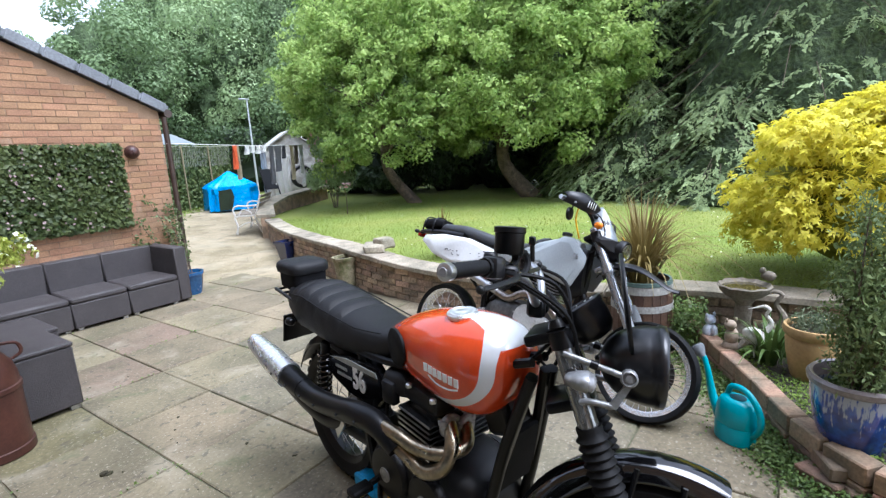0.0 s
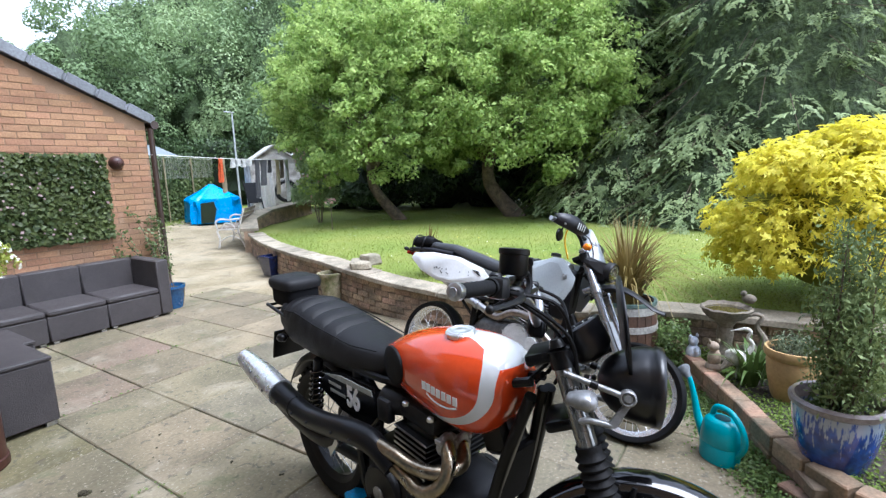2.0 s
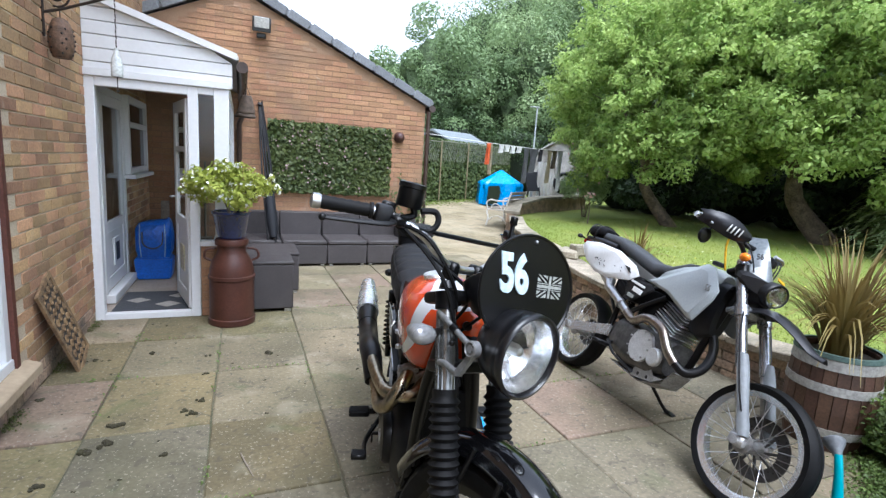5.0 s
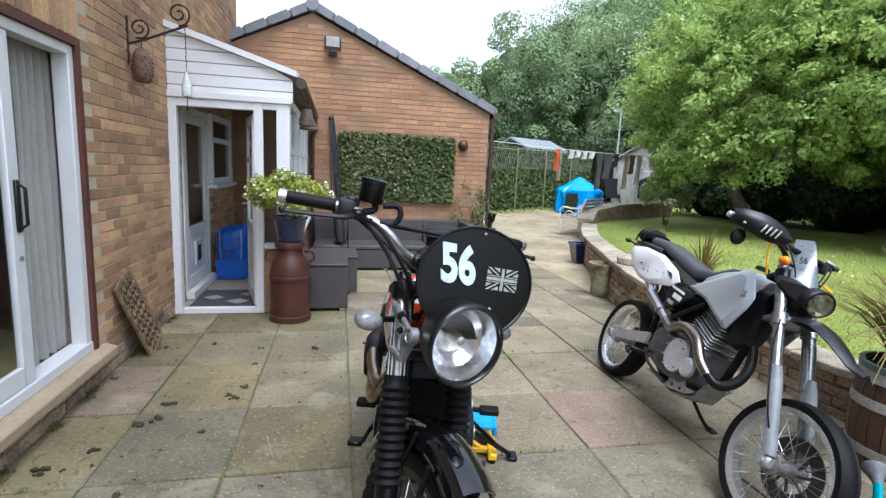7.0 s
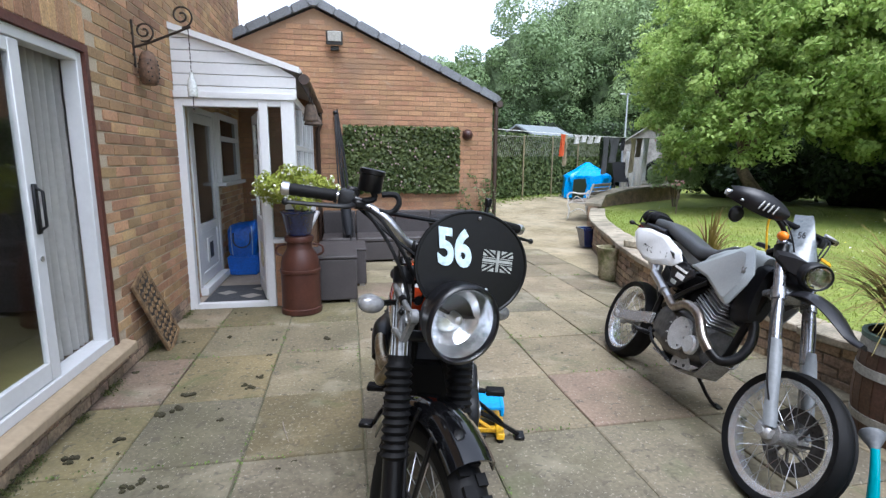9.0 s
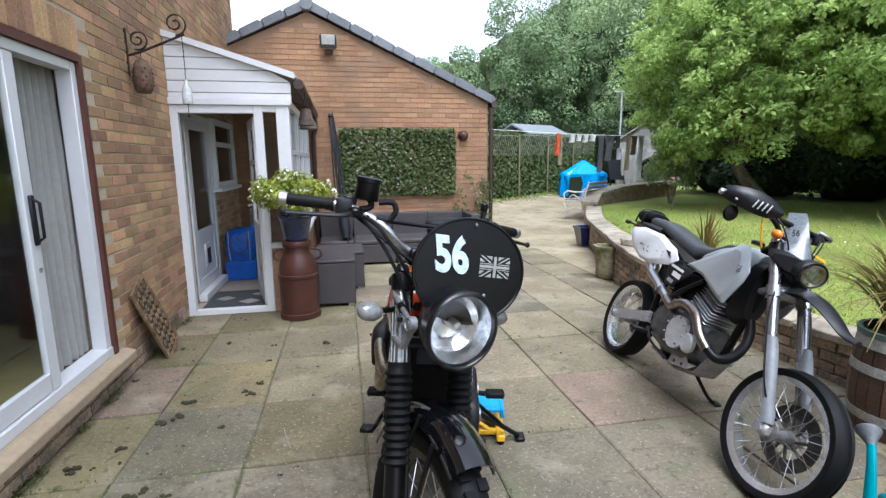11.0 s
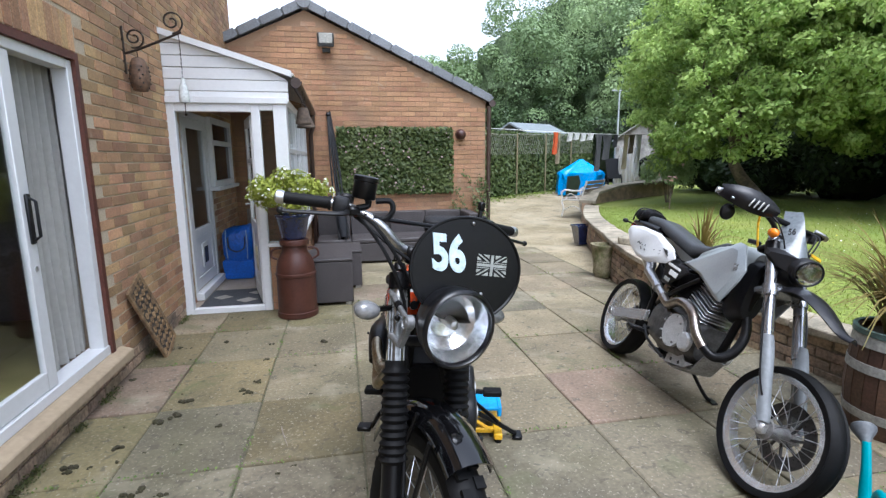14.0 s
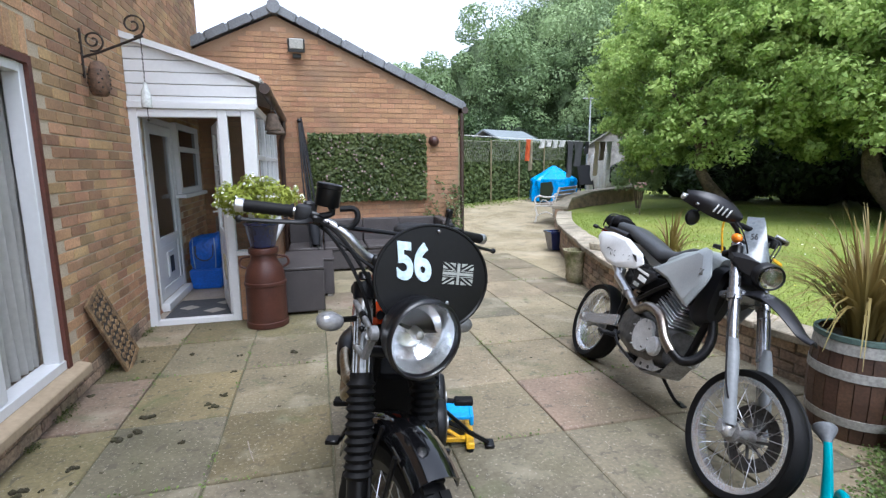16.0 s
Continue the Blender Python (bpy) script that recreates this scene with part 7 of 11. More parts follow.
rb = random.Random(6)
s = 0.0
while s < ARC[-1] - 0.2:
    ln = rb.uniform(0.42, 0.62)
    e = min(s + ln, ARC[-1])
    q = B()
    secs = []
    for k in range(4):
        p, z, d, n_ = on_wall(s + 0.006 + (e - s - 0.012) * k / 3)
        a, b = p - n_ * 0.05, p + n_ * 0.26
        secs.append([(a.x, a.y, z - 0.058), (a.x, a.y, z), (b.x, b.y, z + 0.004), (b.x, b.y, z - 0.058)])
    loft(q, secs)
    lift = rb.uniform(-0.004, 0.006)
    for v in q.verts:
        v.co += Vector((rb.uniform(-.006, .006), rb.uniform(-.006, .006), lift + rb.uniform(-.003, .003)))
    bmesh.ops.bevel(q, geom=list(q.edges), offset=0.008, segments=1, affect="EDGES")
    part("coping_stone", q, "stone", garden_wall, smooth=0)
    s = e

# upper wall beside the drive, by the shed
bm = B()
loft(bm, [[(x, y, 0.0), (x, y, z), (x + 0.12, y - 0.2, z), (x + 0.12, y - 0.2, 0.0)] for x, y, z in ((4.75, 10.95, 0.50), (5.2, 11.6, 0.66), (6.2, 12.3, 0.76), (7.4, 12.9, 0.80), (8.6, 13.4, 0.82))])
tagged(part("wall_upper", bm, "brick_old", smooth=0), "low stone wall stepping up beside the drive", "wall", kind="structure")
bm = B()
loft(bm, [[(x - 0.05, y + 0.05, z), (x - 0.05, y + 0.05, z + 0.06), (x + 0.18, y - 0.28, z + 0.06), (x + 0.18, y - 0.28, z)] for x, y, z in ((4.75, 10.95, 0.50), (5.2, 11.6, 0.66), (6.2, 12.3, 0.76), (7.4, 12.9, 0.80), (8.6, 13.4, 0.82))])
tagged(part("coping_upper", bm, "stone", smooth=0), "flat stone coping on the upper wall", "coping", kind="structure")

# stones and small things on the wall
for (x, y, z, r, lab, sd_) in ((2.78, 5.75, 0.53, (0.17, 0.13, 0.055), "flat grey rockery stone on the wall", 1), (2.86, 5.66, 0.58, (0.11, 0.10, 0.065), "square grey stone resting on another stone", 2)):
    q = B()
    box(q, (x, y, z), tuple(2 * k for k in r), 0.02, Matrix.Rotation(sd_ * 0.7, 4, "Z"))
    bmesh.ops.subdivide_edges(q, edges=list(q.edges), cuts=1)
    for v in q.verts:
        v.co += 0.02 * Vector((noise.noise(v.co * 9), noise.noise(v.co * 9 + Vector((5, 0, 0))), 0.6 * noise.noise(v.co * 9 + Vector((0, 5, 0)))))
    tagged(part("rockery_stone", q, "stone", smooth=0), lab, "stone", "stones on the wall")
# stone wall planter (carved basket) against the wall
pl = thing("wall_planter", Matrix.Translation((2.62, 6.14, 0.0)), "mossy carved stone planter standing against the garden wall", "planter")
q = B()
lathe(q, [(0.10, 0.0), (0.12, 0.05), (0.115, 0.12), (0.145, 0.3), (0.15, 0.36), (0.165, 0.38), (0.165, 0.42), (0.135, 0.42), (0.13, 0.37)], 20, cap1=False)
for v in q.verts:
    v.co += 0.012 * Vector((noise.noise(v.co * 14), noise.noise(v.co * 14 + Vector((3, 0, 0))), 0))
mat("planter_moss", (0.29, 0.25, 0.16), 0.95, col2=(0.10, 0.105, 0.035), s1=11, s2=60, amt=0.9, fine=0.3, bump=1.0)
part("bowl", q, "planter_moss", pl)
q = B()
lathe(q, [(0.132, 0.38), (0, 0.39)], 12)
part("soil_fill", q, "soil", pl)
# small blue pot by the wall
pt = thing("plant_pot", Matrix.Translation((3.52, 8.50, 0)), "small square navy pot against the garden wall", "plant pot")
q = B()
loft(q, [[(sx * r, sy * r, z) for sx, sy in ((-1, -1), (1, -1), (1, 1), (-1, 1))] for r, z in ((0.09, 0), (0.14, 0.30), (0.155, 0.305), (0.155, 0.34), (0.13, 0.34), (0.12, 0.3))])
part("pot", q, "glaze_navy", pt)

# ---- barrel planter with strap leaves ----
mat("barrel_wood", (0.105, 0.054, 0.034), 0.6, col2=(0.05, 0.027, 0.018), s1=8, s2=70, amt=0.8, fine=0.25, bump=0.3, rnd=0.2)
mat("hoop", (0.42, 0.41, 0.38), 0.6, 0.2, col2=(0.27, 0.26, 0.24), s1=10, s2=60, bump=0.2)
BAR = (2.3, 2.40)
br = thing("half_barrel", Matrix.Translation((*BAR, 0)) @ Matrix.Diagonal((0.86, 0.86, 0.92, 1)), "dark wooden barrel planter with grey steel hoops", "barrel")
prof = [(0.235, 0.0), (0.262, 0.12), (0.275, 0.26), (0.272, 0.4), (0.258, 0.56), (0.25, 0.62)]
for k in range(22):
    a0, a1 = 2 * math.pi * k / 22 + 0.01, 2 * math.pi * (k + 1) / 22 - 0.01
    q = B()
    loft(q, [[(r * math.cos(a0), r * math.sin(a0), z), (r * math.cos(a1), r * math.sin(a1), z), ((r - 0.025) * math.cos(a1), (r - 0.025) * math.sin(a1), z), ((r - 0.025) * math.cos(a0), (r - 0.025) * math.sin(a0), z)] for r, z in prof])
    part("stave", q, "barrel_wood", br, smooth=0)
for z0, z1 in ((0.10, 0.155), (0.385, 0.44), (0.535, 0.60)):
    q = B()
    ra, rb_ = (float(np.interp(z, [p[1] for p in prof], [p[0] for p in prof])) + 0.004 for z in (z0, z1))
    lathe(q, [(ra, z0), (rb_, z1), (rb_ - 0.006, z1), (ra - 0.006, z0)], 44, cap0=False, cap1=False)
    part("hoop", q, "hoop", br, "dull steel hoop")
q = B()
lathe(q, [(0.228, 0.585), (0.0, 0.59)], 20)
part("soil_fill", q, "soil", br)
q = B()
lathe(q, [(0.235, 0.60), (0.262, 0.605), (0.262, 0.635), (0.235, 0.635)], 32, cap0=False, cap1=False)
mat("rim_green", (0.13, 0.20, 0.18), 0.6, bump=0.1)
part("liner_rim", q, "rim_green", br, "grey-green liner rim")
leafmat("strap", (0.13, 0.055, 0.026), (0.25, 0.22, 0.06), trans=0.25)


def strap_plant(name, x, y, z, n, ln, label, spread=1.0, seed=1, wid=0.02, material="strap"):
    rr_ = random.Random(seed)
    t_ = thing(name, Matrix.Translation((x, y, z)), label, "plant")
    for k in range(n):
        vs, fs = [], []
        a = rr_.uniform(0, 2 * math.pi)
        lean = rr_.uniform(0.1, 1.0) ** 1.2 * spread
        L_ = ln * rr_.uniform(0.6, 1.1)
        w_ = wid * rr_.uniform(0.6, 1.2)
        da = Vector((math.cos(a), math.sin(a), 0))
        sd2 = Vector((-math.sin(a), math.cos(a), 0))
        base = da * rr_.uniform(0, 0.09)
        n0 = len(vs)
        for i in range(7):
            t = i / 6
            th = lean * (0.35 + 0.95 * t * t)
            p = base + da * (L_ * t * math.sin(th * 0.9)) + Vector((0, 0, L_ * t * math.cos(th * 0.9)))
            ww = w_ * (1 - t ** 2.2) * (0.5 + 0.5 * min(1, t * 4)) + 0.001
            for sgn, dz in ((-1, 0.25), (0, 0), (1, 0.25)):
                vs.append(tuple(p + sd2 * ww * sgn + Vector((0, 0, dz * ww))))
        for i in range(6):
            for j in range(2):
                b = n0 + i * 3 + j
                fs.append((b, b + 1, b + 4, b + 3))
        raw("leaf", vs, fs, material, t_, smooth=60)
    return t_


strap_plant("phormium", BAR[0], BAR[1], 0.53, 290, 0.70, "bronze and green strap-leaved plant growing in the barrel", 1.27, 4, 0.0095)
strap_plant("strap_plant", 3.05, 4.9, 0.42, 60, 0.6, "bronze strap-leaved plant behind the wall", 1.0, 6, 0.012)

# ---- raised bed with brick edging ----
KERB = [(2.52, 2.06), (2.12, 1.84), (1.62, 1.56), (1.13, 1.30), (0.86, 1.02), (0.72, 0.6), (0.66, 0.0)]
bm = B()
ring = [(x, y) for x, y in KERB] + [(2.6, 0.0), (2.6, 2.06)]
loft(bm, [[(x, y, -0.02) for x, y in ring], [(x, y, 0.17) for x, y in ring]])
tagged(part("flower_bed", bm, "soil", smooth=0), "raised bed of dark soil behind brick edging", "flower bed", kind="structure")
KP = smooth_path([(x, y, 0) for x, y in KERB], 8)
KA = [0.0]
for a, b in zip(KP, KP[1:]):
    KA.append(KA[-1] + (b - a).length)
edging = thing("brick_edging", None, "row of worn paving bricks edging the bed", "edging", kind="structure")
mat("edge_brick", (0.31, 0.185, 0.115), 0.85, col2=(0.15, 0.12, 0.08), s1=6, s2=60, amt=0.9, bump=0.6, rnd=0.3)
s = 0.0
rb = random.Random(9)
while s < KA[-1] - 0.2:
    t = s + 0.105
    i = min(max(int(np.searchsorted(KA, t)) - 1, 0), len(KA) - 2)
    p = KP[i].lerp(KP[i + 1], (t - KA[i]) / (KA[i + 1] - KA[i]))
    d = (KP[i + 1] - KP[i]).normalized()
    for lvl in (0, 1):
        q = B()
        rot = Matrix.Rotation(math.atan2(d.y, d.x) + rb.uniform(-.04, .04), 4, "Z") @ Matrix.Rotation(rb.uniform(-.03, .03), 4, "X")
        box(q, (p.x, p.y, 0.055 + lvl * 0.105), (0.205, 0.105, 0.10), 0.007, rot)
        part("brick", q, "edge_brick", edging, smooth=0)
    s += 0.214
# creeping green between slabs and edging
leafmat("creeper", (0.065, 0.11, 0.024), (0.17, 0.24, 0.06))
leafmat("moss_leaf", (0.08, 0.135, 0.02), (0.20, 0.27, 0.05), spec=0.15)
gc = thing("ground_cover", None, "mat of creeping green between the slabs and the brick edging", "ground cover", kind="stuff")
rgc = np.random.default_rng(31)
n = 17000
t = rgc.random(n) ** 0.9
cx = np.interp(t, np.linspace(0, 1, len(KERB)), [k[0] for k in KERB])
cy = np.interp(t, np.linspace(0, 1, len(KERB)), [k[1] for k in KERB])
offd = np.abs(rgc.normal(size=n)) * 0.10 + 0.05
P_ = np.column_stack([cx - offd * 0.5, cy + offd * 0.9, np.maximum(0.01, 0.10 * rgc.random(n) * (1 - offd / 0.4))])
leaf_mesh("creeper_leaves", P_, rgc.normal(size=(n, 3)) * 0.5 + np.array([0, 0, 1]), 0.018, "creeper", gc, aspect=0.75, seed=8)
n = 2500
P_ = np.column_stack([rgc.uniform(2.2, 2.6, n), rgc.uniform(1.95, 2.3, n), 0.12 + 0.28 * rgc.random(n) ** 2])
leaf_mesh("creeper_leaves", P_, rgc.normal(size=(n, 3)) * 0.5 + np.array([-.3, 0, 1]), 0.03, "creeper", gc, aspect=0.7, seed=18)
leafmat("bed_leaf", (0.05, 0.10, 0.022), (0.15, 0.22, 0.055))
n = 32000
P_ = np.column_stack([rgc.uniform(0.7, 2.55, n), rgc.uniform(0.02, 1.9, n), 0.172 + 0.025 * rgc.random(n) ** 2])
edge_y = np.interp(P_[:, 0], [0.66, 0.72, 0.86, 1.13, 1.62, 2.12, 2.52], [0.0, 0.6, 1.02, 1.30, 1.56, 1.84, 2.06])
P_ = P_[(P_[:, 1] < edge_y - 0.07) & (np.sin(P_[:, 0] * 9) + np.cos(P_[:, 1] * 11) + rgc.normal(size=n) * 0.7 > -0.9)]
leaf_mesh("moss_leaves", P_, rgc.normal(size=P_.shape) * 0.5 + np.array([0, 0, 1]), 0.016, "moss_leaf", gc, aspect=0.8, seed=38)
strap_plant("lily_clump", 1.98, 1.52, 0.16, 42, 0.34, "clump of fresh green strap leaves in the bed", 1.1, 12, 0.016, "bed_leaf")
strap_plant("lily_clump", 2.12, 1.42, 0.16, 36, 0.3, "clump of green strap leaves behind the heron", 1.1, 13, 0.014, "bed_leaf")

# bird bath with a bird on the rim
bb = thing("bird_bath", Matrix.Translation((2.33, 1.70, 0.165)) @ Matrix.Diagonal((0.82, 0.82, 0.93, 1)), "mossy cast stone bird bath on a carved pedestal", "bird bath")
q = B()
lathe(q, [(0.13, 0), (0.135, 0.05), (0.09, 0.08), (0.062, 0.16), (0.072, 0.24), (0.06, 0.3), (0.09, 0.34), (0.1, 0.36)], 20)
part("pedestal", q, "stone_dark", bb)
q = B()
lathe(q, [(0.09, 0.355), (0.15, 0.375), (0.2, 0.42), (0.215, 0.455), (0.2, 0.465), (0.17, 0.435), (0.0, 0.41)], 28)
for v in q.verts:
    v.co += 0.01 * Vector((noise.noise(v.co * 20), noise.noise(v.co * 20 + Vector((3, 0, 0))), noise.noise(v.co * 20 + Vector((0, 3, 0)))))
part("bowl", q, "stone_dark", bb)
q = B()
lathe(q, [(0.178, 0.438), (0.0, 0.4385)], 24)
mat("water", (0.06, 0.05, 0.02), 0.05, amt=0.2, bump=0.0)
part("water", q, "water", bb, "shallow brown water", 0)
q = B()
blob(q, (0.09, -0.17, 0.52), (0.035, 0.06, 0.04), 2, 0.1)
blob(q, (0.09, -0.125, 0.56), 0.026, 2)
part("stone_bird", q, "stone_dark", bb, "small stone bird on the rim")
# statues in the bed: one plain mesh each
mat("statue_white", (0.55, 0.57, 0.6), 0.5, col2=(0.28, 0.33, 0.45), s1=30, s2=60, amt=0.7, bump=0.1)
mat("statue_stone", (0.33, 0.26, 0.19), 0.85, col2=(0.2, 0.16, 0.12), s1=15, s2=60, bump=0.5)
mat("heron_white", (0.6, 0.58, 0.52), 0.6, col2=(0.4, 0.38, 0.33), s1=10, bump=0.1)
q = B()
x, y, z = 2.26, 1.90, 0.165
blob(q, (x, y, z + 0.06), (0.062, 0.055, 0.065), 2)
blob(q, (x, y, z + 0.15), (0.042, 0.038, 0.04), 2)
blob(q, (x - 0.03, y + 0.02, z + 0.19), (0.012, 0.012, 0.02), 1)
blob(q, (x + 0.03, y - 0.02, z + 0.19), (0.012, 0.012, 0.02), 1)
blob(q, (x - 0.05, y - 0.03, z + 0.09), (0.02, 0.02, 0.04), 1)
tagged(part("cow_figurine", q, "statue_white"), "small white and blue glazed sitting animal figurine", "figurine")
q = B()
x, y, z = 2.04, 1.74, 0.165
blob(q, (x, y, z + 0.05), (0.055, 0.06, 0.055), 2, 0.1)
blob(q, (x, y, z + 0.12), (0.045, 0.045, 0.07), 2, 0.1)
blob(q, (x - 0.01, y + 0.01, z + 0.21), (0.04, 0.04, 0.038), 2, 0.1)
blob(q, (x - 0.03, y + 0.03, z + 0.245), (0.01, 0.01, 0.02), 1)
blob(q, (x + 0.02, y - 0.02, z + 0.245), (0.01, 0.01, 0.02), 1)
blob(q, (x - 0.04, y + 0.01, z + 0.03), (0.03, 0.03, 0.025), 1)
tagged(part("stone_figurine", q, "statue_stone"), "buff stone sitting animal statue on the edging", "statue")
q = B()
x, y, z = 2.02, 1.60, 0.165
blob(q, (x, y, z + 0.15), (0.045, 0.085, 0.06), 2, 0, Matrix.Rotation(0.5, 4, "X"))
tube(q, [(x, y - 0.06, z + 0.20), (x + 0.005, y - 0.085, z + 0.26), (x, y - 0.055, z + 0.31), (x, y - 0.07, z + 0.35), (x, y - 0.04, z + 0.37)], [0.022, 0.014, 0.011, 0.012, 0.015], 8, 4)
tube(q, [(x, y - 0.04, z + 0.37), (x - 0.005, y + 0.05, z + 0.34)], [0.012, 0.002], 6)
tube(q, [(x, y + 0.05, z + 0.12), (x, y + 0.11, z + 0.03)], [0.03, 0.005], 6)
for sx in (-0.015, 0.015):
    cyl(q, (x + sx, y, z + 0.11), (x + sx, y, z - 0.01), 0.005, seg=6)
tagged(part("heron_statue", q, "heron_white"), "white standing heron statue with a bent neck", "statue")
# second, dark heron behind the bird bath
q = B()
x, y = 2.28, 1.50
tube(q, [(x, y, 0.28), (x, y - 0.05, 0.38), (x, y, 0.48), (x, y - 0.03, 0.55), (x, y + 0.01, 0.57), (x - 0.01, y + 0.08, 0.54)], [0.045, 0.028, 0.016, 0.014, 0.014, 0.003], 8, 4)
blob(q, (x, y + 0.02, 0.29), (0.05, 0.09, 0.06), 2)
cyl(q, (x, y, 0.26), (x, y, 0.16), 0.01, seg=6)
tagged(part("heron_statue", q, "stone_dark"), "dark stone heron statue beside the bird bath", "statue")

# terracotta pot
mat("terracotta", (0.42, 0.27, 0.105), 0.75, col2=(0.32, 0.20, 0.085), s1=5, s2=50, amt=0.8, fine=0.12, bump=0.2)
tp = thing("terracotta_pot", Matrix.Translation((1.85, 1.29, 0.165)) @ Matrix.Diagonal((0.86, 0.86, 1.0, 1)), "large honey-coloured terracotta pot in the bed", "plant pot")
q = B()
lathe(q, [(0.12, 0), (0.135, 0.03), (0.165, 0.16), (0.175, 0.25), (0.168, 0.27), (0.186, 0.285), (0.195, 0.31), (0.186, 0.335), (0.17, 0.335), (0.165, 0.29)], 36, cap1=False)
part("pot", q, "terracotta", tp)
q = B()
lathe(q, [(0.168, 0.3), (0.0, 0.31)], 16)
part("soil_fill", q, "soil", tp)
leafmat("herb", (0.07, 0.10, 0.05), (0.20, 0.23, 0.13))
hb = thing("herb_plant", Matrix.Translation((1.85, 1.29, 0.47)) @ Matrix.Diagonal((0.84, 0.84, 1.1, 1)), "wispy grey-green herbs growing in the terracotta pot", "plant")
cl = [((0.11 * math.cos(a), 0.11 * math.sin(a), 0.04), (0.07, 0.07, 0.07)) for a in (0, 1.2, 2.4, 3.5, 4.7, 5.5)] + [((0, 0, 0.06), (0.09, 0.09, 0.09))]
P_, N_ = clump_points(cl, 150, 51, 0.1)
leaf_mesh("leaves", P_, N_, 0.035, "herb", hb, aspect=0.25, seed=5)

# blue glazed pot on loose bricks with a spindly conifer
def drip_glaze():
    """Deep blue glaze with pale drips running down from the rim."""
    m = mat("glaze_drip", (0.006, 0.022, 0.14), 0.14, col2=(0.014, 0.065, 0.33), s1=22, s2=60, amt=0.9, fine=0.2, bump=0.06, coat=0.6)
    N, L = m.node_tree.nodes, m.node_tree.links
    bs = N["Principled BSDF"]
    co = N.new("ShaderNodeTexCoord")
    mpg = N.new("ShaderNodeMapping")
    mpg.inputs["Scale"].default_value = (46, 46, 13)
    L.new(co.outputs["Object"], mpg.inputs["Vector"])
    nz = N.new("ShaderNodeTexNoise")
    nz.inputs["Scale"].default_value = 1.0
    nz.inputs["Detail"].default_value = 3
    L.new(mpg.outputs["Vector"], nz.inputs["Vector"])
    sx = N.new("ShaderNodeSeparateXYZ")
    L.new(co.outputs["Object"], sx.inputs[0])
    ad = N.new("ShaderNodeMath")
    ad.operation = "MULTIPLY_ADD"
    ad.inputs[1].default_value = 1.6
    L.new(sx.outputs[2], ad.inputs[0])
    L.new(nz.outputs["Fac"], ad.inputs[2])
    mr = N.new("ShaderNodeMapRange")
    mr.inputs["From Min"].default_value, mr.inputs["From Max"].default_value = 0.93, 1.01
    L.new(ad.outputs[0], mr.inputs["Value"])
    mx = N.new("ShaderNodeMix")
    mx.data_type = "RGBA"
    L.new(mr.outputs["Result"], mx.inputs[0])
    L.new(bs.inputs["Base Color"].links[0].from_socket, mx.inputs[6])
    mx.inputs[7].default_value = (0.24, 0.28, 0.36, 1)
    L.new(mx.outputs[2], bs.inputs["Base Color"])


drip_glaze()
BP = (1.13, 1.14)
gp = thing("glazed_pot", Matrix.Translation((*BP, 0.135)) @ Matrix.Diagonal((0.70, 0.70, 0.93, 1)), "large blue drip-glazed pot with a brown rim standing on loose bricks", "plant pot")
q = B()
lathe(q, [(0.15, 0), (0.175, 0.02), (0.23, 0.15), (0.262, 0.28), (0.268, 0.36), (0.258, 0.365)], 40, cap1=False)
part("pot", q, "glaze_drip", gp)
q = B()
lathe(q, [(0.266, 0.358), (0.284, 0.37), (0.288, 0.395), (0.272, 0.41), (0.25, 0.405), (0.245, 0.33)], 40, cap0=False, cap1=False)
mat("glaze_rim", (0.11, 0.085, 0.075), 0.35, col2=(0.2, 0.19, 0.2), s1=12, amt=0.7, bump=0.1, coat=0.3)
part("rim", q, "glaze_rim", gp, "brown unglazed rim")
q = B()
lathe(q, [(0.25, 0.30), (0.0, 0.315)], 18)
part("soil_fill", q, "soil", gp)
rb = random.Random(3)
for k, (x, y, z, rz) in enumerate(((1.03, 1.18, 0.04, 0.5), (1.08, 1.02, 0.04, 1.2), (1.28, 0.98, 0.10, 0.2), (0.98, 0.92, 0.04, 0.1), (0.92, 1.08, 0.04, 2.0), (1.15, 1.12, 0.10, 0.9), (1.1, 0.95, 0.10, 0.3), (1.27, 1.17, 0.10, 1.8), (0.95, 1.25, 0.04, 0.9), (0.99, 1.22, 0.115, 0.4))):
    q = B()
    box(q, (x, y, z), (0.21, 0.105, 0.07), 0.008, Matrix.Rotation(rz, 4, "Z"))
    tagged(part("loose_brick", q, "edge_brick", smooth=0), "loose worn brick under the glazed pot", "brick", "loose bricks")
leafmat("conifer_grey", (0.10, 0.145, 0.05), (0.25, 0.31, 0.12), spec=0.2)
sp = thing("potted_conifer", Matrix.Translation((*BP, 0.42)) @ Matrix.Diagonal((0.78, 0.78, 1.0, 1)), "spindly grey-green conifer growing in the blue pot", "conifer")
q = B()
stems = []
rr = random.Random(8)
for k in range(19):
    a = rr.uniform(0, 6.28)
    tip = Vector((0.32 * math.cos(a) * rr.random(), 0.32 * math.sin(a) * rr.random() - 0.10, rr.uniform(0.36, 0.92)))
    pts = [Vector((0.04 * math.cos(a), 0.04 * math.sin(a), 0)), tip * 0.5 + Vector((rr.uniform(-.05, .05), rr.uniform(-.05, .05), 0)), tip]
    tube(q, pts, [0.011, 0.007, 0.003], 6, 4)
    stems += smooth_path(pts, 12)[6:]
part("stem_tangle", q, "bark", sp)["kind"] = "stuff"
S_ = np.array([tuple(p) for p in stems])
rgx = np.random.default_rng(4)
P_ = np.concatenate([S_ + rgx.normal(size=S_.shape) * 0.06 for _ in range(19)])
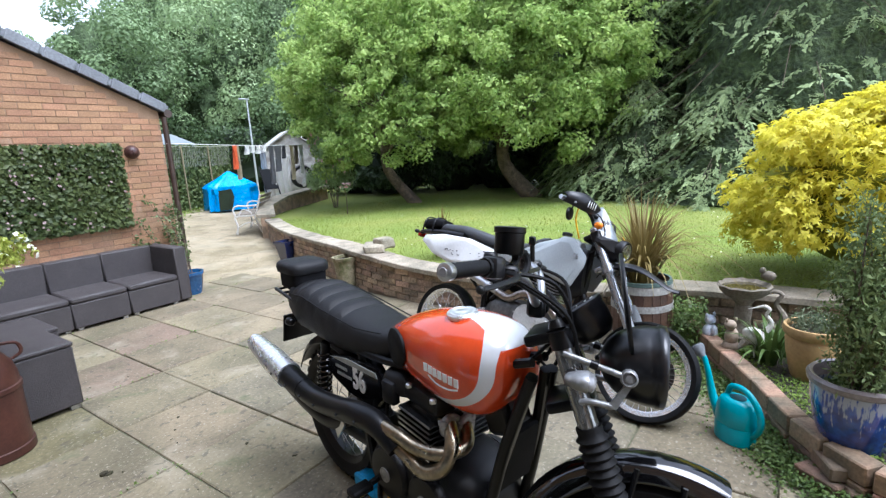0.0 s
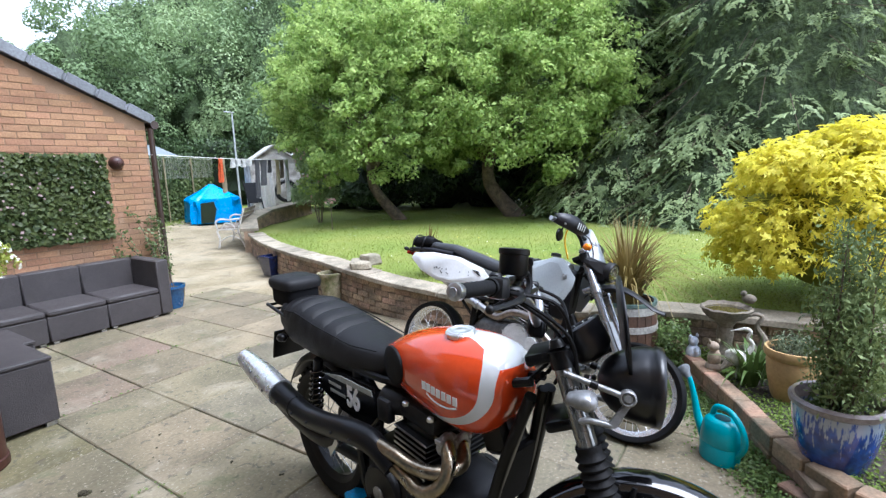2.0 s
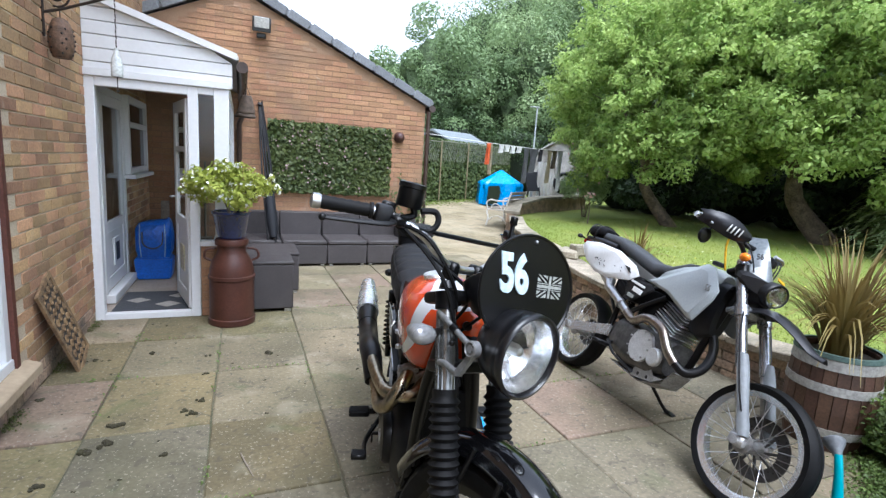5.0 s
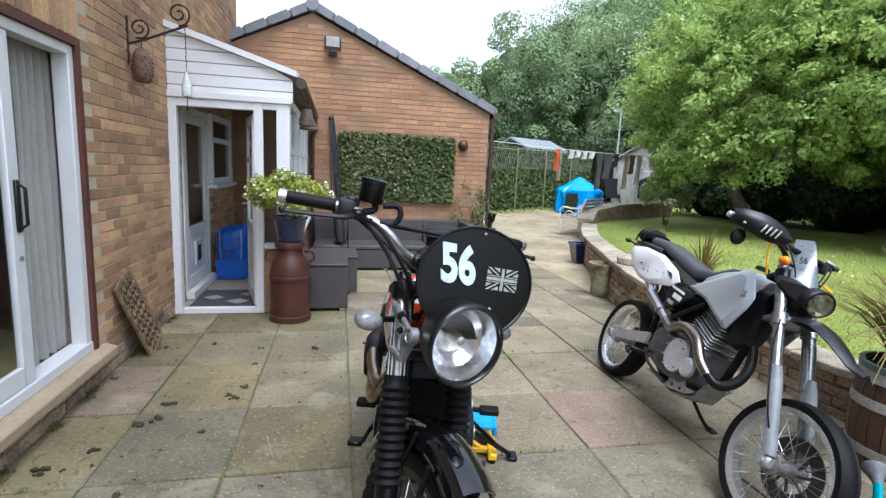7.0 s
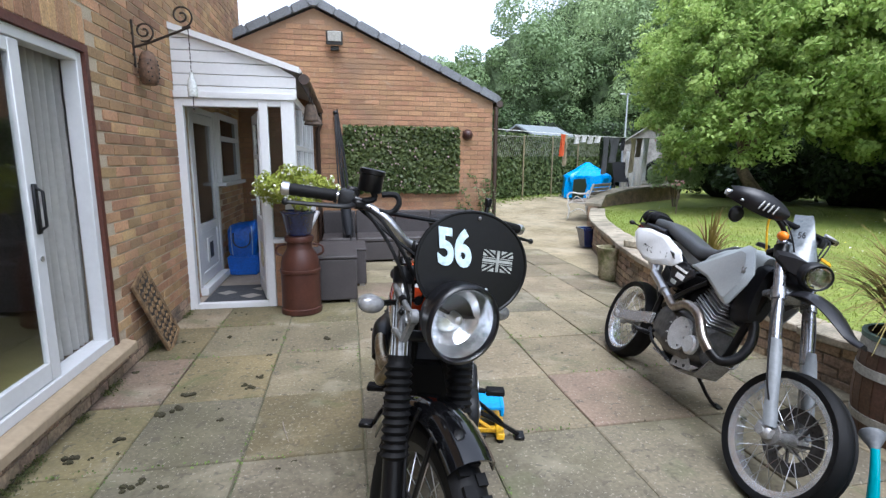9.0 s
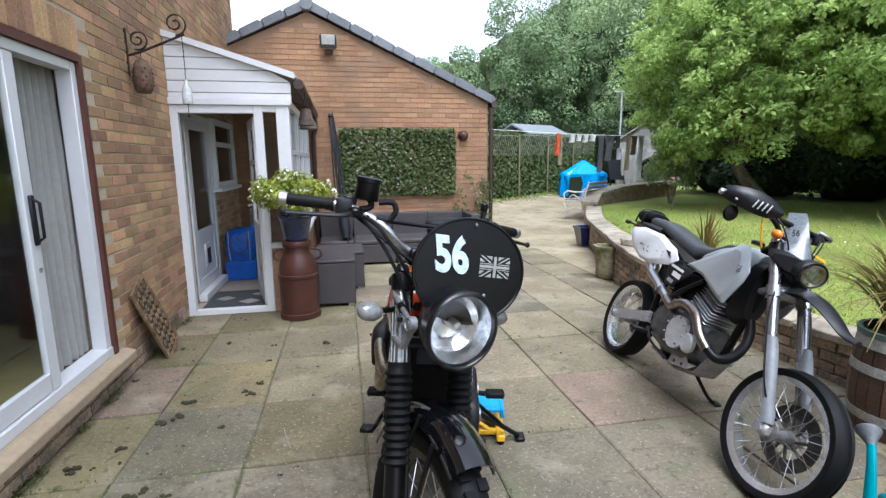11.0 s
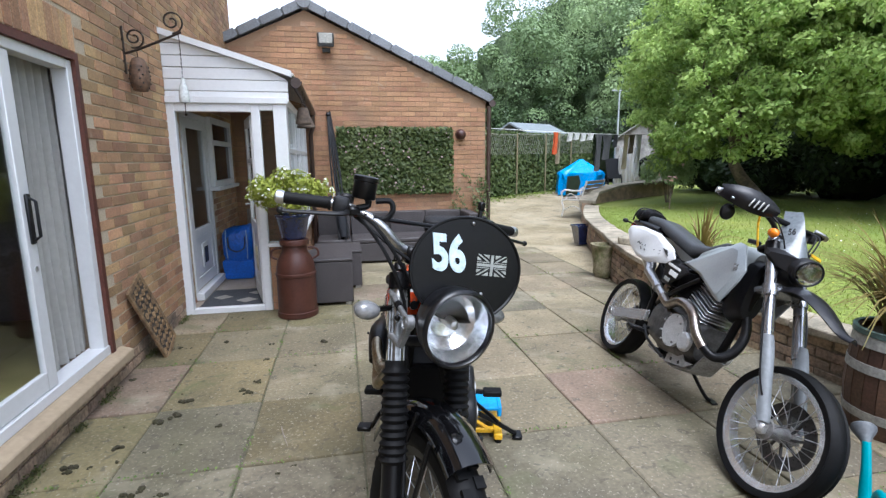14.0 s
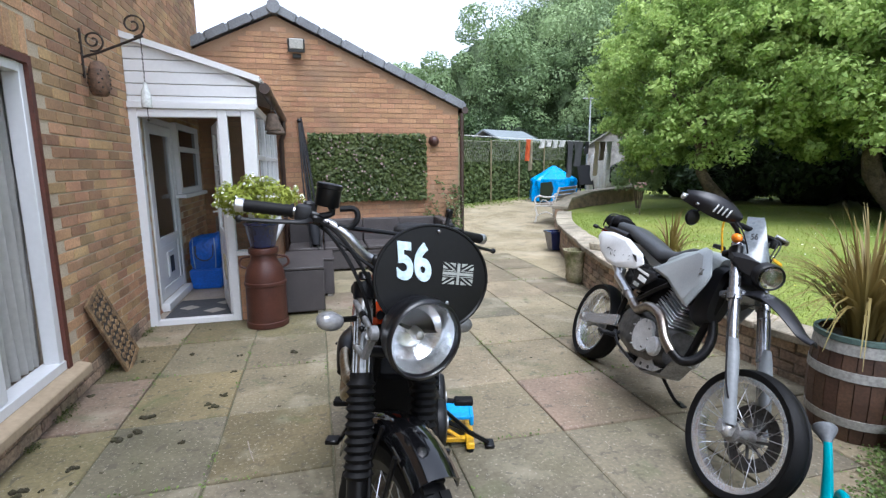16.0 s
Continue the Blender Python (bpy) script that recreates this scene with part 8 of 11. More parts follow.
leaf_mesh("needles", P_, rgx.normal(size=P_.shape) + np.array([0, 0, .4]), 0.036, "conifer_grey", sp, aspect=0.42, seed=7)
P_, N_ = clump_points([((0, 0, 0.0), (0.2, 0.2, 0.06)), ((0.05, 0.05, 0.03), (0.1, 0.1, 0.08))], 200, 61, 0.2)
leaf_mesh("weed_growth", P_, N_, 0.04, "bed_leaf", sp, aspect=0.6, seed=9)

# ---- watering can ----
mat("teal", (0.0, 0.29, 0.35), 0.35, col2=(0.0, 0.255, 0.31), s1=4, amt=0.4, fine=0.05, bump=0.04, spec=0.5)
wc = thing("watering_can", Matrix.Translation((1.19, 1.63, 0.0)) @ Matrix.Rotation(radians(52), 4, "Z"), "turquoise plastic watering can with a grey rose", "watering can")
q = B()
def oval(rx, ry, z, n=22, cx=0.0):
    return [(cx + rx * math.cos(2 * math.pi * k / n), ry * math.sin(2 * math.pi * k / n), z) for k in range(n)]
loft(q, [oval(0.10, 0.07, 0.0), oval(0.115, 0.083, 0.008), oval(0.115, 0.083, 0.1), oval(0.112, 0.08, 0.108), oval(0.115, 0.083, 0.116), oval(0.105, 0.076, 0.2), oval(0.09, 0.066, 0.235), oval(0.07, 0.055, 0.25), oval(0.05, 0.044, 0.255)])
part("body", q, "teal", wc)
# filler opening drawn as a disc, inner shade put into darker teal
q = B()
loft(q, [oval(0.044, 0.038, 0.2552, cx=-0.01), oval(0.043, 0.037, 0.2572, cx=-0.01)])
mat("teal_shade", (0.0, 0.05, 0.065), 0.5, bump=0)
part("filler_hole", q, "teal_shade", wc, "disc in darkened teal, painted as the shaded filler opening")
q = B()
tube(q, [(0.085, 0, 0.07), (0.16, 0, 0.19), (0.20, 0, 0.32), (0.235, 0, 0.40)], [0.035, 0.023, 0.017, 0.015], 12, 5)
part("spout", q, "teal", wc)
q = B()
lathe(q, [(0.015, 0), (0.02, 0.02), (0.042, 0.06), (0.044, 0.072), (0.04, 0.078), (0.0, 0.08)], 18, Matrix.Translation((0.232, 0, 0.39)) @ Matrix.Rotation(radians(55), 4, "Y"))
mat("grey_plastic", (0.12, 0.13, 0.14), 0.5, bump=0.05)
part("rose", q, "grey_plastic", wc, "grey sprinkler rose")
q = B()
tube(q, [(0.06, 0, 0.245), (0.03, 0, 0.305), (-0.06, 0, 0.31), (-0.13, 0, 0.25), (-0.155, 0, 0.17), (-0.13, 0, 0.10), (-0.1, 0, 0.075)], [0.016, 0.016, 0.016, 0.017, 0.017, 0.016, 0.018], 10, 4)
part("handle", q, "teal", wc)
# debris on the slabs: small dry clods
mat("clod", (0.032, 0.026, 0.013), 0.95, col2=(0.06, 0.058, 0.02), s1=30, s2=120, bump=1.0, dist=0.01)
db = thing("moss_clods", None, "small dark clods of moss scattered over the slabs", "debris", kind="stuff")
rr = random.Random(14)
q = B()


def clod(x, y, r, seed):
    """A ragged cushion of moss made of a few small lumps."""
    rc = random.Random(seed)
    for k in range(5):
        d, a_ = r * rc.uniform(0.2, 1.0), rc.uniform(0, 6.28)
        s_ = r * rc.uniform(0.35, 0.7)
        blob(q, (x + d * math.cos(a_) * 1.2, y + d * math.sin(a_), s_ * 0.35), (s_, s_ * rc.uniform(0.6, 1.1), s_ * rc.uniform(0.5, 0.9)), 1, 0.8, seed=seed * 7 + k)


for k, (x, y, r) in enumerate(((-2.12, 4.02, .02), (-1.31, 3.65, .026), (-1.66, 3.60, .03), (-1.75, 3.37, .03), (-1.69, 3.41, .034), (-1.26, 3.81, .027), (-1.27, 4.2, .02), (-1.26, 4.54, .024), (-0.84, 4.50, .03), (-1.65, 2.67, .034),
                               (-1.39, 3.24, .02), (-1.87, 3.11, .024), (-1.65, 4.68, .022), (-1.61, 2.71, .026), (-1.51, 2.65, .022), (-1.34, 3.68, .022), (-2.02, 2.95, .03), (-1.98, 4.6, .02))):
    clod(x, y, r, k + 1)
for k in range(46):
    clod(-2.05 + 1.9 * rr.random() ** 1.3, rr.uniform(2.2, 5.6), rr.uniform(0.005, 0.013), 40 + k)
for k in range(30):
    x, y = rr.uniform(-0.6, 2.4), rr.uniform(2.3, 7.6)
    r = rr.uniform(0.004, 0.009)
    blob(q, (x, y, 0.003), (r, r, r * 0.5), 1, 0.5, seed=k)
part("clods", q, "clod", db, smooth=0)
tw = thing("twig", None, "thin pale twig lying on a slab", "twig")
q = B()
tube(q, [(-1.034, 3.151, 0.007), (-1.012, 3.05, 0.012), (-0.978, 2.936, 0.007)], [0.004, 0.0035, 0.002], 5, 4)
tube(q, [(-1.012, 3.05, 0.012), (-0.992, 3.02, 0.008)], [0.0025, 0.001], 5)
part("twig_stem", q, "wood_grey", tw)
# moss tufts in joints and along the wall foot
n = 5200
side = rgc.random(n)
jx = rgc.choice(SLAB_X[1:-1], n) + rgc.normal(size=n) * 0.012
jy = rgc.uniform(1.2, 8.2, n)
kx = rgc.uniform(-2.1, 2.4, n)
ky = rgc.choice(SLAB_Y[7:], n) + rgc.normal(size=n) * 0.012
Px = np.where(side < 0.4, jx, kx)
Py = np.where(side < 0.4, jy, ky)
keepm = np.array([noise.noise(Vector((a * 1.6, b * 1.6, 4.0))) > 0.12 for a, b in zip(Px, Py)])
P_ = np.column_stack([Px, Py, 0.004 + 0.012 * rgc.random(n)])[keepm]
mj = thing("joint_moss", None, "green moss and weeds in the slab joints", "moss", kind="stuff")
leaf_mesh("moss_tufts", P_, rgc.normal(size=P_.shape) * 0.6 + np.array([0, 0, 1]), 0.016, "creeper", mj, aspect=0.8, seed=28)
n = 5200
ys = rgc.uniform(-1, 5.5, n)
keepm = np.array([noise.noise(Vector((7.0, b * 2.3, 2.0))) > 0.08 for b in ys])
P_ = np.column_stack([HX + 0.015 + np.abs(rgc.normal(size=n)) * 0.032, ys, 0.004 + 0.03 * rgc.random(n) ** 2])[keepm]
leafmat("moss_dark", (0.045, 0.05, 0.014), (0.11, 0.125, 0.03), trans=0.1)
leaf_mesh("moss_tufts", P_, rgc.normal(size=P_.shape) * 0.6 + np.array([.3, 0, 1]), 0.013, "moss_dark", mj, aspect=0.8, seed=29)

# ---- trees and far garden ----
leafmat("apple_leaf", (0.20, 0.315, 0.072), (0.53, 0.655, 0.215), trans=0.5, spec=0.2)
leafmat("wood_leaf", (0.17, 0.25, 0.11), (0.22, 0.31, 0.135), trans=0.25)
leafmat("wood_leaf_pale", (0.27, 0.37, 0.17), (0.34, 0.44, 0.205), trans=0.3)
leafmat("dark_leaf", (0.025, 0.05, 0.016), (0.075, 0.12, 0.04), trans=0.15)
leafmat("conifer_blue", (0.18, 0.245, 0.115), (0.37, 0.45, 0.205), trans=0.2, spec=0.15)
leafmat("conifer_green", (0.12, 0.19, 0.055), (0.27, 0.36, 0.12), trans=0.2, spec=0.15)
leafmat("acer_leaf", (0.66, 0.60, 0.025), (0.92, 0.84, 0.11), trans=0.45)
mat("conifer_shade", (0.085, 0.12, 0.05), 0.95, col2=(0.03, 0.045, 0.018), s1=5, s2=14, amt=0.95, fine=0.5, bump=1.0, dist=0.12)
mat("shade_dark", (0.012, 0.022, 0.007), 0.95, col2=(0.006, 0.012, 0.004), s1=3, s2=30, bump=0.5)
mat("crown_shade", (0.10, 0.145, 0.06), 0.95, col2=(0.05, 0.075, 0.03), s1=2.5, s2=9, amt=0.9, fine=0.4, bump=1.0, dist=0.1)


def limbs(q, base, top, r, n, spread, seed, lean=(0, 0)):
    rr_ = random.Random(seed)
    base, top = Vector(base), Vector(top)
    mid = base.lerp(top, 0.5) + Vector((lean[0], lean[1], 0))
    tube(q, [base - Vector((0, 0, 0.15)), base, mid, top], [r * 1.5, r * 1.15, r * 0.8, r * 0.55], 10, 4)
    for k in range(n):
        a = 2 * math.pi * k / n + rr_.uniform(-.4, .4)
        s0 = mid.lerp(top, rr_.uniform(0.3, 1.0))
        e = top + Vector((spread * math.cos(a) * rr_.uniform(.5, 1), spread * math.sin(a) * rr_.uniform(.5, 1), rr_.uniform(0.2, 1.0) * spread * 0.8))
        m2 = s0.lerp(e, 0.5) + Vector((0, 0, 0.15 * spread * rr_.random()))
        tube(q, [s0, m2, e], [r * 0.5, r * 0.3, r * 0.1], 7, 4)
        for j in range(3):
            e2 = e + Vector((rr_.uniform(-1, 1), rr_.uniform(-1, 1), rr_.uniform(-.3, .7))) * spread * 0.4
            tube(q, [m2.lerp(e, 0.5 + 0.25 * rr_.random()), e2], [r * 0.14, r * 0.04], 5)


def broadleaf(name, x, y, z, height, crown_c, crown_r, nclump, per, size, material, label, seed, core=0.55, trunk_r=0.16, lean=(0, 0), clump=0.34, droop=0.3, group="", shell=0.35, up=0.9, shoots=0, jitter=0.55, low=-0.55):
    t_ = thing(name, Matrix.Translation((x, y, z)), label, "tree", group)
    q = B()
    limbs(q, (0, 0, 0), (lean[0] * 2, lean[1] * 2, height), trunk_r, 6, min(crown_r[:2]) * 0.55, seed, lean)
    part("trunk", q, "bark", t_)
    rr_ = np.random.default_rng(seed)
    cl = []
    for k in range(nclump):
        v = rr_.normal(size=3)
        v /= np.linalg.norm(v)
        if v[2] < low:
            v[2] *= -0.5
        rad = 0.42 + 0.62 * rr_.random() ** 0.6
        s_ = clump * rr_.uniform(0.5, 1.3)
        cl.append((np.array(crown_c) + v * np.array(crown_r) * rad, np.array(crown_r) * s_ * np.array([1, 1, 0.75])))
    P_, N_ = clump_points(cl, per, seed + 1, shell, up, jitter)
    if shoots:
        # young shoots that stand out of the crown, with leaves set along them
        v = rr_.normal(size=(shoots, 3))
        v /= np.linalg.norm(v, axis=1, keepdims=True)
        v[:, 2] = np.where(v[:, 2] < -0.45, -v[:, 2], v[:, 2])
        a_ = np.array(crown_c) + v * np.array(crown_r) * rr_.uniform(0.78, 1.06, shoots)[:, None]
        d_ = v * 0.8 + rr_.normal(size=v.shape) * 0.45 + np.array([0, 0, 0.25])
        d_ /= np.linalg.norm(d_, axis=1, keepdims=True)
        ln_ = rr_.uniform(0.25, 0.75, shoots)
        t_k = rr_.random((shoots, 46)) ** 0.8
        Q = a_[:, None, :] + d_[:, None, :] * (t_k * ln_[:, None])[:, :, None] + rr_.normal(size=(shoots, 46, 3)) * 0.055
        Q[:, :, 2] -= 0.12 * t_k ** 2
        P_ = np.concatenate([P_, Q.reshape(-1, 3)])
        N_ = np.concatenate([N_, rr_.normal(size=(shoots * 46, 3)) * 0.6 + np.repeat(d_ * 0.3, 46, 0) + np.array([0, 0, 0.55])])
    leaf_mesh("crown", P_, N_, size, material, t_, aspect=0.55, droop=droop, seed=seed)
    # opaque blob closes the crown; its darker green is painted inner shade
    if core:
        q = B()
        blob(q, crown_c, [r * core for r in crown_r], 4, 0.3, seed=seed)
        part("inner_crown", q, "crown_shade", t_, "opaque blob with the shade inside the crown painted as darker green", 0)
    return t_


broadleaf("apple_tree", 8.0, 9.2, 0.45, 1.75, (-0.12, 0.4, 2.75), (2.35, 2.5, 2.4), 430, 190, 0.10, "apple_leaf", "old apple tree with a leaning trunk on the lawn", 3, 0.0, 0.14, (-0.25, 0.2), clump=0.13, shell=0.3, up=0.5, shoots=420, group="apple trees", low=-0.72)
broadleaf("apple_tree", 9.4, 6.7, 0.45, 1.7, (0.1, 0.0, 2.85), (2.6, 2.5, 2.55), 450, 190, 0.10, "apple_leaf", "old apple tree with a thick short trunk on the lawn", 7, 0.0, 0.2, (-0.2, 0.25), clump=0.13, shell=0.3, up=0.5, shoots=440, group="apple trees", low=-0.72)

# woodland behind
WOOD = [(8.9, 26.5, 8.8, 4.0, "wood_leaf", 11), (14.5, 27.0, 10.5, 4.8, "wood_leaf_pale", 12), (5.8, 31.5, 7.4, 3.8, "wood_leaf", 13), (18.5, 24.0, 13.0, 5.2, "wood_leaf", 14), (20.5, 18.0, 14.0, 5.5, "wood_leaf", 15),
        (21.5, 12.0, 14.0, 5.2, "dark_leaf", 16), (21.0, 6.0, 13.0, 5.0, "dark_leaf", 17), (20.0, 0.0, 12.0, 4.6, "dark_leaf", 18), (15.2, 33.5, 13.5, 4.6, "dark_leaf", 19), (18.0, 32.0, 15.0, 6.0, "wood_leaf", 20),
        (16.0, 19.5, 9.0, 3.8, "wood_leaf", 21), (0.5, 34.0, 5.4, 3.4, "wood_leaf", 22), (17.0, -5.0, 11.0, 4.5, "dark_leaf", 23)]
for x, y, h, r, mt, sd_ in WOOD:
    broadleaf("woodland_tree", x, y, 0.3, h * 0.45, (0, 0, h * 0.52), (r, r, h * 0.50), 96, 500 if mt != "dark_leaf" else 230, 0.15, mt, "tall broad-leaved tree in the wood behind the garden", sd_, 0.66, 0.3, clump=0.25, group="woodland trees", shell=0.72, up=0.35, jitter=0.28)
# dark hedge of shrubs under and behind the apple trees, shade painted into their cores
HEDGE = [(10.7, 13.6, 1.5, 2.2), (10.6, 12.0, 1.7, 2.2), (11.6, 10.4, 1.7, 2.4), (12.2, 8.8, 1.7, 2.4), (12.6, 7.2, 1.7, 2.4), (12.6, 5.6, 1.7, 2.4), (12.2, 4.2, 1.6, 2.2), (5.4, 22.5, 2.2, 3.4), (8.6, 23.2, 2.4, 3.6), (11.6, 21.6, 2.2, 3.4), (2.2, 21.5, 2.2, 3.2), (13.8, 11.0, 2.2, 4.0), (14.6, 8.0, 2.2, 4.2), (14.8, 5.0, 2.2, 4.2), (14.0, 1.5, 2.2, 4.0)]
for k, (x, y, r, h) in enumerate(HEDGE):
    sh = thing("shrub", Matrix.Translation((x, y, 0.42)), "dense dark evergreen shrub at the edge of the lawn", "shrub", "boundary shrubs")
    cl = []
    rr_ = np.random.default_rng(70 + k)
    for j in range(26):
        v = rr_.normal(size=3)
        v /= np.linalg.norm(v)
        cl.append((np.array([0, 0, h * 0.5]) + v * np.array([r, r, h * 0.5]) * rr_.uniform(0.6, 0.95), np.array([r, r, h * 0.5]) * 0.34))
    P_, N_ = clump_points(cl, 300, 90 + k, 0.4)
    P_[:, 2] = np.maximum(P_[:, 2], 0.02)
    leaf_mesh("leaves", P_, N_, 0.15, "dark_leaf", sh, aspect=0.5, seed=k + 1)
    # solid near-black blob in place of the shade between the inner leaves
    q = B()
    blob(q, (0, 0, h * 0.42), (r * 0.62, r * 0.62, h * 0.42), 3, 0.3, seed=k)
    part("inner_foliage", q, "shade_dark", sh, "opaque blob painted near black as shade inside the shrub", 0)


def conifer(name, x, y, z, h, r, layers, per, size, material, label, seed, trunk=True, squash=1.0, hang=0.9):
    """Drooping sprays set in tiers round a trunk."""
    t_ = thing(name, Matrix.Translation((x, y, z)), label, "conifer")
    per, size = int(per * 1.6), size * 0.86
    rr_ = np.random.default_rng(seed)
    if trunk:
        q = B()
        tube(q, [(0, 0, -0.1), (0.05, 0, h * 0.5), (0, 0.05, h * 0.97)], [0.16, 0.1, 0.02], 8, 4)
        part("trunk", q, "bark", t_)
    q = B()
    Ps, Ns, Ds = [], [], []
    for k in range(layers):
        f = k / (layers - 1)
        zz = h * (0.05 + 0.92 * f)
        rad = r * (1 - f) ** 0.75 * squash + 0.15
        nb = max(5, int(11 * (1 - f * 0.6)))
        for j in range(nb):
            a = 2 * math.pi * (j + rr_.random()) / nb
            L_ = rad * rr_.uniform(0.7, 1.15)
            da = np.array([math.cos(a), math.sin(a), 0])
            end = da * L_ + np.array([0, 0, zz - 0.35 * L_ * rr_.uniform(0.3, 1.1)])
            tube(q, [(0, 0, zz), tuple(da * L_ * 0.5 + np.array([0, 0, zz + 0.05])), tuple(end)], [0.018, 0.010, 0.004], 4)
            # fronds: short drooping sprays set along the branch, needles in a herringbone on each
            node = per // 26 + 1
            tn = rr_.random(node) ** 0.6
            sidev = np.array([-da[1], da[0], 0])
            root = np.array([0, 0, zz + 0.05]) + (end - np.array([0, 0, zz])) * tn[:, None] + sidev * (rr_.normal(size=node) * 0.17 * L_ * (0.3 + tn))[:, None]
            root[:, 2] -= np.abs(rr_.normal(size=node)) * 0.10 * hang
            fd = da * 0.75 + sidev * rr_.normal(size=(node, 1)) * 0.6 + np.array([0, 0, -0.5 * hang]) * rr_.uniform(0.2, 1.4, (node, 1))
            fd /= np.linalg.norm(fd, axis=1, keepdims=True)
            fs_ = np.cross(fd, np.array([0, 0, 1.0]))
            fl = rr_.uniform(0.22, 0.5, node)
            along = rr_.random((node, 26))
            off_ = rr_.normal(size=(node, 26)) * 0.06 * (1.15 - along)
            p = root[:, None, :] + fd[:, None, :] * (fl[:, None] * along)[:, :, None] + fs_[:, None, :] * off_[:, :, None]
            p[:, :, 2] -= 0.16 * hang * along ** 2
            Ps.append(p.reshape(-1, 3))
            Ns.append(np.repeat(da * 0.55 + np.array([0, 0, 0.9]) + rr_.normal(size=(node, 3)) * 0.25, 26, 0) + rr_.normal(size=(node * 26, 3)) * 0.18)
            Ds.append((fd[:, None, :] + fs_[:, None, :] * (off_ * 11)[:, :, None]).reshape(-1, 3))
    part("branchwork", q, "bark", t_)["kind"] = "stuff"
    # bumpy solid cone behind the fronds, shade put into its dark green
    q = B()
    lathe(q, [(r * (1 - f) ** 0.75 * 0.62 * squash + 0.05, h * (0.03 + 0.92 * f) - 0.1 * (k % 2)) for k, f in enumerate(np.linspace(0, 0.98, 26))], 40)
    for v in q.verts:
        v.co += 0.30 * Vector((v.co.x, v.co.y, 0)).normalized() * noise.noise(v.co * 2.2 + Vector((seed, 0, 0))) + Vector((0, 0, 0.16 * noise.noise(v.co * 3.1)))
    part("inner_crown", q, "conifer_shade", t_, "opaque cone painted dark green as the shaded inner foliage", 0)
    P_, N_, D_ = np.concatenate(Ps), np.concatenate(Ns), np.concatenate(Ds)
    P_[:, 2] = np.maximum(P_[:, 2], 0.03)
    leaf_mesh("needles", P_, N_, size, material, t_, aspect=0.32, seed=seed, long_dir=D_)
    return t_


conifer("cedar_tree", 10.6, 1.6, 0.4, 10.5, 3.4, 30, 280, 0.12, "conifer_blue", "tall blue-grey cedar with drooping sprays", 31)
conifer("cedar_tree", 12.8, 4.4, 0.4, 11.5, 2.9, 28, 224, 0.13, "conifer_green", "tall dark green cypress behind the lawn", 32)
conifer("cedar_tree", 12.0, -1.8, 0.4, 10.0, 3.2, 26, 170, 0.13, "conifer_blue", "tall blue-grey cedar at the garden edge", 33)
conifer("cypress_tree", 11.4, 4.9, 0.4, 9.5, 1.8, 26, 182, 0.13, "conifer_green", "tall cypress with hanging sprays", 38)
conifer("juniper", 9.7, 4.3, 0.42, 2.5, 2.0, 14, 238, 0.10, "conifer_blue", "wide spreading juniper on the lawn edge", 34, False)
conifer("juniper", 8.9, 2.6, 0.42, 2.1, 1.9, 14, 238, 0.10, "conifer_blue", "wide spreading blue-green juniper on the lawn edge", 35, False)
conifer("juniper", 10.6, 5.6, 0.42, 2.6, 1.6, 13, 210, 0.10, "conifer_green", "spreading dark juniper behind the apple trees", 36, False)
conifer("juniper", 8.6, 0.6, 0.42, 1.6, 1.6, 12, 210, 0.10, "conifer_blue", "low spreading juniper below the cedar", 37, False)

# golden acer beside the wall
ac = thing("golden_acer", Matrix.Translation((3.45, 1.02, 0.30)) @ Matrix.Diagonal((1.03, 1.03, 1.13, 1)), "golden-yellow acer with a dense rounded head of pointed leaves", "tree")
q = B()
limbs(q, (0, 0, 0), (0.02, 0.0, 0.42), 0.035, 7, 0.45, 41)
part("trunk", q, "bark", ac)
rr_ = np.random.default_rng(43)
cl = []
for k in range(150):
    v = rr_.normal(size=3)
    v /= np.linalg.norm(v)
    v[2] = v[2] if v[2] > -0.55 else -v[2]
    cl.append((np.array([0.0, 0.0, 0.72]) + v * np.array([0.80, 0.80, 0.68]) * rr_.uniform(0.78, 1.0), np.array([0.22, 0.22, 0.12]) * rr_.uniform(0.7, 1.2)))
# each leaf is a star of five narrow lobes
P0, N0 = clump_points(cl, 75, 44, 0.5, 0.9)
N0 /= np.linalg.norm(N0, axis=1, keepdims=True)
rd = rr_.normal(size=P0.shape)
rd[:, 2] -= 0.8
rd -= N0 * (rd * N0).sum(1, keepdims=True)
rd /= np.linalg.norm(rd, axis=1, keepdims=True)
sdv = np.cross(N0, rd)
Ps, Ns, Ds = [], [], []
for ang, ln in ((-1.9, 0.6), (-0.85, 0.85), (0.0, 1.0), (0.85, 0.85), (1.9, 0.6)):
    dd = rd * math.cos(ang) + sdv * math.sin(ang)
    Ps.append(P0 + dd * 0.026 * ln)
    Ns.append(N0)
    Ds.append(dd * 50)
leaf_mesh("leaves", np.concatenate(Ps), np.concatenate(Ns), 0.05, "acer_leaf", ac, aspect=0.36, seed=45, long_dir=np.concatenate(Ds))
# opaque filler behind the leaves; inner shade is put into its darker yellow
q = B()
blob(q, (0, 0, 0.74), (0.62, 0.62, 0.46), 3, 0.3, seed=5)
mat("acer_shade", (0.22, 0.23, 0.015), 0.9, col2=(0.10, 0.11, 0.01), s1=6, bump=0.5)
part("inner_crown", q, "acer_shade", ac, "opaque blob in darker yellow, painted as shade inside the crown", 0)

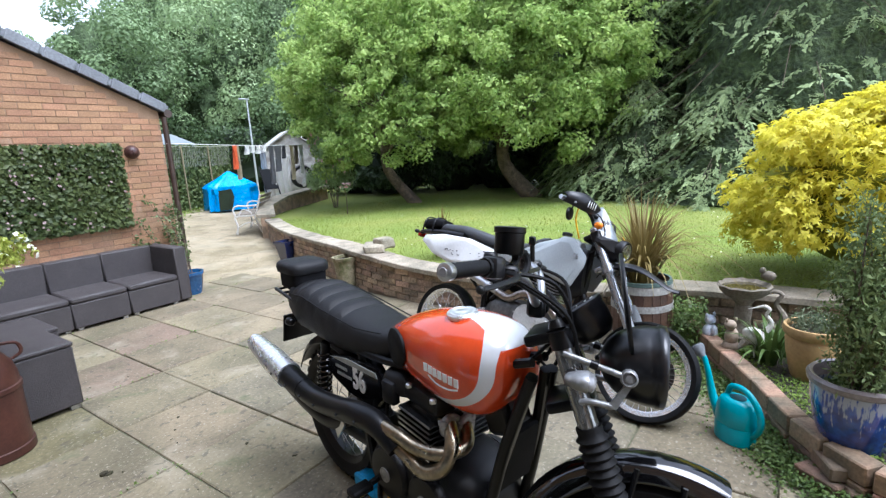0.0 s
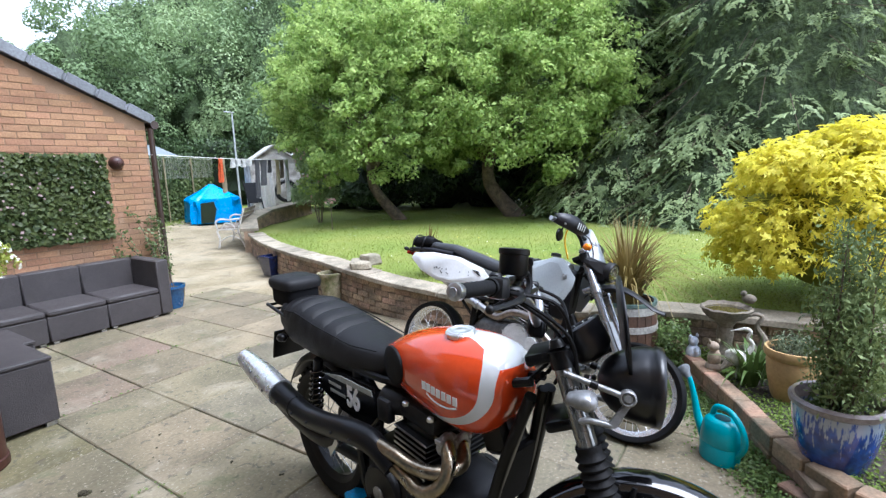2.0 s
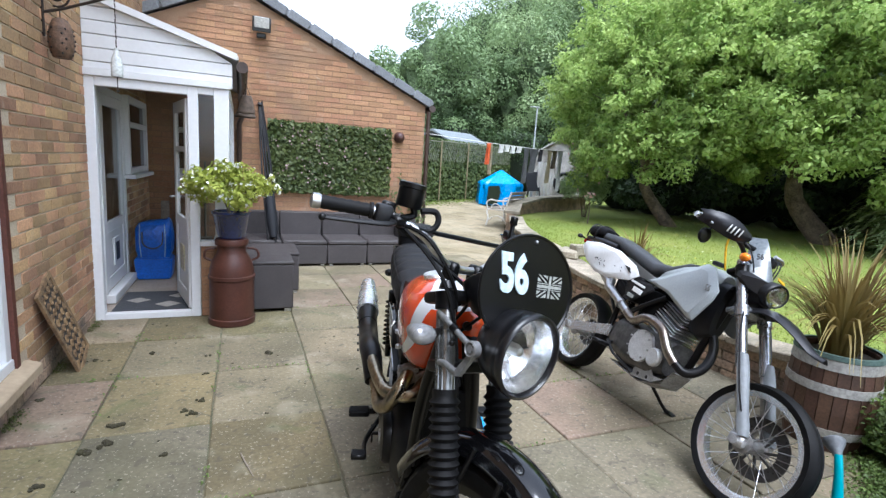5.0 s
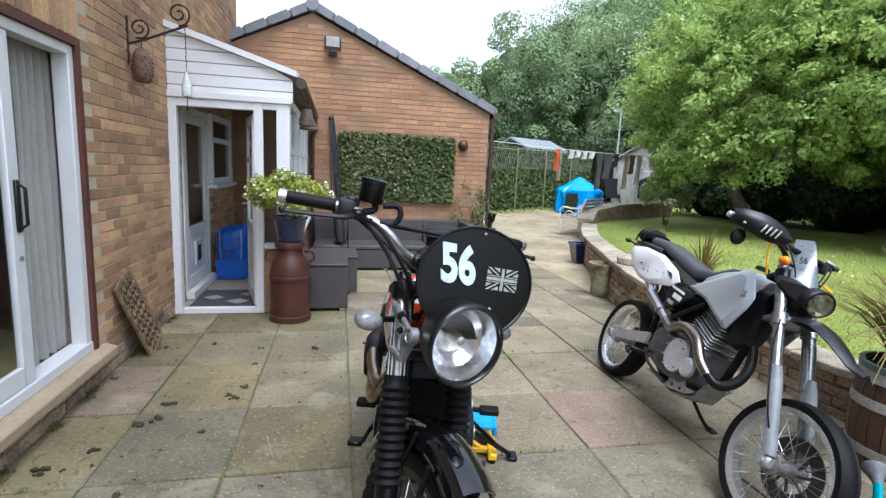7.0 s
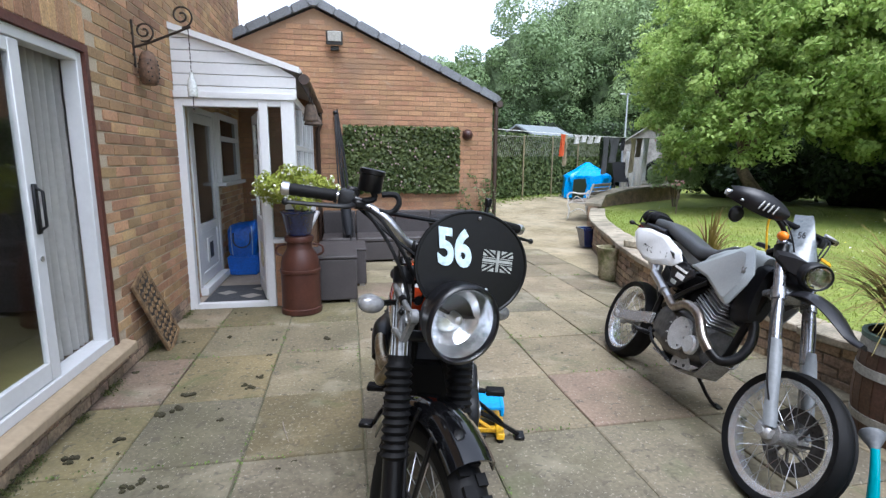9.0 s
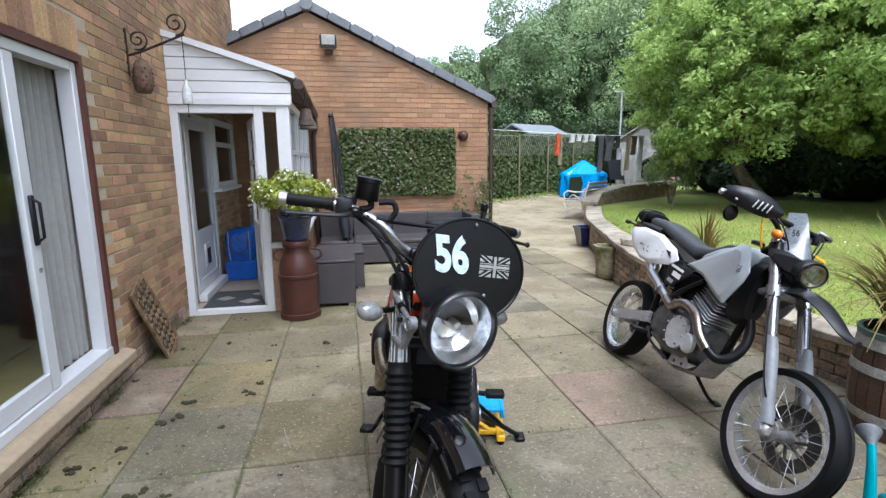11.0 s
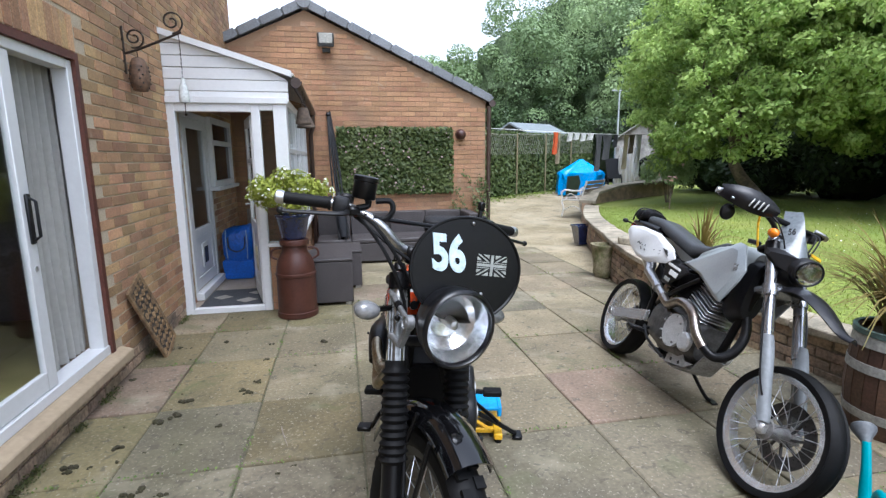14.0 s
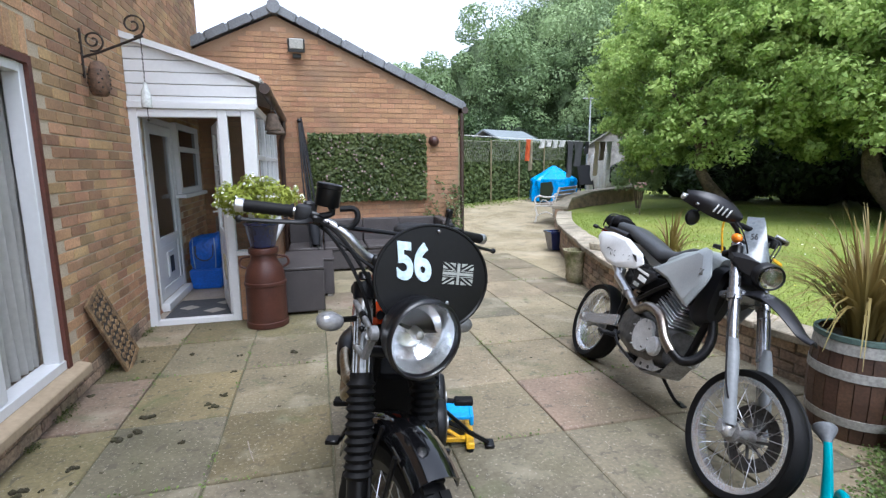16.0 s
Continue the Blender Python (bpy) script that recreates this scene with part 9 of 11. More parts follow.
# rose bush
rose = thing("rose_bush", Matrix.Translation((6.95, 10.95, 0.42)) @ Matrix.Diagonal((0.5, 0.5, 0.8, 1)), "rambling rose bush with pale pink flowers", "rose bush")
cl = [((rr_.uniform(-.9, .9), rr_.uniform(-.7, .7), rr_.uniform(0.8, 2.1)), (0.45, 0.45, 0.4)) for _ in range(28)]
P_, N_ = clump_points(cl, 300, 47, 0.3)
leaf_mesh("leaves", P_, N_, 0.1, "wood_leaf_pale", rose, aspect=0.6, seed=46)
q = B()
for k in range(7):
    a = k * 0.9
    tube(q, [(0.08 * math.cos(a), 0.08 * math.sin(a), 0), (0.3 * math.cos(a), 0.3 * math.sin(a), 0.8), (0.6 * math.cos(a), 0.6 * math.sin(a), 1.6)], [0.02, 0.015, 0.006], 6, 4)
part("canes", q, "bark", rose)
P_, N_ = clump_points([c for c in cl if c[0][2] > 1.2], 9, 48, 0.98)
mat("rose_pink", (0.62, 0.36, 0.36), 0.7, col2=(0.7, 0.55, 0.5), bump=0)
leaf_mesh("blossom", np.repeat(P_, 5, 0) + rr_.normal(size=(len(P_) * 5, 3)) * 0.02, rr_.normal(size=(len(P_) * 5, 3)), 0.09, "rose_pink", rose, aspect=0.9, seed=49)
sr = thing("standard_rose", Matrix.Translation((5.97, 9.53, 0.43)) @ Matrix.Diagonal((0.9, 0.9, 0.62, 1)), "small standard rose with a few pink blooms by the wall", "rose")
q = B()
tube(q, [(0, 0, -0.02), (0.02, 0, 0.5), (0, 0.02, 0.95)], [0.014, 0.011, 0.008], 6, 3)
part("stem", q, "bark", sr)
P_, N_ = clump_points([((0, 0, 0.95), (0.16, 0.16, 0.14))], 120, 50, 0.2)
leaf_mesh("leaves", P_, N_, 0.06, "wood_leaf", sr, aspect=0.6, seed=51)
P_, N_ = clump_points([((0, 0, 1.0), (0.14, 0.14, 0.12))], 14, 52, 0.8)
leaf_mesh("blossom", np.repeat(P_, 4, 0) + rr_.normal(size=(len(P_) * 4, 3)) * 0.012, rr_.normal(size=(len(P_) * 4, 3)), 0.06, "rose_pink", sr, aspect=0.9, seed=53)

# ---- fence with ivy screening ----
mat("wood_tan", (0.24, 0.205, 0.115), 0.8, col2=(0.13, 0.115, 0.06), s1=5, s2=60)
FA, FB = Vector((2.2, 14.35, 0)), Vector((8.9, 18.6, 0))
fence = thing("fence", None, "tall fence covered with dark ivy screening and trellis", "fence", kind="structure")
fd = (FB - FA).normalized()
fo = Vector((fd.y, -fd.x, 0))
nseg = 5
for k in range(nseg):
    a, b = FA.lerp(FB, k / nseg), FA.lerp(FB, (k + 1) / nseg)
    g0 = min(ground_z(a.x, a.y), ground_z(b.x, b.y))
    q = B()
    loft(q, [[(p.x + o.x, p.y + o.y, z) for p, o, z in ((a, fo * 0, g0), (b, fo * 0, g0), (b, fo * 0, g0 + 1.86), (a, fo * 0, g0 + 1.86))], [(p.x - o.x, p.y - o.y, z) for p, o, z in ((a, fo * 0.03, g0), (b, fo * 0.03, g0), (b, fo * 0.03, g0 + 1.86), (a, fo * 0.03, g0 + 1.86))]])
    part("fence_panel", q, "ivy_back", fence, smooth=0)
    q = B()
    box(q, (a.x + fo.x * 0.15, a.y + fo.y * 0.15, g0 + 0.97), (0.04, 0.04, 1.96), 0.006)
    part("fence_post", q, "wood_tan", fence)
    # trellis top
    L_ = (b - a).length
    mat("trellis_pale", (0.30, 0.31, 0.24), 0.8, bump=0.1) if "trellis_pale" not in MATS else None
    q = B()
    for i in range(int(L_ / 0.1)):
        for sg in (-1, 1):
            p0 = a + fd * (0.1 * i)
            p1 = a + fd * min(max(0.1 * i + sg * 0.24, 0), L_)
            p0, p1 = p0 + fo * 0.125, p1 + fo * 0.125
            tube(q, [(p0.x, p0.y, g0 + 1.30), (p1.x, p1.y, g0 + 1.92)], 0.0045, 4)
    tube(q, [(a.x + fo.x * 0.125, a.y + fo.y * 0.125, g0 + 1.94), (b.x + fo.x * 0.125, b.y + fo.y * 0.125, g0 + 1.94)], 0.012, 4)
    part("trellis", q, "trellis_pale", fence, "pale diamond trellis", 0)
gm = ground_z(5, 16)
screen_leaves(fence, (FA.x, FA.y), (FB.x, FB.y), gm + 0.02, gm + 2.0, (fo.x, fo.y), 15000, 0.10, "ivy_far", 77, 0.12)
# low moss along the foot of the fence
n = 2000
u_ = rgc.random(n)
w_ = np.abs(rgc.normal(size=n)) * 0.38
P_ = np.column_stack([FA.x + (FB.x - FA.x) * u_ + fo.x * (0.1 + w_), FA.y + (FB.y - FA.y) * u_ + fo.y * (0.1 + w_), np.zeros(n)])
P_[:, 2] = [ground_z(a, b) + 0.008 for a, b in P_[:, :2]]
fm = thing("fence_moss", None, "low yellow-green moss along the foot of the fence", "moss", kind="stuff")
leaf_mesh("moss_tufts", P_, rgc.normal(size=(n, 3)) * 0.4 + np.array([0, 0, 1]), 0.05, "moss_leaf", fm, aspect=0.8, seed=91)
# tarpaulin over something
mat("tarp", (0.005, 0.29, 0.72), 0.28, col2=(0.0, 0.19, 0.54), s1=3, s2=30, fine=0.2, bump=0.8, bscale=9, dist=0.03)
TX, TY, TA = 7.12, 15.77, radians(-22)
tz = ground_z(TX, TY)
q = B()
rings = []
n = 40
for z, r, e in ((0.0, 0.74, 0.5), (0.25, 0.72, 0.5), (0.55, 0.70, 0.5), (0.72, 0.72, 0.5), (0.80, 0.70, 0.5), (0.94, 0.5, 0.6), (1.1, 0.27, 0.8), (1.25, 0.05, 1.0)):
    ring_ = []
    for k in range(n):
        a = 2 * math.pi * k / n
        c, s_ = math.cos(a), math.sin(a)
        f = 1 + (0.07 * math.sin(9 * a + 1) * (z < 0.6) + 0.045 * math.sin(13 * a) * (0.7 < z < 1.2) + 0.08 * noise.noise(Vector((c * 3, s_ * 3, z * 4))))
        px, py = r * f * math.copysign(abs(c) ** e, c), r * f * math.copysign(abs(s_) ** e, s_)
        ring_.append((TX + px * math.cos(TA) - py * math.sin(TA), TY + px * math.sin(TA) + py * math.cos(TA), tz + 0.9 * z + (0.03 * math.sin(7 * a) if z == 0.72 else 0) + 0.035 * noise.noise(Vector((c * 5, s_ * 5, z * 3 + 7)))))
    rings.append(ring_)
loft(q, rings)
tarp = thing("tarpaulin_cover", Matrix.Identity(4), "bright blue tarpaulin draped like a tent over garden things", "tarpaulin")
part("sheet", q, "tarp", tarp, smooth=35)
# near-black panel on the sheet paints the shade of the gap
q = B()
prism(q, [(-0.50, 0.02), (-0.47, 0.60), (-0.12, 0.63), (-0.06, 0.40), (-0.16, 0.02)], 1, -0.80, -0.755)
q.transform(Matrix.Translation((TX, TY, tz)) @ Matrix.Rotation(TA, 4, "Z"))
part("opening", q, "shade_dark", tarp, "dark panel painted as the shaded gap under the sheet", 0)
# garden bench: pale cast ends and wooden slats
mat("bench_white", (0.62, 0.6, 0.55), 0.6, col2=(0.4, 0.38, 0.34), s1=15, bump=0.2)
bn = thing("garden_bench", Matrix.Translation((5.22, 11.85, ground_z(5.2, 11.85))) @ Matrix.Rotation(radians(-138), 4, "Z"), "garden bench with white cast iron ends and weathered slats", "bench")
for sx in (-0.6, 0.6):
    q = B()
    tube(q, [(sx, -0.28, 0), (sx, -0.24, 0.2), (sx, -0.26, 0.4), (sx, 0.15, 0.42), (sx, 0.24, 0.62), (sx, 0.32, 0.86)], 0.022, 7, 4)
    tube(q, [(sx, 0.28, 0), (sx, 0.2, 0.2), (sx, 0.15, 0.42)], 0.022, 7, 4)
    tube(q, [(sx, -0.26, 0.4), (sx, -0.3, 0.56), (sx, -0.2, 0.64), (sx, 0.0, 0.62), (sx, 0.24, 0.64)], 0.02, 7, 4)
    tube(q, [(sx, -0.2, 0.4), (sx, -0.1, 0.55), (sx, 0.05, 0.5), (sx, 0.1, 0.42)], 0.013, 6, 4)
    tube(q, [(sx, -0.24, 0.15), (sx, 0, 0.26), (sx, 0.23, 0.15)], 0.013, 6, 4)
    part("end_frame", q, "bench_white", bn, "white scrolled cast iron end")
for k in range(5):
    q = B()
    box(q, (0, -0.22 + 0.09 * k, 0.44), (1.24, 0.07, 0.022), 0.005)
    part("seat_slat", q, "wood_grey", bn)
for k in range(4):
    q = B()
    box(q, (0, 0.2 + 0.035 * k, 0.53 + 0.095 * k), (1.24, 0.022, 0.075), 0.005, Matrix.Rotation(radians(-18), 4, "X"))
    part("back_slat", q, "wood_grey", bn)
# shed corner, corrugated sheets and clutter behind the bench
mat("shed_board", (0.58, 0.56, 0.52), 0.8, col2=(0.22, 0.20, 0.18), s1=4, s2=50, amt=0.9, bump=0.4)
mat("sheet_white", (0.80, 0.79, 0.76), 0.6, col2=(0.6, 0.58, 0.54), s1=4, bump=0.2)
shed = thing("garden_shed", Matrix.Translation((8.47, 14.61, 0.3)) @ Matrix.Rotation(radians(-28), 4, "Z") @ Matrix.Diagonal((0.76, 1, 1, 1)), "small weathered boarded shed with a pale felt roof", "shed")
for k in range(12):
    q = B()
    box(q, (0, -0.7, 0.1 + k * 0.14), (1.9, 0.03, 0.145), 0.004, Matrix.Rotation(radians(4), 4, "X"))
    part("board", q, "shed_board", shed, smooth=0)
q = B()
span(q, (-0.94, -0.68, 0), (0.94, 0.7, 1.75))
part("body", q, "shed_board", shed, smooth=0)
q = B()
prism(q, [(-1.05, 1.72), (0, 2.25), (1.05, 1.72), (1.05, 1.76), (0, 2.295), (-1.05, 1.76)], 1, -0.8, 0.8)
mat("felt_old", (0.42, 0.41, 0.38), 0.9, col2=(0.26, 0.25, 0.22), s1=5, bump=0.4)
part("roof", q, "felt_old", shed, "weathered felt roof", 0)
q = B()
prism(q, [(-0.94, 1.74), (0, 2.24), (0.94, 1.74)], 1, -0.7, 0.68)
part("gable", q, "shed_board", shed, smooth=0)
cs = thing("corrugated_sheet", Matrix.Translation((7.55, 13.75, 0.55)) @ Matrix.Rotation(radians(-28), 4, "Z"), "white corrugated sheet standing against the shed", "sheet")
q = B()
vsr = []
for zc in (0, 1.25):
    vsr.append([q.verts.new((x, 0.03 * math.sin(x * 40), zc)) for x in np.linspace(-0.24, 0.24, 41)])
ring_faces(q, vsr, False)
bmesh.ops.solidify(q, geom=list(q.faces), thickness=0.01)
part("sheet", q, "sheet_white", cs, smooth=60)
for (x, y, z, r, lab, ry) in ((8.15, 13.6, 1.2, 0.34, "black rubber tyre hanging on the shed", 70),):
    q = B()
    m_ = Matrix.Translation((x, y, z)) @ Matrix.Rotation(radians(ry), 4, "Z") @ RY90
    lathe(q, [(r - 0.1, -0.06), (r - 0.03, -0.075), (r, -0.04), (r, 0.04), (r - 0.03, 0.075), (r - 0.1, 0.06), (r - 0.1, -0.06)], 24, m_, False, False)
    tagged(part("tyre", q, "black_plastic"), lab, "tyre", "old tyres")
ck = thing("folded_chair", Matrix.Translation((7.2, 13.75, 0.42)), "dark folded garden chair leaning by the shed", "chair")
for sx in (-0.22, 0.22):
    q = B()
    tube(q, [(sx, -0.1, 0), (sx, 0.25, 1.15)], 0.018, 6)
    part("frame_rail", q, "black_plastic", ck)
q = B()
box(q, (0, 0.13, 0.78), (0.42, 0.02, 0.6), 0.004, Matrix.Rotation(radians(-17), 4, "X"))
part("fabric", q, "cloth_black", ck)
# washing line with cloths
mat("line_white", (0.75, 0.75, 0.72), 0.6, bump=0)
A_, Bv = Vector((GX1 + 0.02, GY - 0.05, 2.0)), Vector((8.5, 12.6, 2.12))
wlq = B()
lp = [A_.lerp(Bv, t) - Vector((0, 0, 0.05 * math.sin(math.pi * t))) for t in np.linspace(0, 1, 20)]
tube(wlq, lp, 0.006, 5)
tagged(part("washing_line", wlq, "line_white"), "white washing line stretched across the drive", "washing line")


def on_line(t):
    return A_.lerp(Bv, t) - Vector((0, 0, 0.05 * math.sin(math.pi * t)))


mat("cloth_orange", (0.75, 0.16, 0.05), 0.8, bump=0.2)
mat("cloth_grey", (0.055, 0.055, 0.062), 0.85, bump=0.2)
mat("cloth_white", (0.7, 0.7, 0.68), 0.85, bump=0.2)
mat("cloth_slate", (0.13, 0.13, 0.14), 0.85, bump=0.2)
mat("cloth_beige", (0.42, 0.37, 0.25), 0.85, bump=0.2)
mat("cloth_taupe", (0.17, 0.14, 0.10), 0.85, bump=0.2)
for t0, t1, h, mt, lab in ((0.234, 0.250, 0.38, "cloth_orange", "orange cloth pegged on the line"), (0.250, 0.258, 0.55, "cloth_beige", "narrow beige cloth pegged on the line"), (0.425, 0.455, 0.72, "cloth_slate", "dark grey trousers pegged on the line"), (0.458, 0.512, 0.50, "cloth_slate", "dark grey jacket pegged on the line"), (0.519, 0.540, 0.26, "cloth_grey", "small dark garment pegged on the line"),
                           (0.292, 0.316, 0.15, "cloth_white", "small white cloth pegged on the line"), (0.320, 0.347, 0.12, "cloth_white", "small white cloth pegged on the line"), (0.352, 0.376, 0.14, "cloth_white", "small white cloth pegged on the line"), (0.382, 0.414, 0.12, "cloth_white", "small white cloth pegged on the line"),
                           (0.575, 0.602, 0.72, "cloth_beige", "long beige garment pegged on the line"), (0.606, 0.642, 0.40, "cloth_taupe", "brown-grey garment pegged on the line"), (0.648, 0.685, 0.62, "cloth_white", "white shirt pegged on the line"), (0.660, 0.678, 0.92, "cloth_white", "long white towel pegged on the line")):
    q = B()
    rows = []
    for j in range(7):
        f = j / 6
        row = []
        for i in range(9):
            s_ = i / 8
            p = on_line(t0 + (t1 - t0) * (s_ * (1 - 0.18 * f) + 0.09 * f))
            row.append(q.verts.new((p.x + 0.03 * math.sin(9 * s_ + 3 * f), p.y - 0.03 * math.cos(8 * s_ + 2 * f) * f, p.z - 0.004 - h * f * (1 + 0.08 * math.sin(5 * s_)))))
        rows.append(row)
    for a, b in zip(rows, rows[1:]):
        for i in range(8):
            q.faces.new((a[i], a[i + 1], b[i + 1], b[i]))
    bmesh.ops.solidify(q, geom=list(q.faces), thickness=0.005)
    tagged(part("laundry", q, mt, smooth=70), lab, "laundry", "washing on the line")
# street lamp and far shed roof beyond the fence
sl = thing("street_lamp", Matrix.Translation((10.1, 18.7, 0.3)), "slim grey street lamp beyond the fence", "street lamp")
mat("lamp_post", (0.5, 0.52, 0.53), 0.5, 0.3, bump=0)
q = B()
tube(q, [(0, 0, -0.1), (0, 0, 2.0), (0, 0, 3.75)], [0.04, 0.034, 0.028], 8)
part("post", q, "lamp_post", sl)
q = B()
box(q, (-0.12, 0, 3.77), (0.42, 0.10, 0.045), 0.015)
part("head", q, "lamp_post", sl)
nb = thing("neighbour_shed", Matrix.Translation((7.0, 20.1, 0.5)) @ Matrix.Rotation(radians(28), 4, "Z"), "grey felt-roofed shed behind the fence", "shed")
q = B()
span(q, (-1.1, -0.8, 0), (1.1, 0.8, 1.95))
part("body", q, "shed_board", nb, smooth=0)
q = B()
prism(q, [(-0.95, 1.93), (0, 2.35), (0.95, 1.93), (0.95, 1.99), (0, 2.42), (-0.95, 1.99)], 0, -1.25, 1.25)
mat("felt_grey", (0.17, 0.20, 0.21), 0.8, col2=(0.24, 0.26, 0.27), bump=0.2)
part("roof", q, "felt_grey", nb, "pale grey felt roof", 0)
# daisies in the lawn
dz = thing("daisies", None, "tiny white and yellow daisies in the lawn", "daisies", kind="stuff")
n = 170
P_ = np.column_stack([rgc.uniform(3.0, 9.0, n), rgc.uniform(1.5, 10.5, n), np.full(n, 0.485)])
P_ = P_[np.array([p[0] > wall_at(p[1])[0] + 0.7 for p in P_])]
leaf_mesh("daisy_heads", P_, np.tile(np.array([0, 0, 1.0]), (len(P_), 1)) + rgc.normal(size=(len(P_), 3)) * 0.2, 0.022, "petal", dz, aspect=0.9, seed=61)
mat("petal_yellow", (0.62, 0.56, 0.08), 0.6, amt=0.2, bump=0)
P_ = P_ + rgc.normal(size=P_.shape) * np.array([0.35, 0.35, 0.0])
P_ = P_[np.array([p[0] > wall_at(p[1])[0] + 0.7 for p in P_])]
leaf_mesh("yellow_heads", P_, np.tile(np.array([0, 0, 1.0]), (len(P_), 1)) + rgc.normal(size=(len(P_), 3)) * 0.2, 0.026, "petal_yellow", dz, aspect=0.9, seed=63)
# short grass blades near the wall
n = 26000
gxx = rgc.random(n) ** 1.4 * 5.5
gyy = rgc.uniform(0.2, 10.6, n)
base = np.array([wall_at(v) for v in gyy])
P_ = np.column_stack([base[:, 0] + 0.27 + gxx, gyy, base[:, 1] - 0.05 + (0.52 - base[:, 1]) * np.minimum((gxx + 0.22) / 3.0, 1) + 0.012])
leafmat("grass_blade", (0.14, 0.195, 0.024), (0.24, 0.275, 0.05), trans=0.3, spec=0.1)
gb = thing("grass_blades", None, "short grass blades of the lawn", "grass", kind="stuff")
leaf_mesh("blades", P_, rgc.normal(size=(n, 3)) + np.array([0, 0, 0.2]), 0.045, "grass_blade", gb, aspect=0.12, seed=62, long_dir=np.tile(np.array([0, 0, 3.0]), (n, 1)))

# -- the grey supermoto, leaning on its side stand --
mat("cast_alloy", (0.50, 0.50, 0.50), 0.40, 0.55, col2=(0.26, 0.255, 0.25), s1=25, s2=120, amt=0.6, fine=0.2, bump=0.12)
mat("grey_plastic", (0.31, 0.34, 0.345), 0.3, col2=(0.265, 0.29, 0.30), s1=6, s2=90, amt=0.5, fine=0.06, bump=0.02, coat=0.3)
mat("fender_plastic", (0.006, 0.006, 0.008), 0.4, spec=0.4, col2=(0.014, 0.014, 0.016), s1=12, bump=0.03)
mat("guard_grey", (0.19, 0.205, 0.215), 0.5, col2=(0.14, 0.15, 0.158), s1=14, amt=0.7, fine=0.1, bump=0.05)
mat("fleck_black", (0.02, 0.02, 0.022), 0.5, bump=0.0)
mat("cover_silver", (0.60, 0.60, 0.59), 0.36, 0.35, col2=(0.44, 0.44, 0.43), s1=25, s2=120, amt=0.6, fine=0.15, bump=0.08)
mat("case_dark", (0.11, 0.108, 0.105), 0.45, 0.4, col2=(0.04, 0.038, 0.036), s1=20, s2=90, amt=0.8, fine=0.2, bump=0.12)
mat("fork_silver", (0.32, 0.33, 0.35), 0.26, 0.8, col2=(0.21, 0.22, 0.24), s1=10, bump=0.02)
moto = thing("supermoto_motorcycle", Matrix.Translation((1.41, 3.808, 0.0)) @ Matrix.Rotation(radians(-99.8), 4, "Z") @ Matrix.Rotation(radians(-20.8), 4, "X") @ Matrix.Diagonal((1.07, 0.97, 1.035, 1)), "grey and white supermoto motorcycle leaning on its side stand", "motorcycle", "parked motorcycles")
HEAD2 = Vector((1.15, 0, 0.98))
AX2 = Vector((-math.sin(radians(28)), 0, math.cos(radians(28))))
STEER2 = Matrix.Translation(HEAD2) @ Matrix.Rotation(radians(3.8), 4, AX2) @ Matrix.Translation(-HEAD2)


def gx(z):
    return 1.18 + (1.06 - z) * 0.545


def mp(name, q, material, label="", owner=None, smooth=40):
    return part(name, q, material, owner or moto, label, smooth)


def fp(name, q, material, label="", owner=None, smooth=40):
    q.transform(STEER2)
    return part(name, q, material, owner or moto, label, smooth)


def shell(q, pts, inset=0.25, lift=0.012, thick=0.006):
    """A thin moulded panel: an outline with a raised inner facet and a back."""
    c = sum((Vector(p) for p in pts), Vector()) / len(pts)
    nrm = Vector((0, -1, 0)) if c.y < 0 else Vector((0, 1, 0))
    out = [Vector(p) for p in pts]
    inn = [p.lerp(c, inset) + nrm * lift for p in out]
    back = [p - nrm * thick for p in out]
    loops = [[q.verts.new(p) for p in l] for l in (back, out, inn)]
    n = len(pts)
    for a, b in zip(loops, loops[1:]):
        for k in range(n):
            q.faces.new((a[k], a[(k + 1) % n], b[(k + 1) % n], b[k]))
    q.faces.new(loops[2])
    q.faces.new(list(reversed(loops[0])))
    bmesh.ops.recalc_face_normals(q, faces=list(q.faces))
    bmesh.ops.bevel(q, geom=[e for e in q.edges if len(e.link_faces) == 2], offset=0.004, segments=2, affect="EDGES")


wheel(moto, "rear_wheel", Matrix.Translation((0, 0, 0.29)), 0.292, 0.135, 0.236, "rim_bright", 36, "steel", (0.105, -0.07), False, 0.042)
wheel(moto, "front_wheel", STEER2 @ Matrix.Translation((1.587, 0, 0.29)), 0.292, 0.104, 0.244, "rim_bright", 36, "steel", (0.145, -0.055), False, 0.034)
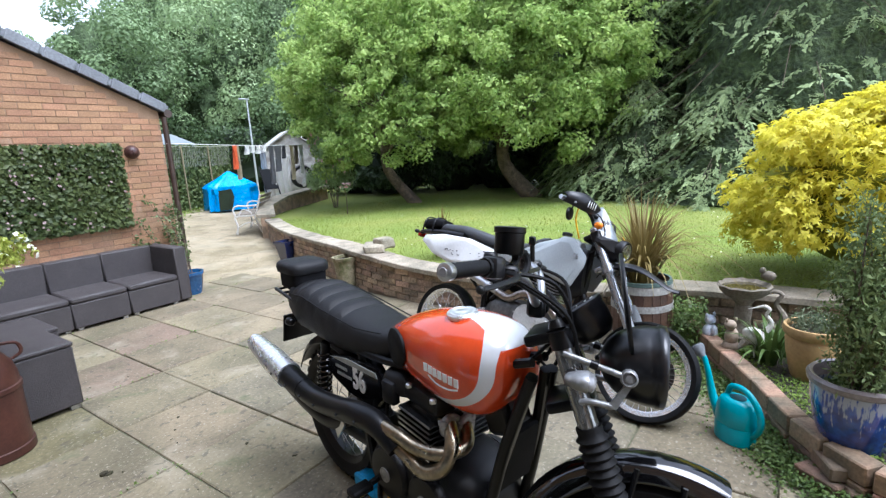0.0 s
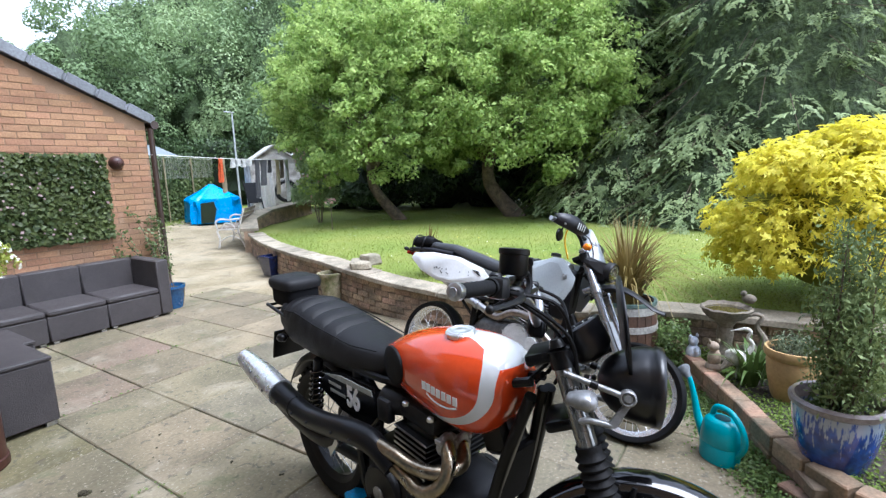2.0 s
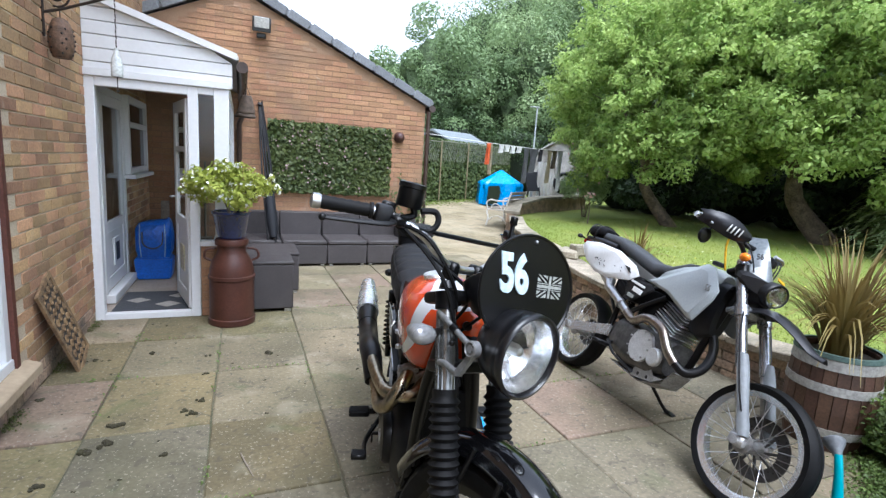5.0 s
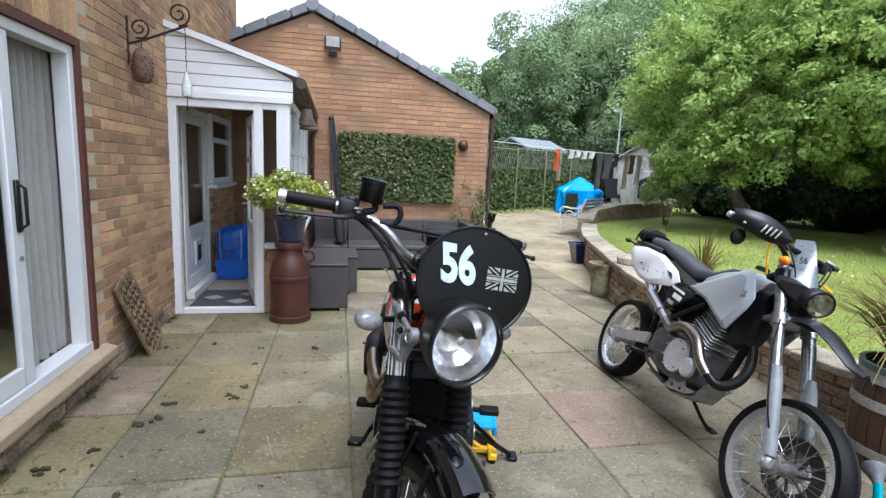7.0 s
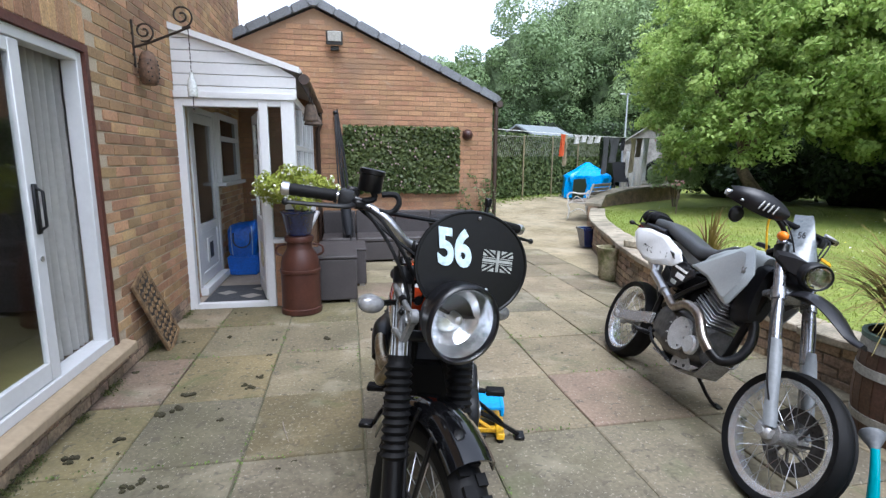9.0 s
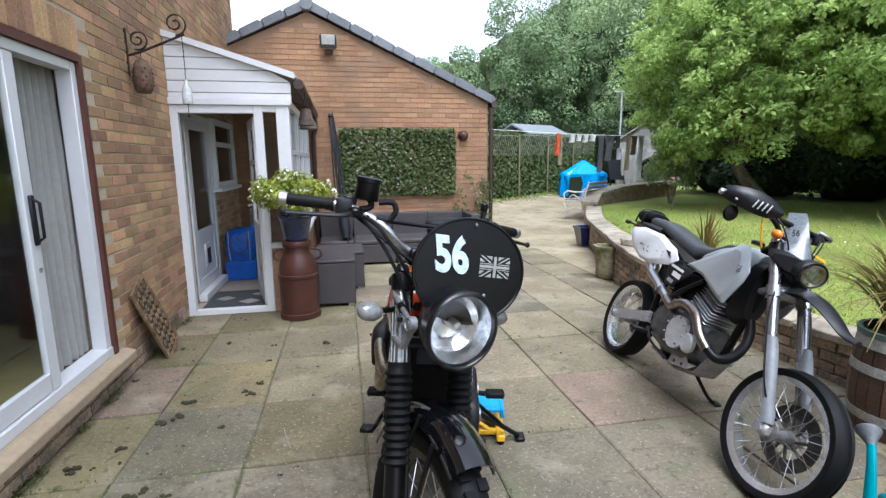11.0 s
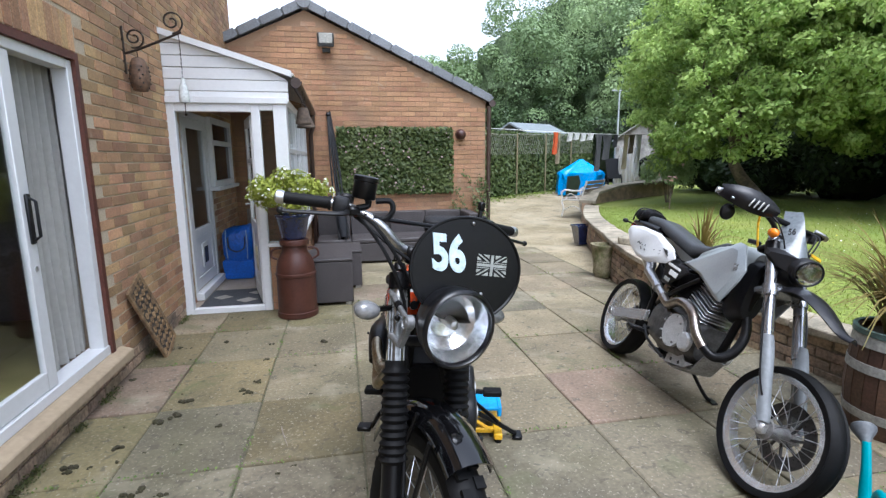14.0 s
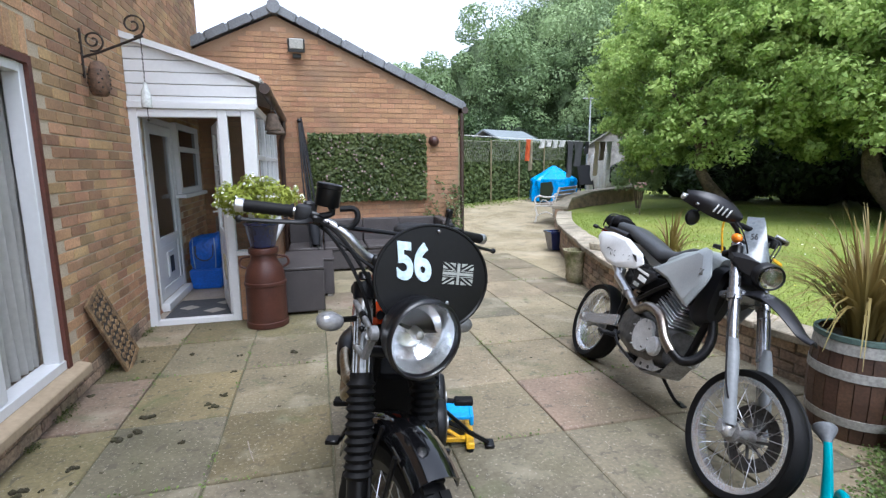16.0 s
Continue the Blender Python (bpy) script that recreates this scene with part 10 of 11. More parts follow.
# fork
for sg in (-1, 1):
    y = sg * 0.094
    q = B()
    tube(q, [(gx(1.09), y, 1.09), (gx(0.60), y, 0.60)], [0.026, 0.026], 18)
    fp("fork_tube", q, "fork_silver", "silver fork tube")
    q = B()
    tube(q, [(gx(1.088), y, 1.088), (gx(1.10), y, 1.10), (gx(1.106), y, 1.106)], [0.024, 0.024, 0.012], 14)
    fp("fork_cap", q, "alloy")
    q = B()
    tube(q, [(gx(0.64), y, 0.64), (gx(0.62), y, 0.62), (gx(0.31), y, 0.31)], [0.024, 0.021, 0.021], 14)
    box(q, (1.58, y, 0.295), (0.075, 0.05, 0.06), 0.012)
    fp("fork_slider", q, "cast_alloy")
    # guard: a half-round moulded shell over the lower leg
    q = B()
    secs = []
    for k in range(9):
        z = 0.66 - 0.34 * k / 8
        w = (0.026, 0.031, 0.032, 0.031, 0.030, 0.029, 0.029, 0.032, 0.028)[k]
        ring_ = []
        for a in range(-100, 101, 25):
            ring_.append((gx(z) + 0.012 + w * math.cos(radians(a)), y + sg * 0.008 + w * math.sin(radians(a)), z + 0.3 * w * math.cos(radians(a))))
        for a in range(100, -101, -25):
            ring_.append((gx(z) + 0.012 + (w - 0.004) * math.cos(radians(a)), y + sg * 0.008 + (w - 0.004) * math.sin(radians(a)), z + 0.3 * w * math.cos(radians(a))))
        secs.append(ring_)
    loft(q, secs)
    fp("fork_guard", q, "guard_grey", "dull grey fork guard", smooth=50)
    q = B()
    tube(q, [(1.585, y * 0.6, 0.29), (1.585, y * 1.35, 0.29)], [0.021, 0.019], 8)
    fp("axle_nut", q, "cast_alloy")
for z, mt, nm in ((1.045, "satin_black", "top_yoke"), (0.85, "fork_silver", "bottom_yoke")):
    q = B()
    box(q, (gx(z) - 0.03, 0, z), (0.11, 0.22, 0.032), 0.01, Matrix.Rotation(radians(-28), 4, "Y"), 2)
    for sg in (-1, 1):
        tube(q, [(gx(z + 0.025), sg * 0.094, z + 0.025), (gx(z - 0.025), sg * 0.094, z - 0.025)], 0.034, 16)
    fp(nm, q, mt)
# brake caliper, hose and speedometer cable
q = B()
box(q, (1.50, 0.10, 0.37), (0.075, 0.045, 0.10), 0.012, Matrix.Rotation(radians(28), 4, "Y"), 2)
cyl(q, (1.49, 0.10, 0.38), (1.49, 0.135, 0.38), 0.02)
fp("brake_caliper", q, "cast_alloy")
q = B()
tube(q, [(1.50, 0.11, 0.42), (1.43, 0.14, 0.58), (1.34, 0.12, 0.80), (1.22, 0.06, 1.02), (1.15, 0.1, 1.16)], 0.0045, 6, 5)
fp("brake_hose", q, "black_plastic")
q = B()
tube(q, [(1.59, -0.05, 0.31), (1.54, -0.145, 0.46), (1.45, -0.15, 0.62), (1.36, -0.135, 0.78), (1.24, -0.06, 1.0)], 0.004, 6, 5)
fp("speedometer_cable", q, "black_plastic")
# high front fender
q = B()
secs = []
for k in range(15):
    u = k / 14
    x = 1.22 + 0.475 * u
    zc = 0.835 + 0.085 * math.sin(math.pi * min(1, u * 1.12) ** 0.8) - 0.045 * u * u
    w = 0.062 + 0.014 * math.sin(math.pi * u) - 0.042 * max(0, u - 0.55) / 0.45
    dip = 0.045 * (1 - 0.6 * u)
    up = [(x, s_ * w, zc - dip * abs(s_) ** 2.2) for s_ in (-1, -0.75, -0.4, 0, 0.4, 0.75, 1)]
    dn = [(x, s_ * w * 0.97, zc - 0.005 - dip * abs(s_) ** 2.2) for s_ in (1, 0.75, 0.4, 0, -0.4, -0.75, -1)]
    secs.append(up + dn)
loft(q, secs)
fp("front_fender", q, "fender_plastic", "long black front fender", smooth=50)
# headlamp cowl: a shield that narrows to the top, with the lamp set into its foot
q = B()
secs = []
for k in range(13):
    u = k / 12
    z = 1.265 - 0.325 * u
    x0 = 1.155 + 0.195 * u ** 0.85
    w = float(np.interp(u, [0, 0.12, 0.45, 0.68, 0.85, 1.0], [0.016, 0.036, 0.076, 0.106, 0.100, 0.066]))
    fr_ = [(x0 - 0.085 * abs(s_) ** 1.8, s_ * w, z - 0.012 * abs(s_)) for s_ in (-1, -0.8, -0.6, -0.3, 0, 0.3, 0.6, 0.8, 1)]
    bk_ = [(x0 - 0.007 - 0.085 * abs(s_) ** 1.8, s_ * w * 0.95, z - 0.012 * abs(s_)) for s_ in (1, 0.8, 0.6, 0.3, 0, -0.3, -0.6, -0.8, -1)]
    secs.append(fr_ + bk_)
loft(q, secs)
mat("cowl_grey", (0.13, 0.148, 0.157), 0.3, col2=(0.11, 0.125, 0.133), s1=6, bump=0.02, coat=0.3)
cowl = fp("headlamp_cowl", q, "cowl_grey", "grey headlamp cowl with small dark digits", smooth=50)
# black bezel round the lamp, with a pointed ear to each side
q = B()
hm2 = Matrix.Translation((1.345, 0, 0.985)) @ Matrix.Rotation(radians(10), 4, "Y") @ RY90
lathe(q, [(0.052, -0.05), (0.074, -0.03), (0.076, 0.006), (0.070, 0.014), (0.062, 0.010), (0.060, -0.006)], 30, hm2 @ Matrix.Diagonal((0.86, 1.12, 1, 1)), True, False)
for sg in (-1, 1):
    loft(q, [[(1.33, sg * 0.060, 0.955), (1.335, sg * 0.060, 1.03), (1.25, sg * 0.075, 1.05), (1.25, sg * 0.075, 0.96)],
             [(1.29, sg * 0.100, 0.965), (1.295, sg * 0.100, 1.03), (1.235, sg * 0.108, 1.05), (1.235, sg * 0.108, 0.97)],
             [(1.235, sg * 0.142, 1.005), (1.24, sg * 0.142, 1.022), (1.20, sg * 0.135, 1.04), (1.20, sg * 0.135, 1.01)]])
loft(q, [sect(1.19, 0.97, 0.06, 0.055), sect(1.25, 0.97, 0.085, 0.075), sect(1.32, 0.975, 0.07, 0.062)])
body = fp("headlamp", q, "black_plastic", "black headlamp body", smooth=40)
q = B()
lathe(q, [(0.062, 0.004), (0.058, 0.0), (0.045, -0.012), (0.02, -0.02), (0.0, -0.02)], 30, hm2 @ Matrix.Diagonal((0.86, 1.12, 1, 1)))
fp("reflector", q, "chrome", "bright reflector", body)
q = B()
lathe(q, [(0.062, 0.011), (0.045, 0.02), (0.02, 0.024), (0.0, 0.025)], 30, hm2 @ Matrix.Diagonal((0.86, 1.12, 1, 1)), False, False)
fp("lens", q, "lamp_glass", "clear lens", body, 60)
q = B()
box(q, (1.318, 0.03, 1.066), (0.006, 0.075, 0.016), 0.001, Matrix.Rotation(radians(-24), 4, "Y") @ Matrix.Rotation(radians(12), 4, "Z"))
fp("sticker", q, "yellow_paint", "yellow sticker", cowl)
lettering("56", 0.045, STEER2 @ Matrix.Translation((1.222, -0.066, 1.145)) @ Matrix.Rotation(radians(-24), 4, "Y") @ Matrix.Rotation(radians(-58), 4, "Z") @ Matrix(((0, 0, 1, 0.004), (1, 0, 0, 0), (0, 1, 0, 0), (0, 0, 0, 1))), "fleck_black", cowl, "small dark digits", 0.75, 0.001)
# handlebar and controls
q = B()
tube(q, [(1.075, -0.40, 1.215), (1.12, -0.25, 1.215), (1.145, -0.14, 1.17), (1.15, -0.06, 1.12), (1.15, 0.06, 1.12), (1.145, 0.14, 1.17), (1.135, 0.19, 1.197)], 0.0125, 12, 5)
hb2 = fp("handlebar", q, "satin_black", "black handlebar")
q = B()
tube(q, [(1.14, -0.13, 1.185), (1.14, 0.13, 1.185)], 0.014, 10)
fp("cross_brace", q, "rubber", "", hb2)
for sg in (-1, 1):
    q = B()
    a, b = (Vector((1.105, -0.29, 1.215)), Vector((1.073, -0.405, 1.2155))) if sg < 0 else (Vector((1.143, 0.145, 1.175)), Vector((1.135, 0.19, 1.197)))
    tube(q, [a.lerp(b, k / 10) for k in range(11)], [0.0185 if k % 2 else 0.0165 for k in range(11)], 12)
    fp("grip", q, "rubber", "ribbed rubber grip", hb2, 70)
    q = B()
    tube(q, [b, b + Vector((-0.01, sg * 0.035, 0))], [0.017, 0.015], 14)
    fp("bar_end", q, "alloy", "silver bar end", hb2)
    q = B()
    box(q, (1.12, -0.245, 1.215) if sg < 0 else (1.145, 0.125, 1.165), (0.05, 0.045, 0.05), 0.012, seg=2)
    fp("switch_gear", q, "black_plastic", "", hb2)
    # hand guard: a curved shell round the front of the grip
    if sg < 0:
        q = B()
        secs = []
        for k in range(9):
            u = k / 8
            yy = sg * (0.17 + 0.265 * u)
            x = 1.215 - 0.02 * u - 0.085 * u ** 4
            h_ = 0.028 + 0.026 * math.sin(math.pi * u) ** 0.7
            zc = 1.205 + 0.015 * u
            f_ = [(x - 0.03 * abs(s_) ** 2, yy, zc + s_ * h_) for s_ in (-1, -0.6, 0, 0.6, 1)]
            r_ = [(x - 0.007 - 0.03 * abs(s_) ** 2, yy, zc + s_ * h_ * 0.95) for s_ in (1, 0.6, 0, -0.6, -1)]
            secs.append(f_ + r_)
        loft(q, secs)
        hg = fp("hand_guard", q, "fender_plastic", "black hand guard with slots", hb2, 50)
        for k in range(4):
            q = B()
            box(q, (1.214 - 0.004 * k, sg * (0.255 + 0.025 * k), 1.20), (0.004, 0.008, 0.045), 0.001, Matrix.Rotation(sg * 0.35, 4, "X"))
            fp("slot", q, "cast_alloy", "pale vent slot", hg)
    q = B()
    k = 0 if sg < 0 else 0.10
    tube(q, [(1.15, sg * (0.22 - k), 1.205), (1.165, sg * (0.27 - k), 1.2), (1.14, sg * (0.40 - 2.2 * k), 1.195)], [0.011, 0.008, 0.007], 8, 3)
    fp("lever", q, "alloy", "", hb2)
q = B()
lathe(q, [(0.04, -0.006), (0.042, 0.0), (0.036, 0.01), (0.0, 0.014)], 20, Matrix.Translation((1.10, -0.355, 1.13)) @ RY90)
tube(q, [(1.105, -0.355, 1.15), (1.11, -0.33, 1.205)], 0.006, 6)
fp("mirror", q, "satin_black", "small round black mirror", hb2)
for sg in (-1,):
    q = B()
    tube(q, [(1.20, sg * 0.08, 1.105), (1.205, sg * 0.135, 1.11)], 0.008, 8)
    ind = fp("indicator", q, "black_plastic", "")
    q = B()
    blob(q, (1.21, sg * 0.15, 1.11), (0.03, 0.024, 0.024), 2)
    fp("indicator_lens", q, "orange_lens", "orange indicator lens", ind)
q = B()
tube(q, [(1.13, -0.18, 1.2), (1.06, -0.14, 1.23), (1.03, -0.10, 1.15), (1.06, -0.06, 1.03)], 0.0055, 7, 5)
fp("throttle_cable", q, "yellow_paint", "yellow cable")
for y0, y1 in ((0.10, 0.05), (-0.2, -0.04), (0.13, 0.07)):
    q = B()
    tube(q, [(1.13, y0, 1.19), (1.22, y0 * 0.8, 1.16), (1.22, y1, 1.02), (1.10, y1, 0.92)], 0.004, 6, 4)
    fp("cable", q, "black_plastic")
# frame
q = B()
tube(q, [(1.15, 0, 1.0), (1.08, 0, 0.86), (0.80, -0.02, 0.84), (0.45, -0.09, 0.70), (0.42, -0.10, 0.40)], 0.02, 10, 5)
tube(q, [(1.08, 0, 0.86), (0.80, 0.02, 0.84), (0.45, 0.09, 0.70), (0.42, 0.10, 0.40)], 0.02, 10, 5)
tube(q, [(1.14, 0, 0.94), (1.10, 0, 0.66), (1.02, 0, 0.36), (0.60, 0, 0.27), (0.42, 0, 0.36)], 0.021, 10, 5)
tube(q, [(0.48, -0.10, 0.52), (0.62, -0.11, 0.64), (0.80, -0.10, 0.77)], 0.017, 10, 3)
for sg in (-1, 1):
    tube(q, [(0.46, sg * 0.09, 0.70), (0.1, sg * 0.09, 0.86), (-0.28, sg * 0.07, 0.97)], 0.014, 8, 3)
    tube(q, [(0.43, sg * 0.09, 0.50), (0.0, sg * 0.09, 0.86)], 0.012, 8)
mp("frame", q, "satin_black", "black tubular frame")
# swingarm, shock and chain
for sg in (-1, 1):
    q = B()
    prism(q, [(-0.06, 0.262), (0.02, 0.258), (0.46, 0.375), (0.46, 0.455), (0.05, 0.335), (-0.06, 0.318)], 1, sg * 0.122 - 0.016, sg * 0.122 + 0.016)
    bmesh.ops.bevel(q, geom=list(q.edges), offset=0.006, segments=2, affect="EDGES")
    sa = mp("swingarm", q, "rim_bright", "silver box-section swingarm")
    q = B()
    box(q, (0.0, sg * 0.141, 0.295), (0.06, 0.008, 0.045), 0.004)
    mp("chain_adjuster", q, "cast_alloy", "", sa)
    bolt(moto, (0, sg * 0.144, 0.295), 0.016, "steel", "Y", sg)
q = B()
box(q, (0.40, 0, 0.41), (0.06, 0.22, 0.08), 0.015)
mp("swingarm_bridge", q, "alloy")
q = B()
tube(q, [(0.36, 0, 0.40), (0.44, 0, 0.78)], 0.018, 10)
for k in range(7):
    lathe(q, [(0.036, -0.006), (0.042, 0), (0.036, 0.006)], 14, Matrix.Translation((0.375 + 0.0084 * k, 0, 0.47 + 0.04 * k)))
mp("shock_absorber", q, "satin_black")
q = B()
for z in (0.235, 0.345):
    tube(q, [(0, 0.10, z), (0.48, 0.10, 0.40 + (z - 0.29) * 0.5)], 0.009, 6)
lathe(q, [(0.075, -0.004), (0.08, 0), (0.075, 0.004)], 32, Matrix.Translation((0, 0.10, 0.29)) @ RX90)
mp("drive_chain", q, "engine_black", "dark greasy chain")
# engine
q = B()
loft(q, [sect(0.44, 0.42, 0.09, 0.08, p=3.5), sect(0.52, 0.43, 0.13, 0.125, p=3.5), sect(0.70, 0.42, 0.145, 0.14, p=3.5), sect(0.90, 0.43, 0.135, 0.13, p=3.5), sect(1.0, 0.45, 0.10, 0.10, p=3.5)])
crank = mp("crankcase", q, "case_dark", "dark cast alloy crankcase", smooth=50)
for sg in (-1, 1):
    q = B()
    fl = Matrix.Translation((0.82, sg * 0.14, 0.44)) @ Matrix.Rotation(-sg * math.pi / 2, 4, "X") @ Matrix.Scale(-1 if sg > 0 else 1, 4, (1, 0, 0))
    lathe(q, [(0.098, -0.01), (0.098, 0.014), (0.093, 0.026), (0.08, 0.028), (0.074, 0.042), (0.06, 0.046), (0.034, 0.046), (0.03, 0.038), (0.0, 0.04)], 36, Matrix.Translation((0.82, sg * 0.14, 0.44)) @ Matrix.Rotation(-sg * -math.pi / 2 if sg < 0 else -math.pi / 2, 4, "X"))
    cc = mp("engine_cover", q, "cover_silver", "round silver engine cover", crank, 30)
    for k in range(9):
        a = 2 * math.pi * k / 9
        bolt(cc, (0.82 + 0.09 * math.cos(a), sg * 0.163, 0.44 + 0.09 * math.sin(a)), 0.0065, "steel", "Y", sg)
    q = B()
    lathe(q, [(0.055, 0), (0.055, 0.02), (0.045, 0.03), (0.0, 0.031)], 24, Matrix.Translation((0.95, sg * 0.125, 0.42)) @ Matrix.Rotation(math.pi / 2 if sg < 0 else -math.pi / 2, 4, "X"))
    mp("pump_cover", q, "cover_silver", "", crank, 30)
# finned cylinder leaning forward
CYA = Vector((0.30, 0, 0.954)).normalized()
cym = Matrix.Translation((0.83, 0, 0.53)) @ CYA.to_track_quat("Z", "Y").to_matrix().to_4x4()
q = B()
box(q, cym @ Vector((0, 0, 0.10)), (0.13, 0.15, 0.22), 0.02, cym.to_3x3().to_4x4())
cylr = mp("cylinder", q, "engine_black", "finned air-cooled cylinder")
for k in range(11):
    q = B()
    s_ = 0.195 if k < 7 else 0.175
    box(q, cym @ Vector((0, 0, 0.02 + 0.0185 * k)), (s_, s_ + 0.02, 0.0055), 0.003, cym.to_3x3().to_4x4())
    mp("fin", q, "cover_silver" if k % 2 else "alloy", "", cylr)
q = B()
box(q, cym @ Vector((0, 0, 0.245)), (0.17, 0.15, 0.06), 0.015, cym.to_3x3().to_4x4(), 2)
for sg in (-1, 1):
    for dx_ in (-0.05, 0.05):
        cyl(q, cym @ Vector((dx_, sg * 0.06, 0.22)), cym @ Vector((dx_, sg * 0.095, 0.275)), 0.022, seg=14)
mp("cylinder_head", q, "engine_black", "dark cylinder head", cylr)
q = B()
tube(q, [(0.72, 0, 0.66), (0.63, 0, 0.68), (0.55, 0, 0.70)], [0.028, 0.036, 0.045], 14, 3)
box(q, (0.62, 0, 0.65), (0.07, 0.08, 0.10), 0.012, seg=2)
mp("carburettor", q, "engine_black")
# header: out of the head, down the front, back along the side and up to the silencer
q = B()
tube(q, [(0.97, 0.02, 0.70), (1.10, 0.02, 0.68), (1.17, 0.01, 0.58), (1.185, -0.03, 0.48), (1.15, -0.09, 0.43), (1.08, -0.14, 0.465)], 0.025, 16, 6)
hd = mp("exhaust_header", q, "engine_black", "curved black exhaust header", smooth=60)
q = B()
tube(q, [(1.10, -0.13, 0.45), (1.04, -0.158, 0.50), (0.95, -0.165, 0.585), (0.85, -0.162, 0.61), (0.76, -0.155, 0.60), (0.66, -0.14, 0.555), (0.55, -0.13, 0.58)], 0.027, 16, 6)
mp("side_pipe", q, "pipe_steel", "curved steel pipe", hd, 60)
q = B()
tube(q, [(0.56, -0.13, 0.575), (0.50, -0.13, 0.60), (0.24, -0.125, 0.685)], [0.0235, 0.026, 0.032], 16, 3)
tube(q, [(0.47, -0.1365, 0.610), (0.445, -0.137, 0.619)], 0.034, 16)
mp("link_pipe", q, "alloy", "bright steel link pipe", hd, 60)
q = B()
tube(q, [(0.25, -0.122, 0.68), (0.21, -0.105, 0.715), (-0.18, -0.07, 0.875), (-0.25, -0.066, 0.895), (-0.255, -0.066, 0.897)], [0.032, 0.042, 0.044, 0.04, 0.02], 20)
mp("silencer", q, "alloy", "silver silencer can", hd, 45)
# bash plate
q = B()
prof = [(1.075, 0.40), (1.02, 0.30), (0.86, 0.245), (0.55, 0.255), (0.55, 0.247), (0.865, 0.237), (1.026, 0.293), (1.082, 0.396)]
prism(q, prof, 1, -0.085, 0.05)
bash = mp("bash_plate", q, "alloy_dull", "pale alloy bash plate")
for sg in (-1, 1):
    q = B()
    prism(q, [(0.80, 0.245), (0.98, 0.285), (1.05, 0.335), (0.97, 0.32), (0.92, 0.36), (0.82, 0.395)], 1, (-0.100 if sg < 0 else 0.055) - 0.003, (-0.100 if sg < 0 else 0.055) + 0.003)
    wing = mp("wing", q, "cast_alloy", "", bash)
    for x, z in ((0.875, 0.27), (0.885, 0.34), (0.95, 0.28)):
        q = B()
        cyl(q, (x - 0.02, -0.102 if sg < 0 else 0.057, z + 0.012), (x - 0.02, -0.1045 if sg < 0 else 0.0595, z + 0.012), 0.011, seg=12)
        mp("hole", q, "fleck_black", "", wing)
# foot pegs, pedals and side stand
for sg in (-1, 1):
    q = B()
    box(q, (0.56, sg * 0.22, 0.335), (0.055, 0.11, 0.022), 0.004)
    tube(q, [(0.54, sg * 0.12, 0.36), (0.56, sg * 0.18, 0.335)], 0.012, 8)
    mp("foot_peg", q, "engine_black")
q = B()
tube(q, [(0.53, -0.15, 0.36), (0.66, -0.175, 0.31), (0.86, -0.18, 0.285), (0.90, -0.20, 0.29)], [0.012, 0.009, 0.008, 0.012], 8, 3)
mp("brake_pedal", q, "engine_black")
q = B()
tube(q, [(0.62, 0.12, 0.30), (0.80, 0.22, 0.145), (0.83, 0.275, 0.111)], [0.013, 0.011, 0.011], 8, 3)
box(q, (0.835, 0.285, 0.112), (0.07, 0.04, 0.012), 0.004, Matrix.Rotation(radians(21), 4, "X"))
mp("side_stand", q, "satin_black", "rusty black side stand")
# fuel tank and shrouds
q = B()
loft(q, [sect(0.60, 0.87, 0.05, 0.035, p=3), sect(0.66, 0.88, 0.085, 0.055, p=3), sect(0.78, 0.905, 0.1, 0.085, p=3.2), sect(0.92, 0.925, 0.1, 0.105, p=3.2), sect(1.02, 0.935, 0.085, 0.10, p=3), sect(1.07, 0.93, 0.05, 0.08, p=3)])
tank2 = mp("fuel_tank", q, "grey_plastic", "angular silver-grey fuel tank", smooth=50)
for sg in (-1, 1):
    q = B()
    shell(q, [(0.57, sg * 0.11, 0.822), (0.63, sg * 0.112, 0.85), (0.98, sg * 0.108, 1.035), (1.065, sg * 0.125, 1.025), (1.19, sg * 0.165, 0.90), (1.185, sg * 0.172, 0.84), (1.115, sg * 0.172, 0.705), (1.075, sg * 0.168, 0.705), (0.82, sg * 0.145, 0.795)], 0.2, 0.016)
    shroud = mp("tank_shroud", q, "grey_plastic", "silver-grey radiator shroud", tank2, 20)
    lettering("56", 0.05, Matrix.Translation((1.12, sg * 0.176, 0.90)) @ Matrix.Rotation(math.pi / 2, 4, "X") @ Matrix.Rotation(0 if sg < 0 else math.pi, 4, "Y"), "alloy_dull", shroud, "small grey digits", 0.75)
q = B()
lathe(q, [(0.035, 0), (0.035, 0.018), (0.028, 0.024), (0, 0.025)], 20, Matrix.Translation((0.94, 0, 1.052)))
mp("filler_cap", q, "black_plastic", "", tank2)
